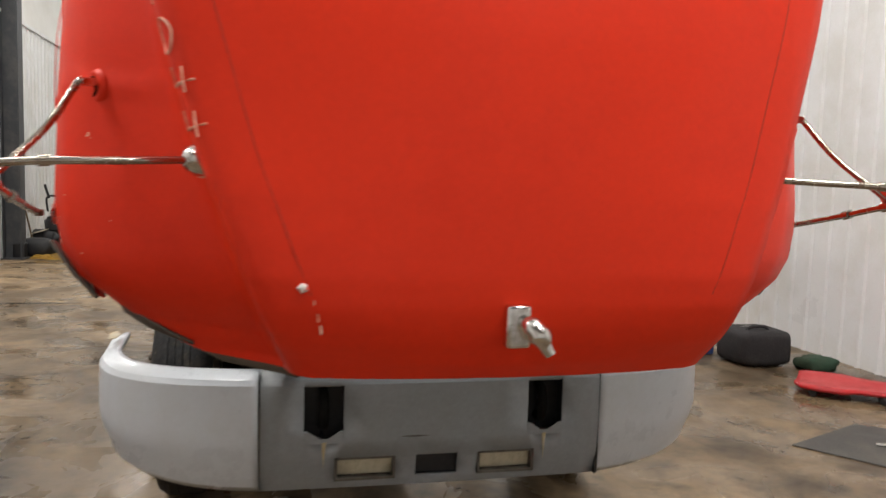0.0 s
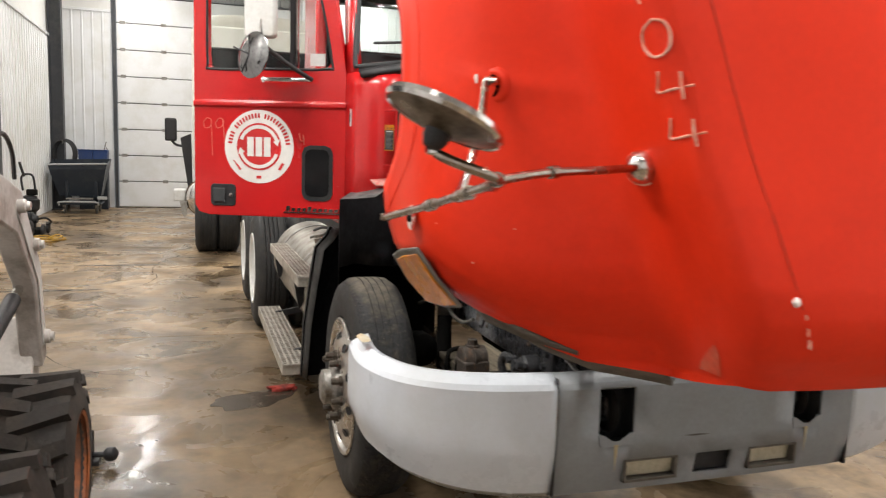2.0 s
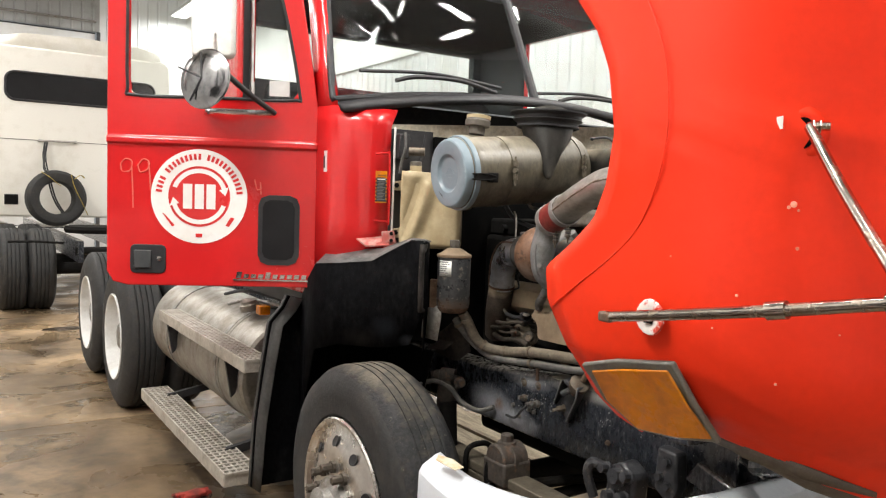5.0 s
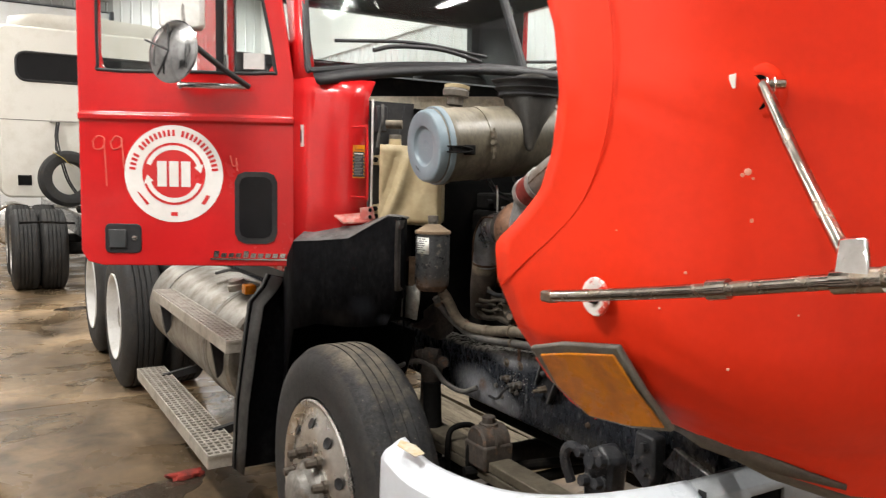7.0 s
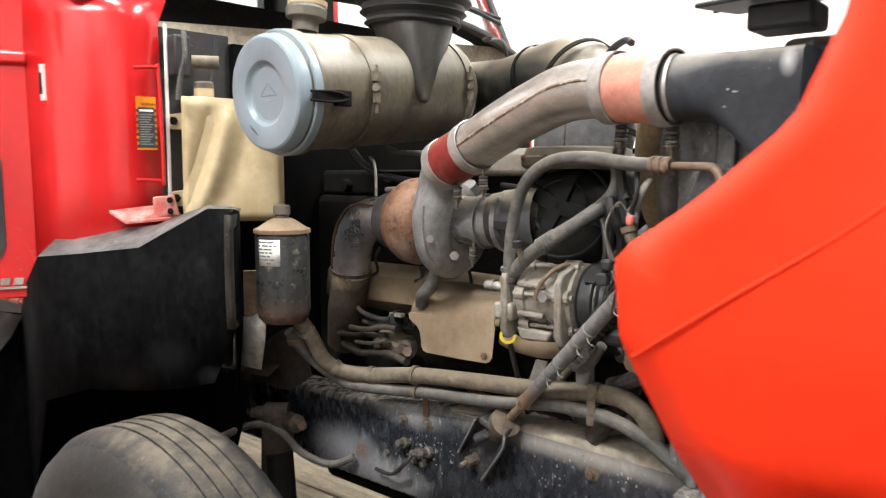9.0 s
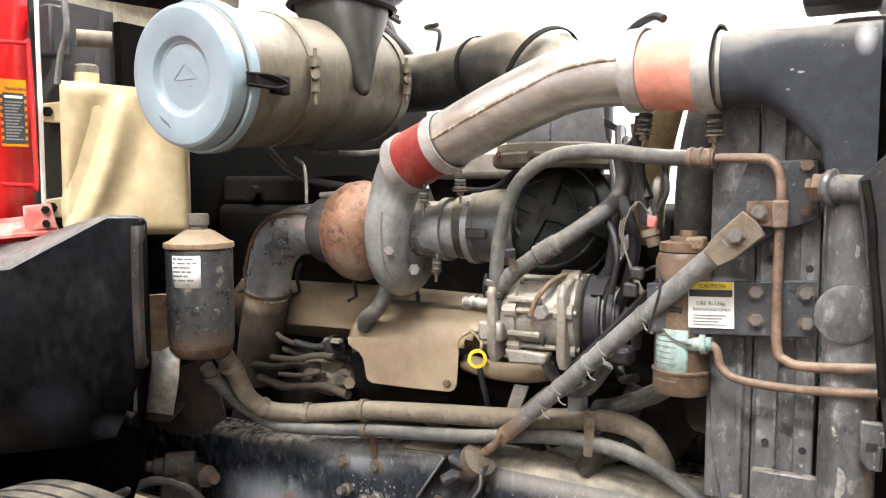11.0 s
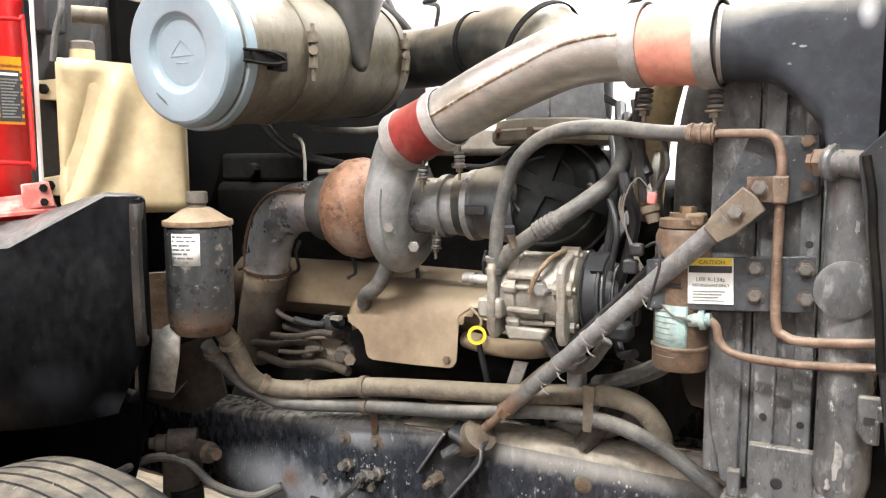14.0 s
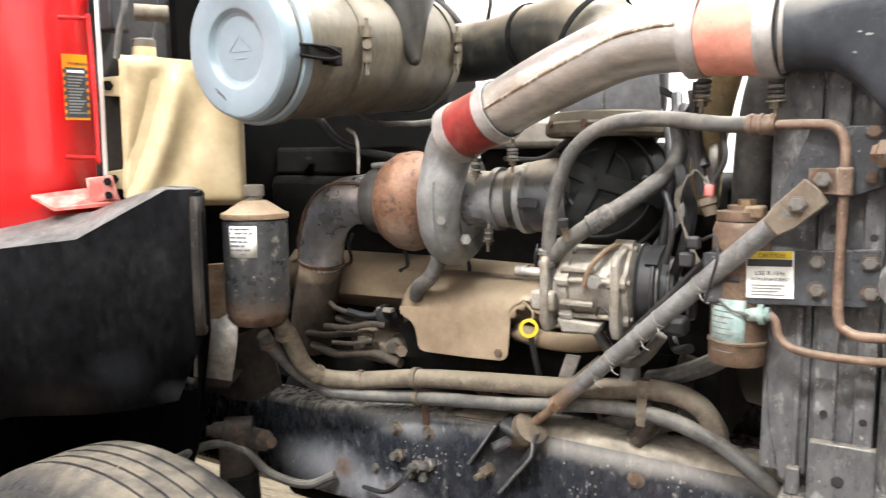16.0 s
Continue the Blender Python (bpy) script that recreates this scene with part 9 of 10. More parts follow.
part("shock_absorber", rod((-0.535, 1.36, 0.36), (-0.525, 1.41, 0.78), 0.036, 18), DARK, truck, "dirty shock absorber")
part("leaf_spring", box((-0.56, 0.45, 0.575), (-0.47, 2.0, 0.61)), DUSTY, truck, "dusty leaf spring", bevel=0.005)
part("leaf_spring", box((-0.56, 0.75, 0.535), (-0.47, 1.8, 0.572)), DUSTY, truck, bevel=0.005)
for y in (1.06, 1.20):
    part("u_bolt", tube([(-0.575, y, 0.48), (-0.575, y, 0.62), (-0.55, y, 0.66), (-0.48, y, 0.66), (-0.455, y, 0.62), (-0.455, y, 0.48)], 0.011, 10), DARK, truck)
clampb = part("spring_clamp", lathe((-0.575, 1.02, 0.665), (1, 0, 0), [(0, 0), (0, 0.050), (0.006, 0.058), (0.045, 0.060), (0.047, 0.066), (0.060, 0.066), (0.062, 0.060), (0.110, 0.058), (0.116, 0.05), (0.116, 0)], 26), GEAR, truck, "dirty cast spring clamp with a nut", smooth=30)
part("clamp_base", box((-0.58, 0.955, 0.575), (-0.455, 1.085, 0.665)), GEAR, clampb, bevel=0.01)
part("clamp_nut", lathe((-0.52, 1.02, 0.715), (0, 0, 1), [(0, 0.036), (0.012, 0.034), (0.014, 0.024), (0.036, 0.024), (0.04, 0.018), (0.04, 0)], 8), GEAR, clampb)
hang = part("front_spring_hanger", plate([(-0.54, 0.385, 0.80), (-0.54, 0.44, 0.835), (-0.54, 0.50, 0.80), (-0.54, 0.505, 0.70), (-0.54, 0.48, 0.55), (-0.54, 0.42, 0.55), (-0.54, 0.395, 0.68)], (0.07, 0, 0)), MOUNT, truck, "dirty black spring hanger", bevel=0.012)
for y, z, r in ((0.44, 0.79, 0.026), (0.47, 0.72, 0.018), (0.415, 0.73, 0.018), (0.49, 0.80, 0.016), (0.40, 0.80, 0.016)):
    part("hanger_bolt", lathe((-0.545, y, z), (-1, 0.1, 0.15), [(0, r * 1.3), (0.006, r * 1.3), (0.008, r), (0.03, r * 0.95), (0.032, 0)], 8), MOUNT, hang)
part("shackle", tube([(-0.55, 0.50, 0.80), (-0.57, 0.53, 0.81), (-0.575, 0.545, 0.77), (-0.56, 0.53, 0.70)], 0.016, 8), MOUNT, hang)
fb = part("front_bracket", plate([(-0.50, 0.27, 0.90), (-0.50, 0.34, 0.905), (-0.50, 0.35, 0.78), (-0.50, 0.29, 0.74), (-0.50, 0.265, 0.80)], (0.05, 0, 0)), MOUNT, truck, "black front tow bracket", bevel=0.008)
for y, z in ((0.30, 0.87), (0.325, 0.82), (0.295, 0.80)):
    part("bracket_bolt", bolt((-0.501, y, z), (-1, 0, 0), 0.012, 0.014), MOUNT, fb)
part("hanger_nut", lathe((-0.57, 0.45, 0.62), (-1, 0, 0), [(0, 0.03), (0.02, 0.03), (0.02, 0)], 6), DARK, truck)
part("tie_rod", rod((-0.75, 0.98, 0.50), (0.75, 0.98, 0.50), 0.022, 12), DARK, truck)
part("drag_link", tube([(0.45, 0.75, 0.62), (0.0, 0.9, 0.56), (-0.6, 1.05, 0.55)], 0.02, 10), DARK, truck)
part("bumper_bracket", plate([(-0.40, 0.06, 0.88), (-0.40, 0.30, 0.96), (-0.40, 0.30, 0.70), (-0.40, 0.06, 0.60)], (0.012, 0, 0)), FRAME, truck)
part("bumper_bracket", plate([(0.40, 0.06, 0.88), (0.40, 0.30, 0.96), (0.40, 0.30, 0.70), (0.40, 0.06, 0.60)], (-0.012, 0, 0)), FRAME, truck)
part("hood_pivot_arm", plate([(-0.50, 0.07, 0.86), (-0.50, 0.20, 0.90), (-0.50, 0.24, 0.84), (-0.50, 0.08, 0.80)], (0.02, 0, 0)), FRAME, truck, bevel=0.006)
for s in (-1, 1):
    part("hood_hinge_arm", tube([(s * 0.46, 0.05, 0.93), (s * 0.46, -0.2, 1.0), (s * 0.44, -0.55, 1.08), (s * 0.43, -0.74, 1.12)], 0.024, 10), FRAME, truck, "black hood hinge arm")

# Unseen dark box and tank, added to block the lit floor behind.
part("chassis_light_block", box((-0.46, 2.25, 0.36), (-0.30, 4.05, 0.735)), DARK, truck, "dark box added beside the rail to block lit floor", bevel=0.02)
part("under_tank_block", lathe((-0.22, 3.0, 0.50), (0, 1, 0), [(0, 0), (0.0, 0.08), (0.03, 0.12), (0.9, 0.12), (0.93, 0.08), (0.93, 0)], 24), DARK, truck, "black tank shape added to block lit floor")
part("exhaust_pipe", rod((0.30, 1.9, 0.62), (0.32, 4.2, 0.60), 0.06, 16), DARK, truck)

# gearbox and wheel-well sheet behind the axle, added unseen to hide lit floor
part("bell_housing", lathe((0, 1.58, 0.98), (0, 1, 0), [(0, 0), (0, 0.34), (0.12, 0.32), (0.28, 0.22), (0.3, 0)], 28), DARK, truck, "unseen bell housing added to hide lit floor")
part("gearbox", box((-0.22, 1.86, 0.62), (0.22, 2.9, 1.10)), DARK, truck, "unseen gearbox added to hide lit floor", bevel=0.03)
part("floor_light_block", plate([(-0.60, 1.42, 0.99), (-0.60, 2.0, 0.99), (-0.60, 2.0, 0.50), (-0.60, 1.62, 0.50)], (0.006, 0, 0)), PANEL, truck, "black sheet added in the wheel well to hide lit floor")
part("air_can", lathe((-0.66, 1.52, 0.60), (0.2, -1, 0.1), [(0, 0), (0, 0.06), (0.02, 0.085), (0.07, 0.085), (0.075, 0.09), (0.085, 0.09), (0.09, 0.085), (0.13, 0.08), (0.15, 0.04), (0.15, 0)], 24), DARK, truck, "dirty brake air chamber")
# hoses and wires behind the intake
for pts, r, m in (([(-0.22, 0.80, 1.70), (-0.215, 0.802, 1.76), (-0.212, 0.80, 1.80)], 0.0045, BLACK), ([(-0.10, 1.02, 1.78), (-0.12, 0.97, 1.80), (-0.15, 0.90, 1.79), (-0.17, 0.84, 1.80), (-0.18, 0.82, 1.77)], 0.003, BLACK), ([(0.0, 1.05, 1.84), (-0.12, 0.98, 1.86), (-0.22, 0.96, 1.85), (-0.28, 0.90, 1.84)], 0.005, BLACK),
                  ([(-0.24, 1.30, 1.62), (-0.30, 1.20, 1.585), (-0.34, 1.05, 1.575), (-0.36, 0.95, 1.58), (-0.37, 0.88, 1.57)], 0.007, RUBBER_GREY), ([(-0.33, 1.40, 1.70), (-0.36, 1.30, 1.60), (-0.35, 1.22, 1.53), (-0.30, 1.1, 1.50)], 0.009, BLACK),
                  ([(-0.28, 0.86, 1.50), (-0.36, 0.74, 1.50), (-0.42, 0.66, 1.535), (-0.48, 0.58, 1.56), (-0.52, 0.50, 1.56)], 0.006, BLACK), ([(-0.30, 0.55, 1.60), (-0.38, 0.50, 1.56), (-0.46, 0.47, 1.50), (-0.50, 0.46, 1.42), (-0.49, 0.48, 1.30)], 0.008, BLACK),
                  ([(-0.55, 0.42, 1.60), (-0.56, 0.41, 1.56), (-0.55, 0.40, 1.50), (-0.575, 0.385, 1.46)], 0.004, CHALK_GREY), ([(-0.44, 0.60, 1.20), (-0.47, 0.55, 1.16), (-0.50, 0.50, 1.17), (-0.52, 0.46, 1.22)], 0.010, RUBBER_GREY),
                  ([(-0.36, 0.52, 1.10), (-0.42, 0.46, 1.13), (-0.46, 0.38, 1.18), (-0.48, 0.34, 1.24)], 0.016, RUBBER_GREY), ([(-0.40, 0.90, 1.06), (-0.42, 0.80, 1.03), (-0.42, 0.66, 1.045), (-0.40, 0.55, 1.06)], 0.010, DRIED_RUST)):
    part("engine_hose", tube(pts, r, 10), m, truck, "dirty hose behind the engine")
for pts, r, m in (([(-0.405, 0.60, 1.135), (-0.43, 0.615, 1.12), (-0.45, 0.635, 1.10), (-0.455, 0.66, 1.085)], 0.009, HOSE_TAN), ([(-0.40, 0.585, 1.14), (-0.425, 0.595, 1.12), (-0.445, 0.605, 1.095)], 0.008, HOSE_TAN),
                  ([(-0.40, 0.44, 1.16), (-0.41, 0.46, 1.10), (-0.42, 0.50, 1.04), (-0.42, 0.53, 1.0)], 0.019, HOSE_DARK),
                  ([(-0.44, 1.16, 1.176), (-0.43, 1.12, 1.168), (-0.425, 1.09, 1.17)], 0.007, BLACK), ([(-0.42, 1.24, 1.13), (-0.43, 1.17, 1.135), (-0.43, 1.11, 1.15), (-0.425, 1.07, 1.15)], 0.007, HOSE_DARK),
                  ([(-0.42, 1.22, 1.095), (-0.425, 1.16, 1.10), (-0.43, 1.10, 1.115)], 0.005, HOSE_DARK), ([(-0.58, 0.37, 1.55), (-0.60, 0.36, 1.53), (-0.61, 0.355, 1.50), (-0.60, 0.37, 1.47)], 0.004, BLACK),
                  ([(-0.50, 0.50, 1.47), (-0.53, 0.46, 1.45), (-0.55, 0.44, 1.40), (-0.545, 0.45, 1.34)], 0.005, BLACK), ([(-0.47, 0.40, 1.52), (-0.52, 0.39, 1.50), (-0.55, 0.385, 1.46), (-0.565, 0.38, 1.43)], 0.006, RUBBER_GREY),
                  ([(-0.45, 0.47, 1.29), (-0.50, 0.43, 1.28), (-0.54, 0.41, 1.26), (-0.57, 0.40, 1.30)], 0.006, BLACK), ([(-0.43, 0.47, 1.22), (-0.47, 0.45, 1.19), (-0.50, 0.42, 1.20)], 0.008, BLACK)):
    part("engine_line", tube(pts, r, 10), m, truck, "small dirty line on the engine")
for y, z in ((1.14, 1.105), (1.06, 1.10)):
    part("cast_boss", lathe((-0.40, y, z), (-0.9, -0.3, 0.1), [(0, 0.022), (0.012, 0.020), (0.016, 0.012), (0.03, 0.011), (0.031, 0)], 10), HOSE_DARK, truck)
part("blue_solenoid", box((-0.47, 0.515, 1.115), (-0.44, 0.545, 1.175)), SCROLL, truck, "grey-blue solenoid block", bevel=0.006)
part("solenoid_head", lathe((-0.455, 0.53, 1.175), (0, 0, 1), [(0, 0.014), (0.014, 0.014), (0.016, 0.009), (0.026, 0.009), (0.026, 0)], 10), STEEL, truck)
part("wire_bundle", box((-0.50, 0.43, 1.215), (-0.455, 0.49, 1.245)), BLACK, truck, "dark connector block", bevel=0.008)
# air lines and fittings on the rail
for y0, z0 in ((0.985, 0.86), (1.03, 0.875), (0.955, 0.87)):
    part("air_fitting", lathe((-0.433, y0, z0), (-1, 0.1, 0.2), [(0, 0.014), (0.012, 0.014), (0.014, 0.009), (0.03, 0.009), (0.03, 0)], 6), BOLT, truck)
part("air_line", tube([(-0.46, 0.985, 0.865), (-0.475, 1.0, 0.84), (-0.465, 1.05, 0.80), (-0.45, 1.12, 0.79)], 0.005, 6), BLACK, truck)


# ---- round the truck ----
CREAM_WHITE = material("cream_white_paint", (0.72, 0.70, 0.64), 0.4, second=(0.60, 0.57, 0.49), mix_scale=2.5, mix_lo=0.5, mix_hi=0.75, fine=0.03, bump=0.03)
LOADER = material("dusty_white_loader_paint", (0.52, 0.49, 0.46), 0.5, second=(0.28, 0.245, 0.21), mix_scale=6, mix_lo=0.48, mix_hi=0.7, fine=0.1, bump=0.1)
MUD_RUBBER = material("muddy_rubber", (0.032, 0.028, 0.025), 0.8, second=(0.078, 0.064, 0.052), mix_scale=7, mix_lo=0.45, mix_hi=0.75, fine=0.25, bump=0.35)
ORANGE_RIM = material("orange_rim_paint", (0.33, 0.10, 0.03), 0.6, second=(0.16, 0.075, 0.045), mix_scale=9, fine=0.2, bump=0.2)
HOPPER = material("blue_black_hopper_paint", (0.020, 0.028, 0.040), 0.4, second=(0.045, 0.052, 0.058), mix_scale=5, mix_lo=0.5, mix_hi=0.75, fine=0.15, bump=0.1)
BLUE = material("blue_plastic", (0.03, 0.065, 0.20), 0.45, second=(0.05, 0.08, 0.18), mix_scale=6, fine=0.1, bump=0.05)
HOSE_YELLOW = material("yellow_air_hose", (0.55, 0.33, 0.05), 0.5, second=(0.42, 0.24, 0.05), mix_scale=9, fine=0.1, bump=0.05)
CREEPER = material("red_creeper_plastic", (0.50, 0.022, 0.026), 0.4, second=(0.40, 0.022, 0.026), mix_scale=5, fine=0.06, bump=0.08)
CLOTH = material("black_cloth", (0.022, 0.020, 0.022), 0.85, second=(0.04, 0.036, 0.036), mix_scale=8, fine=0.25, bump=0.4)
MAT = material("dark_mat", (0.06, 0.056, 0.052), 0.7, second=(0.10, 0.092, 0.08), mix_scale=4, fine=0.2, bump=0.2)
OIL = material("oil_soak", (0.060, 0.046, 0.034), 0.22, second=(0.11, 0.085, 0.06), mix_scale=5, mix_lo=0.5, mix_hi=0.75, fine=0.15, bump=0.1)
RAG = material("red_rag", (0.42, 0.05, 0.035), 0.9, second=(0.12, 0.03, 0.025), mix_scale=14, fine=0.2, bump=0.5)
GREEN_CLOTH = material("dark_green_cloth", (0.02, 0.05, 0.028), 0.85, second=(0.035, 0.05, 0.03), mix_scale=8, fine=0.2, bump=0.4)
STRAP = material("yellow_black_strap", (0.50, 0.36, 0.05), 0.7, second=(0.10, 0.08, 0.04), mix_scale=16, fine=0.15, bump=0.2)


def blob(c, size, rnd, amount=0.12, seg=20, rings=12, power=0.6):
    """A slack, lumpy bag of the given half sizes round c."""
    rows = []
    for j in range(rings + 1):
        a = math.pi * j / rings
        row = []
        for k in range(seg):
            b = 2 * math.pi * k / seg
            x, y, z = math.sin(a) * math.cos(b), math.sin(a) * math.sin(b), math.cos(a)
            q = [math.copysign(abs(v) ** power, v) for v in (x, y, z)]
            s = 1 + amount * (math.sin(3 * b + 2.1 * a + rnd) * 0.5 + math.sin(7 * b - 3 * a + rnd * 2) * 0.25) * math.sin(a)
            row.append((c[0] + q[0] * size[0] * s, c[1] + q[1] * size[1] * s, max(0.002, c[2] + q[2] * size[2] * s)))
        rows.append(row)
    return grid(rows, closed=True)


# white tractor parked nose to the overhead door
wt = thing("semi_truck", (-0.42, 11.9, 0), "cream-white sleeper truck with a spare tyre strapped behind its cab", "truck")
WX0, WX1, WYB = -1.70, 0.86, 11.8


def rounded_rect(x0, x1, z0, z1, r, n=6):
    out = []
    for cx, cz, a0 in ((x1 - r, z1 - r, 0), (x0 + r, z1 - r, 90), (x0 + r, z0 + r, 180), (x1 - r, z0 + r, 270)):
        for k in range(n + 1):
            a = radians(a0 + 90 * k / n)
            out.append((cx + r * math.cos(a), cz + r * math.sin(a)))
    return out


sl = part("sleeper", plate([(x, WYB, z) for x, z in rounded_rect(WX0, WX1, 1.12, 3.62, 0.14)], (0, 2.6, 0)), CREAM_WHITE, wt, "cream-white sleeper cab", bevel=0.03)
part("roof_fairing", grid([[(x, WYB + 0.03, 3.50) for x in (WX0 + 0.1, -1.2, -0.42, 0.4, WX1 - 0.1)], [(x, WYB + 0.05, z) for x, z in ((WX0 + 0.16, 3.74), (-1.2, 3.82), (-0.42, 3.85), (0.4, 3.82), (WX1 - 0.16, 3.74))], [(x, WYB + 1.2, z) for x, z in ((WX0 + 0.2, 3.9), (-1.2, 4.0), (-0.42, 4.02), (0.4, 4.0), (WX1 - 0.2, 3.9))]]), CREAM_WHITE, sl, solid=0.02, smooth=60)
win = part("rear_window", plate([(x, WYB - 0.006, z) for x, z in rounded_rect(-1.46, 0.62, 2.835, 3.245, 0.13)], (0, 0.008, 0)), DARK_GLASS, sl, "black rounded rear window")
part("window_seal", tube([(x, WYB - 0.006, z) for x, z in rounded_rect(-1.46, 0.62, 2.835, 3.245, 0.13)] + [(0.62, WYB - 0.006, 3.1)], 0.018, 8, 1), BLACK, win)
part("wall_seam", box((WX0 + 0.02, WYB - 0.004, 2.255), (WX1 - 0.02, WYB + 0.002, 2.265)), TAUPE, sl)
part("grab_bar", rod((-1.04, WYB - 0.06, 2.255), (-0.52, WYB - 0.06, 2.262), 0.016, 10), STEEL_LIGHT, sl, "steel grab bar")
for x in (-1.02, -0.54):
    part("bar_foot", rod((x, WYB, 2.257), (x, WYB - 0.06, 2.257), 0.022, 10), STEEL, sl)
part("wall_vent", box((-1.48, WYB - 0.012, 1.30), (-1.30, WYB, 1.45)), DARK, sl, bevel=0.01)
for x in (-0.85, -0.01):
    part("frame_rail", box((x - 0.03, 8.9, 0.68), (x + 0.03, 16.4, 0.95)), FRAME, wt, "dark frame rail", bevel=0.008)
part("deck_plate", box((-1.3, 11.2, 0.985), (0.46, 11.78, 1.0)), FRAME, wt, "dark deck plate behind the cab", bevel=0.004)
part("fifth_wheel", lathe((-0.43, 10.5, 0.96), (0, 0, 1), [(0, 0), (0, 0.4), (0.05, 0.42), (0.09, 0.40), (0.09, 0)], 28), DARK, wt, "greasy fifth wheel plate")
part("cross_tube", rod((-0.9, 9.0, 0.82), (0.05, 9.0, 0.82), 0.05, 12), DARK, wt)


def dual(x, y, face):
    r = part("drive_tyre", tyre((x, y, 0.515), face, 0.31, 0.52, 0.012), RUBBER, wt, "dusty black drive tyre", smooth=40)
    part("rim", lathe((x, y, 0.515), (face, 0, 0), [(-0.26, 0.30), (-0.02, 0.305), (0.004, 0.314), (0.002, 0.298), (-0.05, 0.285), (-0.13, 0.25), (-0.12, 0.14), (-0.10, 0.11), (-0.10, 0)], 36), STEEL, r)


for y in (10.05, 11.35):
    dual(-1.665, y, -1)
    dual(-1.345, y, -1)
    dual(0.815, y, 1)
    dual(0.495, y, 1)
    part("axle", rod((-1.5, y, 0.515), (0.65, y, 0.515), 0.08, 14), DARK, wt)
part("mud_flap_hanger", tube([(-1.0, 9.25, 0.9), (-1.3, 9.22, 0.92), (-1.6, 9.22, 0.92)], 0.014, 8), DARK, wt)
tk2 = part("fuel_tank", lathe((-1.50, 12.0, 0.68), (0, 1, 0), [(0, 0), (0, 0.27), (0.02, 0.31), (0.05, 0.32), (0.4, 0.32), (0.402, 0.327), (0.45, 0.327), (0.452, 0.32), (1.5, 0.32), (1.52, 0.29), (1.52, 0)], 36), CHROME, wt, "polished round fuel tank")
part("tank_strap", lathe((-1.50, 12.06, 0.68), (0, 1, 0), [(0, 0.32), (0, 0.332), (0.05, 0.332), (0.05, 0.32)], 36), RUSTY_TAN, tk2)
part("side_step", box((-2.02, 12.0, 0.62), (-1.82, 12.5, 0.82)), WHITE_PAINT, wt, "white side step", bevel=0.02)
part("step_hanger", plate([(-1.92, 11.98, 0.62), (-1.80, 11.98, 0.62), (-1.80, 11.98, 0.38), (-1.86, 11.98, 0.34)], (0, 0.04, 0)), STEEL_LIGHT, wt)
mr = part("side_mirror", box((-2.16, 12.36, 1.66), (-1.96, 12.48, 2.06)), BLACK, wt, "black side mirror", bevel=0.03)
part("mirror_arm", tube([(-2.05, 12.42, 1.68), (-1.98, 12.42, 1.60), (-1.86, 12.42, 1.58), (-1.72, 12.42, 1.62)], 0.022, 8), BLACK, mr)
part("side_fairing", plate([(-1.90, 12.3, 1.72), (-1.72, 12.3, 1.80), (-1.70, 12.3, 0.85), (-1.78, 12.3, 0.85)], (0, 0.1, 0)), BLACK, wt, "black side fairing", bevel=0.01)
for x, z in ((-0.95, 1.9), (-0.92, 1.88)):
    part("air_line", tube([(x, WYB - 0.06, 2.25), (x - 0.03, WYB - 0.12, 2.0), (x + 0.02, WYB - 0.2, 1.7), (x + 0.12, WYB - 0.2, 1.35), (x + 0.3, WYB - 0.4, 1.05)], 0.012, 8), BLACK, wt)

spare = part("spare_tyre", lathe((-0.85, 11.36, 1.412), (0.12, -1, 0.05), [(-0.12, 0.25), (-0.11, 0.30), (-0.10, 0.36), (-0.06, 0.40), (0.02, 0.41), (0.10, 0.40), (0.135, 0.36), (0.14, 0.30), (0.125, 0.245), (0.10, 0.235), (-0.10, 0.235), (-0.12, 0.25)], 48), RUBBER, None, "bald black spare tyre strapped upright behind the cab")
tagged(spare, "bald black spare tyre strapped upright behind the cab", "tyre")
for pts in ([(-1.06, 11.19, 1.79), (-0.95, 11.17, 1.72), (-0.86, 11.2, 1.64), (-0.80, 11.24, 1.60)], [(-0.66, 11.22, 1.76), (-0.62, 11.19, 1.58), (-0.52, 11.19, 1.36), (-0.44, 11.22, 1.18)], [(-0.62, 11.2, 1.70), (-0.54, 11.21, 1.76), (-0.48, 11.24, 1.72)]):
    part("strap", tube(pts, 0.02, 8, squash=0.25), STRAP, spare, "yellow and black ratchet strap")
part("cord", tube([(-0.92, WYB - 0.06, 2.24), (-0.97, 11.6, 2.05), (-1.0, 11.4, 1.85), (-0.98, 11.25, 1.80)], 0.014, 8), BLACK, spare)

# skid steer loader
ss = thing("skid_steer", (-3.0, 1.75, 0), "dusty white skid steer loader with knobby muddy tyres", "loader")


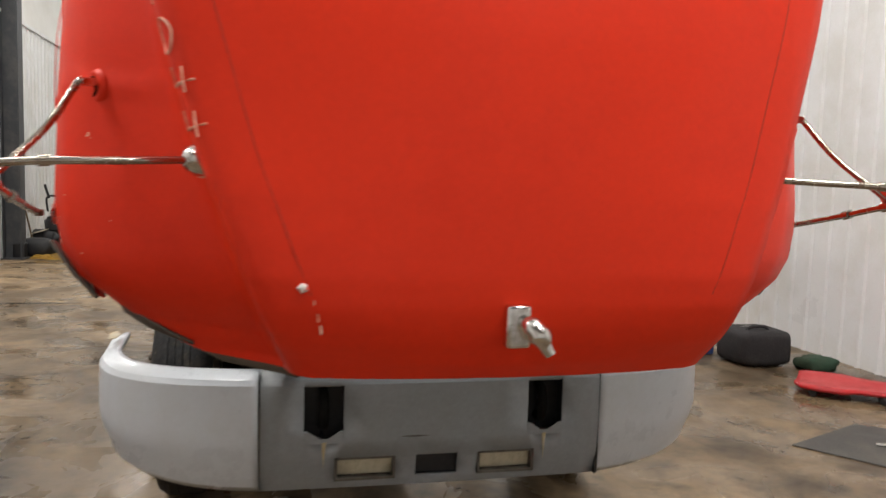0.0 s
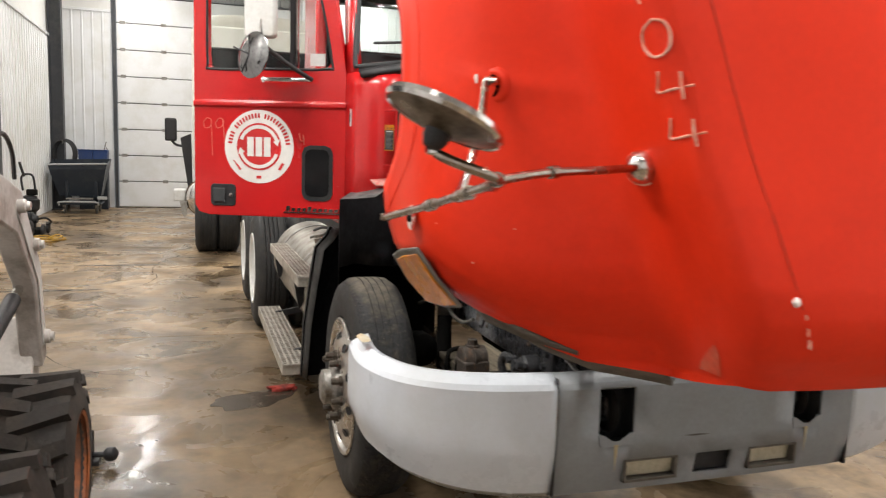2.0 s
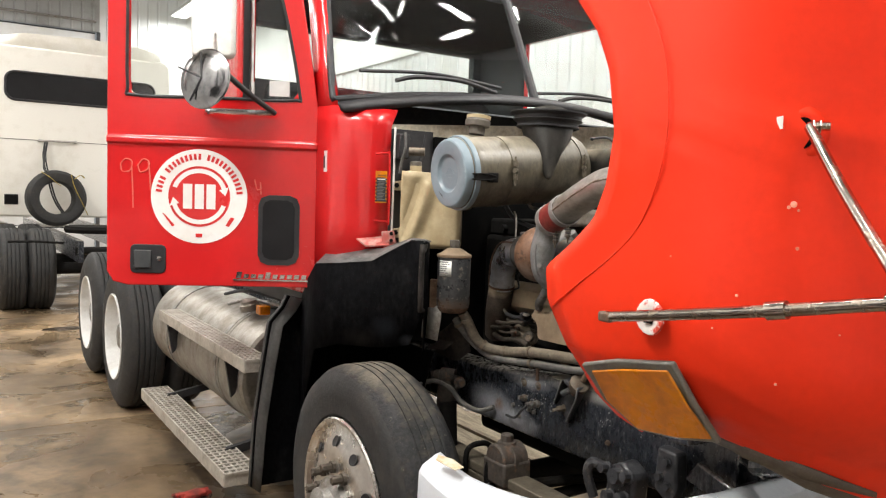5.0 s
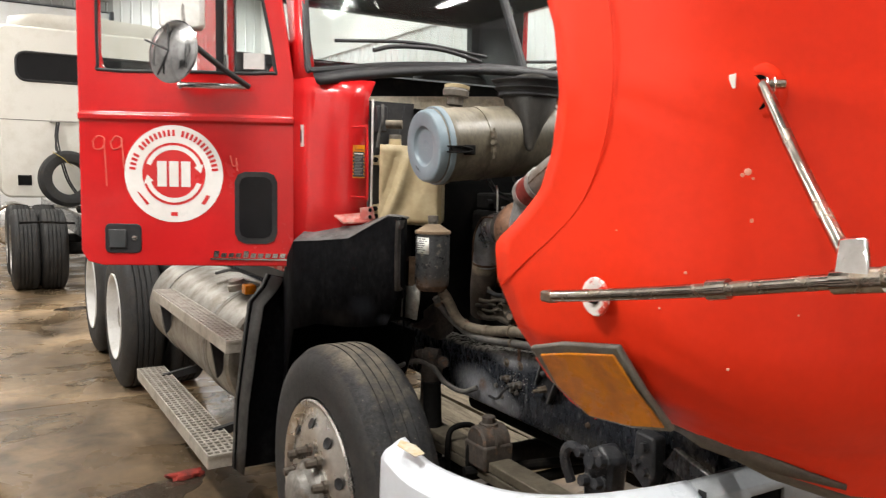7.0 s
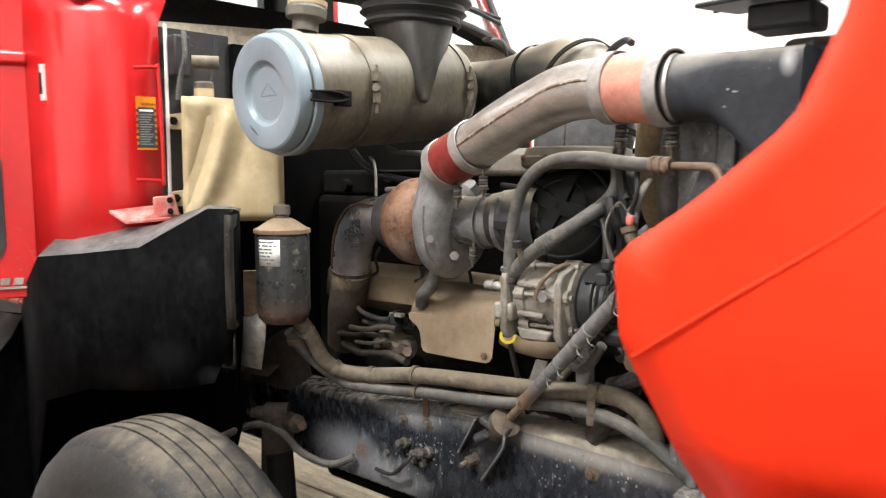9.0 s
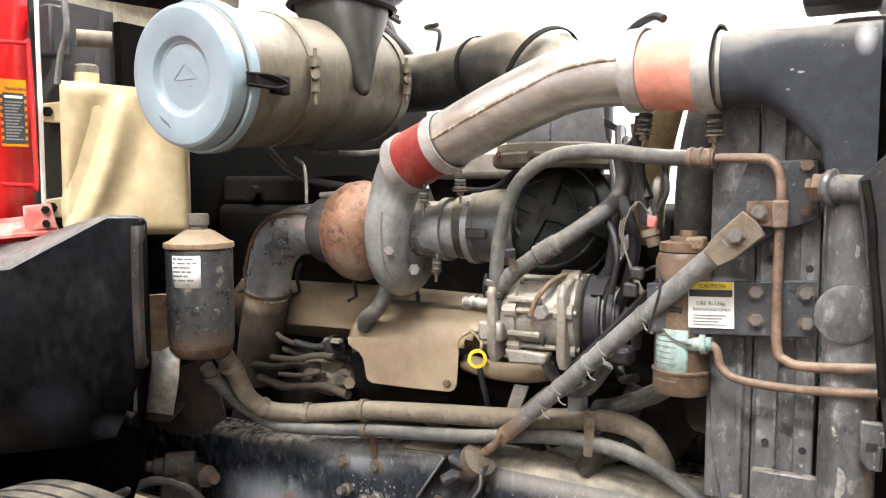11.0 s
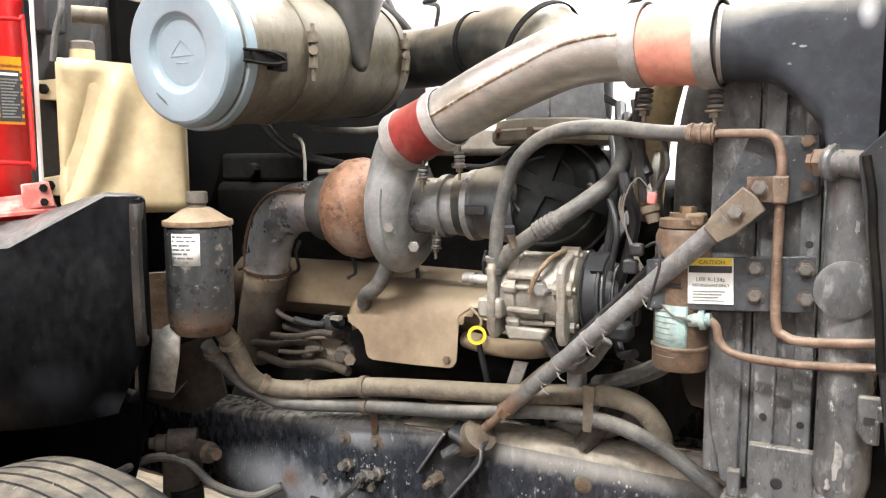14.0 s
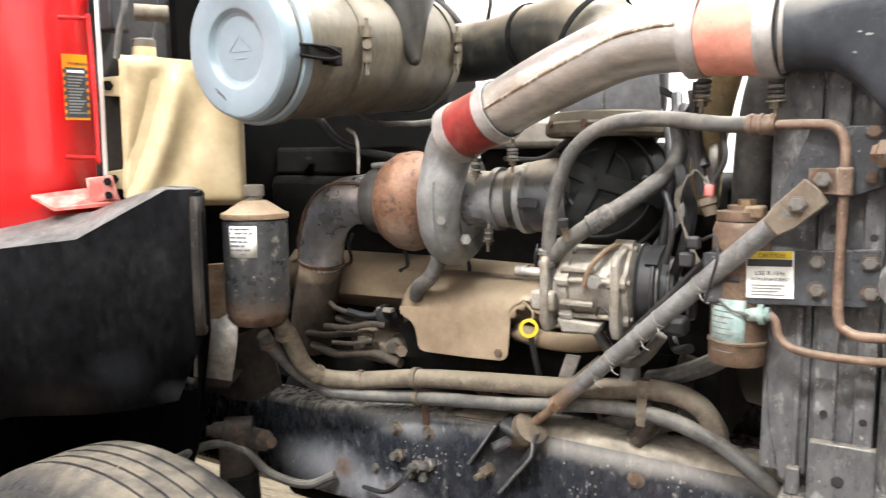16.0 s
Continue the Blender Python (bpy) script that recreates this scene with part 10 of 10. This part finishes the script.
def knobby(cx, cy, R, w):
    r = part("knobby_tyre", lathe((cx, cy, R), (1, 0, 0), [(0.03, 0.19), (0.0, 0.22), (0.0, R - 0.09), (0.02, R - 0.035), (0.05, R - 0.03), (w - 0.05, R - 0.03), (w - 0.02, R - 0.035), (w, R - 0.09), (w, 0.22), (w - 0.03, 0.19)], 44), MUD_RUBBER, ss, "muddy knobby loader tyre", smooth=40)
    for k in range(16):
        a = 2 * math.pi * (k + 0.35) / 16
        for h in (0, 1):
            a2 = a + h * math.pi / 16
            m = Matrix.Translation((cx, cy, R)) @ Matrix.Rotation(a2, 4, "X")
            x0, x1, t0, t1 = (0.004, w * 0.60, 0.05, -0.005) if h == 0 else (w * 0.40, w - 0.004, -0.005, 0.05)
            bm = bmesh.new()
            lo = [(x0, t0 - 0.035, R - 0.04), (x0, t0 + 0.035, R - 0.04), (x1, t1 + 0.028, R - 0.04), (x1, t1 - 0.028, R - 0.04)]
            hi = [(x0 + 0.008 * (h == 0), t0 - 0.03, R), (x0 + 0.008 * (h == 0), t0 + 0.03, R), (x1 - 0.008 * h, t1 + 0.024, R), (x1 - 0.008 * h, t1 - 0.024, R)]
            vs = [bm.verts.new(m @ Vector(p)) for p in lo + hi]
            for q in ((4, 5, 6, 7), (0, 1, 5, 4), (1, 2, 6, 5), (2, 3, 7, 6), (3, 0, 4, 7)):
                bm.faces.new([vs[i] for i in q])
            part("tread_lug", bm, MUD_RUBBER, r, smooth=0)
    part("rim", lathe((cx + w, cy, R), (1, 0, 0), [(-0.06, 0.0), (-0.06, 0.08), (-0.045, 0.12), (-0.06, 0.17), (-0.02, 0.20), (0.0, 0.215), (-0.006, 0.20)], 32), ORANGE_RIM, r, "rusty orange rim")
    for k in range(8):
        a = 2 * math.pi * k / 8
        part("lug_nut", bolt((cx + w - 0.058, cy + 0.095 * math.cos(a), R + 0.095 * math.sin(a)), (1, 0, 0), 0.012, 0.02), DARK, r)


knobby(-2.45, 0.90, 0.36, 0.335)
knobby(-2.45, 0.08, 0.36, 0.335)
part("body", plate([(-2.53, -0.35, 0.30), (-2.53, 1.25, 0.30), (-2.53, 1.45, 0.55), (-2.53, 1.50, 0.95), (-2.53, -0.4, 0.95)], (-1.1, 0, 0)), LOADER, ss, "dusty white loader body", bevel=0.03)
part("cab_cage", plate([(-2.60, -0.15, 0.96), (-2.60, 1.0, 0.96), (-2.60, 0.9, 1.95), (-2.60, -0.05, 2.0)], (-0.95, 0, 0)), BLACK, ss, "black cab cage", bevel=0.03)
part("tail", plate([(-2.53, -0.4, 0.45), (-2.53, -0.80, 0.50), (-2.53, -0.85, 1.25), (-2.53, -0.4, 1.30)], (-1.1, 0, 0)), LOADER, ss, bevel=0.04)
lift = part("lift_arm", plate([(-2.42, -0.1, 1.52), (-2.42, 1.15, 1.47), (-2.42, 1.62, 1.36), (-2.42, 2.0, 0.98), (-2.42, 2.08, 0.50), (-2.42, 1.96, 0.47), (-2.42, 1.84, 0.90), (-2.42, 1.50, 1.18), (-2.42, 1.05, 1.30), (-2.42, -0.1, 1.34)], (-0.10, 0, 0)), LOADER, ss, "dusty white lift arm", bevel=0.012)
part("arm_face", plate([(-2.418, 1.50, 1.26), (-2.418, 1.88, 0.92), (-2.418, 1.96, 0.58), (-2.418, 2.02, 0.58), (-2.418, 1.95, 0.97), (-2.418, 1.60, 1.32)], (0.006, 0, 0)), WHITE_PAINT, lift, bevel=0.003)
for y, z, r in ((1.80, 1.10, 0.03), (1.99, 0.62, 0.035), (1.52, 1.30, 0.03)):
    part("pivot_pin", lathe((-2.42, y, z), (1, 0, 0), [(0, r), (0.03, r), (0.035, r * 0.7), (0.05, r * 0.65), (0.05, 0)], 16), LOADER, lift)
part("lift_cylinder", rod((-2.49, 1.1, 0.75), (-2.49, 1.7, 0.86), 0.035, 14), BLACK, lift, "black lift cylinder")
part("cylinder_rod", rod((-2.49, 1.7, 0.86), (-2.49, 1.92, 0.90), 0.02, 12), CHROME, lift)
part("hydraulic_hose", tube([(-2.40, 1.0, 1.58), (-2.40, 1.20, 1.60), (-2.40, 1.34, 1.53), (-2.41, 1.42, 1.42)], 0.009, 8), BLACK, lift)
coup = part("quick_coupler", plate([(-2.46, 1.86, 0.12), (-2.46, 2.10, 0.14), (-2.46, 2.10, 0.70), (-2.46, 1.98, 0.72)], (-0.9, 0, 0)), LOADER, ss, bevel=0.01)
for z in (0.55, 0.40):
    part("hole", lathe((-2.459, 2.03, z), (1, 0, 0), [(0, 0.022), (0.002, 0.02), (0.002, 0)], 14), BLACK, coup)

# ball hitch lying on the floor by the loader
bh = thing("hitch_mount", (-2.14, 1.83, 0), "black steel ball hitch mount on the floor", "hitch")
part("ball", lathe((-2.105, 1.80, 0.058), (0.7, -0.2, 0.1), [(-0.035, 0), (-0.03, 0.022), (-0.015, 0.034), (0.0, 0.036), (0.018, 0.032), (0.03, 0.018), (0.035, 0)], 22), BLACK, bh)
part("shank", rod((-2.13, 1.808, 0.055), (-2.20, 1.83, 0.05), 0.014, 10), BLACK, bh)
part("plate", plate([(-2.19, 1.80, 0.0), (-2.19, 1.90, 0.0), (-2.19, 1.90, 0.15), (-2.19, 1.85, 0.17), (-2.19, 1.80, 0.10)], (-0.02, 0, 0)), BLACK, bh, bevel=0.004)
part("foot", box((-2.24, 1.80, 0.0), (-2.16, 1.92, 0.025)), BLACK, bh, bevel=0.004)

# tipping hopper on casters
hp_ = thing("tipping_hopper", (-4.1, 16.95, 0), "blue-black steel tipping hopper on a caster base", "hopper")
hx0, hx1 = -4.72, -3.52
part("bin", grid([[(hx0, 16.62, 1.08), (hx1, 16.62, 1.12), (hx1 + 0.02, 17.5, 1.22), (hx0 - 0.02, 17.5, 1.18), (hx0, 16.62, 1.08)], [(hx0 + 0.02, 16.63, 0.98), (hx1 - 0.03, 16.63, 1.0), (hx1 - 0.03, 17.5, 1.0), (hx0 + 0.02, 17.5, 1.0), (hx0 + 0.02, 16.63, 0.98)], [(hx0 + 0.18, 16.86, 0.40), (hx1 - 0.16, 16.86, 0.40), (hx1 - 0.16, 17.4, 0.40), (hx0 + 0.18, 17.4, 0.40), (hx0 + 0.18, 16.86, 0.40)]]), HOPPER, hp_, "blue-black folded steel bin", smooth=0, solid=0.02)
part("bin_floor", box((hx0 + 0.18, 16.86, 0.385), (hx1 - 0.16, 17.4, 0.40)), HOPPER, hp_)
part("rim", tube([(hx0, 16.61, 1.085), (-4.1, 16.61, 1.105), (hx1, 16.61, 1.125)], 0.02, 8, 2), GREY_METAL, hp_, "scraped bright bin rim")
for x in (-4.4, -3.8):
    part("rocker", plate([(x, 16.70, 0.72), (x, 17.3, 0.72), (x, 17.3, 0.24), (x, 16.9, 0.24), (x, 16.74, 0.36)], (0.06, 0, 0)), HOPPER, hp_)
base = part("base_frame", box((-4.52, 16.55, 0.205), (-3.66, 17.4, 0.25)), HOPPER, hp_, bevel=0.008)
part("tread_shelf", box((-4.36, 16.50, 0.33), (-3.82, 16.75, 0.355)), STEEL, hp_, "pale worn front step")
part("handle_bar", tube([(-4.50, 16.52, 0.20), (-4.48, 16.47, 0.27), (-4.1, 16.45, 0.28), (-3.74, 16.47, 0.27), (-3.70, 16.52, 0.20)], 0.02, 8), GREY_METAL, hp_)
part("lever", box((-3.72, 16.50, 0.33), (-3.52, 16.54, 0.40)), GREY_METAL, hp_, bevel=0.008)
for x in (-4.42, -3.76):
    for y in (16.65, 17.3):
        cs = part("caster_fork", plate([(x - 0.03, y, 0.205), (x - 0.03, y + 0.10, 0.205), (x - 0.03, y + 0.06, 0.07), (x - 0.03, y + 0.03, 0.07)], (0.06, 0, 0)), STEEL, hp_)
        part("caster_wheel", lathe((x - 0.022, y + 0.045, 0.075), (1, 0, 0), [(0, 0), (0, 0.06), (0.006, 0.074), (0.038, 0.074), (0.044, 0.06), (0.044, 0)], 20), TAUPE, cs)

for x in (-4.12, -3.80):
    tb = thing("storage_bin", (x, 18.2, 0), "blue plastic bin on a dark stand against the end wall", "bin", "blue bins at the end wall")
    part("tub", grid([[(x - 0.15, 18.0, 1.12), (x + 0.15, 18.0, 1.12), (x + 0.15, 18.4, 1.12), (x - 0.15, 18.4, 1.12), (x - 0.15, 18.0, 1.12)], [(x - 0.16, 17.98, 1.42), (x + 0.16, 17.98, 1.42), (x + 0.16, 18.42, 1.42), (x - 0.16, 18.42, 1.42), (x - 0.16, 17.98, 1.42)]]), BLUE, tb, solid=0.008, smooth=0)
    part("tub_floor", box((x - 0.15, 18.0, 1.115), (x + 0.15, 18.4, 1.122)), BLUE, tb)
    part("tub_rim", tube([(x - 0.165, 17.975, 1.415), (x + 0.165, 17.975, 1.415)], 0.012, 6, 2), BLUE, tb)
    part("stand", box((x - 0.155, 17.98, 0.0), (x + 0.155, 18.42, 1.11)), HOPPER, tb, bevel=0.01)
hc = thing("hose_coil", (-4.55, 17.6, 1.2), "black hose coiled on a hook on the column", "hose")
for k in range(7):
    bm = bmesh.new()
    r0 = 0.26 + 0.012 * (k % 3)
    pts = [(-4.55 + 0.010 * k + r0 * 0.85 * math.cos(a), 17.62 + 0.016 * k, 1.32 + r0 * 1.15 * math.sin(a)) for a in [2 * math.pi * i / 20 for i in range(21)]]
    part("hose_loop", tube(pts, 0.016, 8, 2), BLACK, hc)
part("hook", tube([(-4.55, 17.79, 1.60), (-4.55, 17.70, 1.58), (-4.55, 17.60, 1.56), (-4.55, 17.58, 1.62)], 0.012, 8), STEEL, hc)
ch = thing("chain_hook", (-3.72, 18.6, 1.3), "thin chain loop hanging on the end wall", "chain")
part("chain", tube([(-3.72, 18.64, 1.62), (-3.76, 18.64, 1.45), (-3.78, 18.64, 1.28), (-3.70, 18.64, 1.24), (-3.67, 18.64, 1.36), (-3.72, 18.64, 1.48)], 0.012, 8), STEEL, ch)

# machines and a pole at the west wall
pw = thing("pressure_washer", (-4.35, 12.4, 0), "black oily pressure washer pump on a low frame", "pump")
part("pump_body", lathe((-4.62, 12.25, 0.28), (1, -0.15, 0), [(0, 0), (0, 0.13), (0.03, 0.16), (0.22, 0.16), (0.24, 0.13), (0.36, 0.12), (0.38, 0.08), (0.44, 0.06), (0.44, 0)], 28), BLACK, pw)
part("skid_frame", box((-4.70, 12.05, 0.03), (-4.12, 12.62, 0.11)), DARK, pw, bevel=0.01)
part("motor", lathe((-4.36, 12.55, 0.42), (0, 0, 1), [(-0.3, 0.09), (-0.05, 0.10), (0, 0.15), (0.16, 0.16), (0.18, 0.12), (0.22, 0.11), (0.24, 0.05), (0.24, 0)], 24), BLACK, pw, "black motor")
part("top_box", box((-4.40, 12.48, 0.66), (-4.24, 12.62, 0.76)), DARK, pw, bevel=0.015)
part("handle", tube([(-4.45, 12.5, 0.74), (-4.46, 12.5, 0.98), (-4.30, 12.5, 1.0), (-4.26, 12.5, 0.76)], 0.018, 8), BLACK, pw)
part("lever", tube([(-4.42, 12.5, 0.98), (-4.46, 12.48, 1.12), (-4.48, 12.46, 1.22)], 0.022, 8), BLACK, pw)
for y in (12.1, 12.55):
    part("wheel", lathe((-4.12, y, 0.10), (1, 0, 0), [(0, 0), (0, 0.07), (0.01, 0.10), (0.05, 0.10), (0.06, 0.07), (0.06, 0)], 22), BLACK, pw)
part("hose_stub", tube([(-4.2, 12.2, 0.28), (-4.05, 12.15, 0.3), (-4.0, 12.3, 0.22), (-4.1, 12.5, 0.15)], 0.018, 8), BLACK, pw)
gb = thing("garbage_bag", (-4.45, 11.75, 0), "shiny black plastic bag slumped by the wall", "bag")
part("sack", blob((-4.45, 11.78, 0.16), (0.28, 0.22, 0.16), 1.3), BLACK, gb, smooth=60)
cb = part("cardboard_piece", plate([(-4.66, 12.0, 0.34), (-4.40, 11.95, 0.42), (-4.36, 12.2, 0.44), (-4.62, 12.26, 0.36)], (0, 0, 0.012)), INSULATION, None, "torn brown cardboard flap on the black bag")
tagged(cb, "torn brown cardboard flap on the black bag", "cardboard")
dx = thing("oil_drum", (-4.62, 11.55, 0), "low black oil container by the wall", "container")
part("drum", lathe((-4.64, 11.5, 0), (0, 0, 1), [(0, 0), (0, 0.12), (0.02, 0.13), (0.24, 0.13), (0.26, 0.11), (0.27, 0.04), (0.31, 0.035), (0.31, 0)], 22), BLACK, dx)
pole = thing("broom", (-4.7, 12.0, 0), "long wooden broom leaning on the white wall", "broom")
part("stick", rod((-4.56, 12.1, 0.08), (-4.79, 11.55, 1.95), 0.014, 10), RUSTY_TAN, pole)
part("brush_head", box((-4.66, 12.0, 0.0), (-4.50, 12.28, 0.08)), DARK, pole, bevel=0.01)
yh = thing("air_hose", (-4.0, 11.5, 0), "yellow air hose coiled loosely on the floor", "hose")
for k in range(6):
    cx, cy_, ra, rb_ = (-4.28, 11.42, 0.16, 0.13) if k % 3 == 0 else (-4.06, 11.5, 0.24, 0.14) if k % 3 == 1 else (-3.80, 11.5, 0.16, 0.16)
    ph = 0.7 * k
    pts = [(cx + (ra - 0.015 * k) * math.cos(a + ph), cy_ + (rb_ + 0.012 * k) * math.sin(a + ph), 0.012 + 0.010 * k + 0.008 * math.sin(3 * a)) for a in [2 * math.pi * i / 16 for i in range(18)]]
    part("hose_loop", tube(pts, 0.010, 8, 3), HOSE_YELLOW, yh)
part("hose_end", tube([(-4.3, 11.3, 0.02), (-4.05, 11.2, 0.015), (-3.8, 11.34, 0.012), (-3.66, 11.5, 0.012)], 0.010, 8), HOSE_YELLOW, yh)

# by the east wall
cr = thing("mechanic_creeper", (3.9, 2.2, 0), "red moulded plastic creeper on small wheels", "creeper")
m_ = Matrix.Translation((3.9, 2.17, 0)) @ Matrix.Rotation(radians(-43), 4, "Z")
prof = [(-0.60, 0.20), (-0.55, 0.27), (-0.42, 0.30), (-0.25, 0.29), (-0.18, 0.23), (-0.02, 0.21), (0.10, 0.22), (0.18, 0.29), (0.40, 0.31), (0.55, 0.28), (0.60, 0.20)]
rows = []
for w in (-1.0, -0.88, -0.6, 0, 0.6, 0.88, 1.0):
    rows.append([m_ @ Vector((u, h * w, 0.095 - 0.03 * (1 - w * w) + (0.035 if u > 0.3 and abs(w) < 0.7 else 0) - 0.02 * (abs(w) > 0.95))) for u, h in prof])
part("bed", grid(rows), CREEPER, cr, "red moulded creeper bed", smooth=50, solid=0.025)
for u, v in ((-0.46, 0.25), (-0.46, -0.25), (0.44, 0.26), (0.44, -0.26), (0.0, 0.19), (0.0, -0.19)):
    q = m_ @ Vector((u, v, 0.036))
    w_2 = part("caster", lathe(q - Vector((0.012, 0, 0)), (1, 0.3, 0), [(0, 0), (0, 0.03), (0.004, 0.036), (0.02, 0.036), (0.024, 0.03), (0.024, 0)], 18), BLACK, cr)
part("head_pad", plate([m_ @ Vector(p) for p in ((0.34, -0.15, 0.115), (0.52, -0.14, 0.10), (0.52, 0.14, 0.10), (0.34, 0.15, 0.115))], (0, 0, 0.02)), CREEPER, cr, bevel=0.008)
bag = thing("tool_bag", (3.62, 3.38, 0), "black slumped cloth tool bag on the floor", "bag")
part("bag_body", blob((3.62, 3.38, 0.155), (0.25, 0.24, 0.155), 0.4, 0.06, 28, 16, 0.38), CLOTH, bag, smooth=60)
part("bag_handle", tube([(3.48, 3.3, 0.29), (3.52, 3.28, 0.33), (3.64, 3.27, 0.335), (3.72, 3.3, 0.29)], 0.014, 8), CLOTH, bag)
part("zip", tube([(3.42, 3.42, 0.29), (3.6, 3.42, 0.312), (3.8, 3.42, 0.29)], 0.006, 6), STEEL, bag)
gc = thing("work_jacket", (4.05, 3.05, 0), "crumpled dark green cloth beside the black bag", "cloth")
part("cloth", blob((4.02, 3.05, 0.055), (0.16, 0.12, 0.06), 2.2, 0.3), GREEN_CLOTH, gc, smooth=60)
bx = thing("tool_case", (3.32, 3.75, 0), "dark blue tool case standing behind the bag", "case")
part("shell", box((3.15, 3.65, 0), (3.42, 3.85, 0.2)), BLUE, bx, bevel=0.02)
part("carry_handle", tube([(3.22, 3.75, 0.2), (3.23, 3.75, 0.235), (3.34, 3.75, 0.235), (3.35, 3.75, 0.2)], 0.01, 8), BLACK, bx)
fm = thing("floor_mat", (2.95, 1.1, 0), "dark rubber floor mat with a curled edge", "mat")
part("sheet", plate([(2.50, 1.36, 0.001), (3.20, 1.66, 0.001), (3.75, 1.18, 0.001), (3.32, 0.62, 0.001), (2.92, 0.80, 0.001)], (0, 0, 0.008)), MAT, fm, bevel=0.003)
part("curled_edge", tube([(3.02, 1.28, 0.014), (3.10, 1.20, 0.02), (3.14, 1.06, 0.022), (3.24, 0.98, 0.016)], 0.016, 8, squash=0.6), STEEL, fm)

# oil and rag
rnd = random.Random(4)
oil = []
for k in range(28):
    a = 2 * math.pi * k / 28
    r = 1 + 0.14 * math.sin(3 * a + 1) + 0.1 * math.sin(7 * a) + rnd.uniform(-0.05, 0.05)
    u, v = 0.29 * r * math.cos(a), 0.15 * r * math.sin(a)
    oil.append((-1.35 + u * 0.90 - v * 0.40, 2.68 + u * 0.40 + v * 0.9, 0.0))
part("oil_stain", plate(oil, (0, 0, 0.0018)), OIL, floor, "dark oil stain soaked into the concrete", smooth=0)
for x, y, rx, ry in ((-1.1, 8.3, 0.25, 0.12), (-0.8, 7.6, 0.3, 0.1), (-2.6, 8.6, 0.5, 0.06), (-3.2, 6.8, 0.5, 0.05), (-2.2, 0.25, 0.3, 0.12)):
    ring = [(x + rx * math.cos(a) * (1 + rnd.uniform(-0.15, 0.15)), y + ry * math.sin(a) * (1 + rnd.uniform(-0.2, 0.2)), 0.0) for a in [2 * math.pi * k / 22 for k in range(22)]]
    part("oil_stain", plate(ring, (0, 0, 0.0015)), OIL, floor, "dark wet stain", smooth=0)
rag = part("rag", blob((-1.16, 2.83, 0.014), (0.085, 0.035, 0.018), 3.1, 0.45, 26, 10), RAG, None, "crumpled red shop rag on the floor")
tagged(rag, "crumpled red shop rag on the floor", "rag")


# cracks in the slab
def crack(pts, w):
    line, out = curve_points(pts, 5), []
    left, right = [], []
    for i, p in enumerate(line):
        d = (line[min(i + 1, len(line) - 1)] - line[max(i - 1, 0)]).normalized()
        n = Vector((-d.y, d.x, 0))
        j = Vector((rnd.uniform(-1, 1), rnd.uniform(-1, 1), 0)) * 0.02
        k = w * rnd.uniform(0.4, 1.2)
        left.append(p + j + n * k)
        right.append(p + j - n * k)
    part("crack", grid([left, right]), ENGINE_SHADE, floor, smooth=0)


crack([(-1.75, 9.8, 0.0012), (-2.05, 9.1, 0.0012), (-2.2, 8.3, 0.0012), (-2.15, 7.4, 0.0012), (-2.5, 6.6, 0.0012), (-3.1, 5.8, 0.0012), (-3.3, 5.1, 0.0012)], 0.005)
crack([(-2.15, 8.0, 0.0012), (-1.85, 7.7, 0.0012), (-1.5, 7.5, 0.0012)], 0.004)
crack([(-2.9, 4.3, 0.0012), (-2.5, 3.6, 0.0012), (-2.0, 3.3, 0.0012)], 0.003)

# weathered boards on the floor under the engine
for k, (x0, y0, y1, tilt) in enumerate(((0.36, 1.98, 3.5, 0.02), (0.61, 2.02, 3.6, -0.01), (0.86, 1.96, 3.55, 0.015), (1.11, 2.05, 3.3, 0.0))):
    bm = bmesh.new()
    rr_ = random.Random(k)
    rows = []
    for i in range(9):
        y = y0 + (y1 - y0) * i / 8
        xo = x0 + tilt * i / 8
        e = rr_.uniform(-0.008, 0.008)
        rows.append([(xo - 0.115 + e, y, 0.0), (xo - 0.115 + e, y, 0.040), (xo, y, 0.043), (xo + 0.115 + e, y, 0.040), (xo + 0.115 + e, y, 0.0)])
    grid(rows, bm)
    bm.faces.new([v for v in bm.verts[:5]] if bm.verts.ensure_lookup_table() is None else [])
    bm.verts.ensure_lookup_table()
    bm.faces.new([bm.verts[i] for i in range(len(bm.verts) - 5, len(bm.verts))])
    ob = part("board", bm, BOARD, None, "weathered dusty wooden board lying under the truck", smooth=0)
    tagged(ob, "weathered dusty wooden board lying under the truck", "board", "boards under the truck")
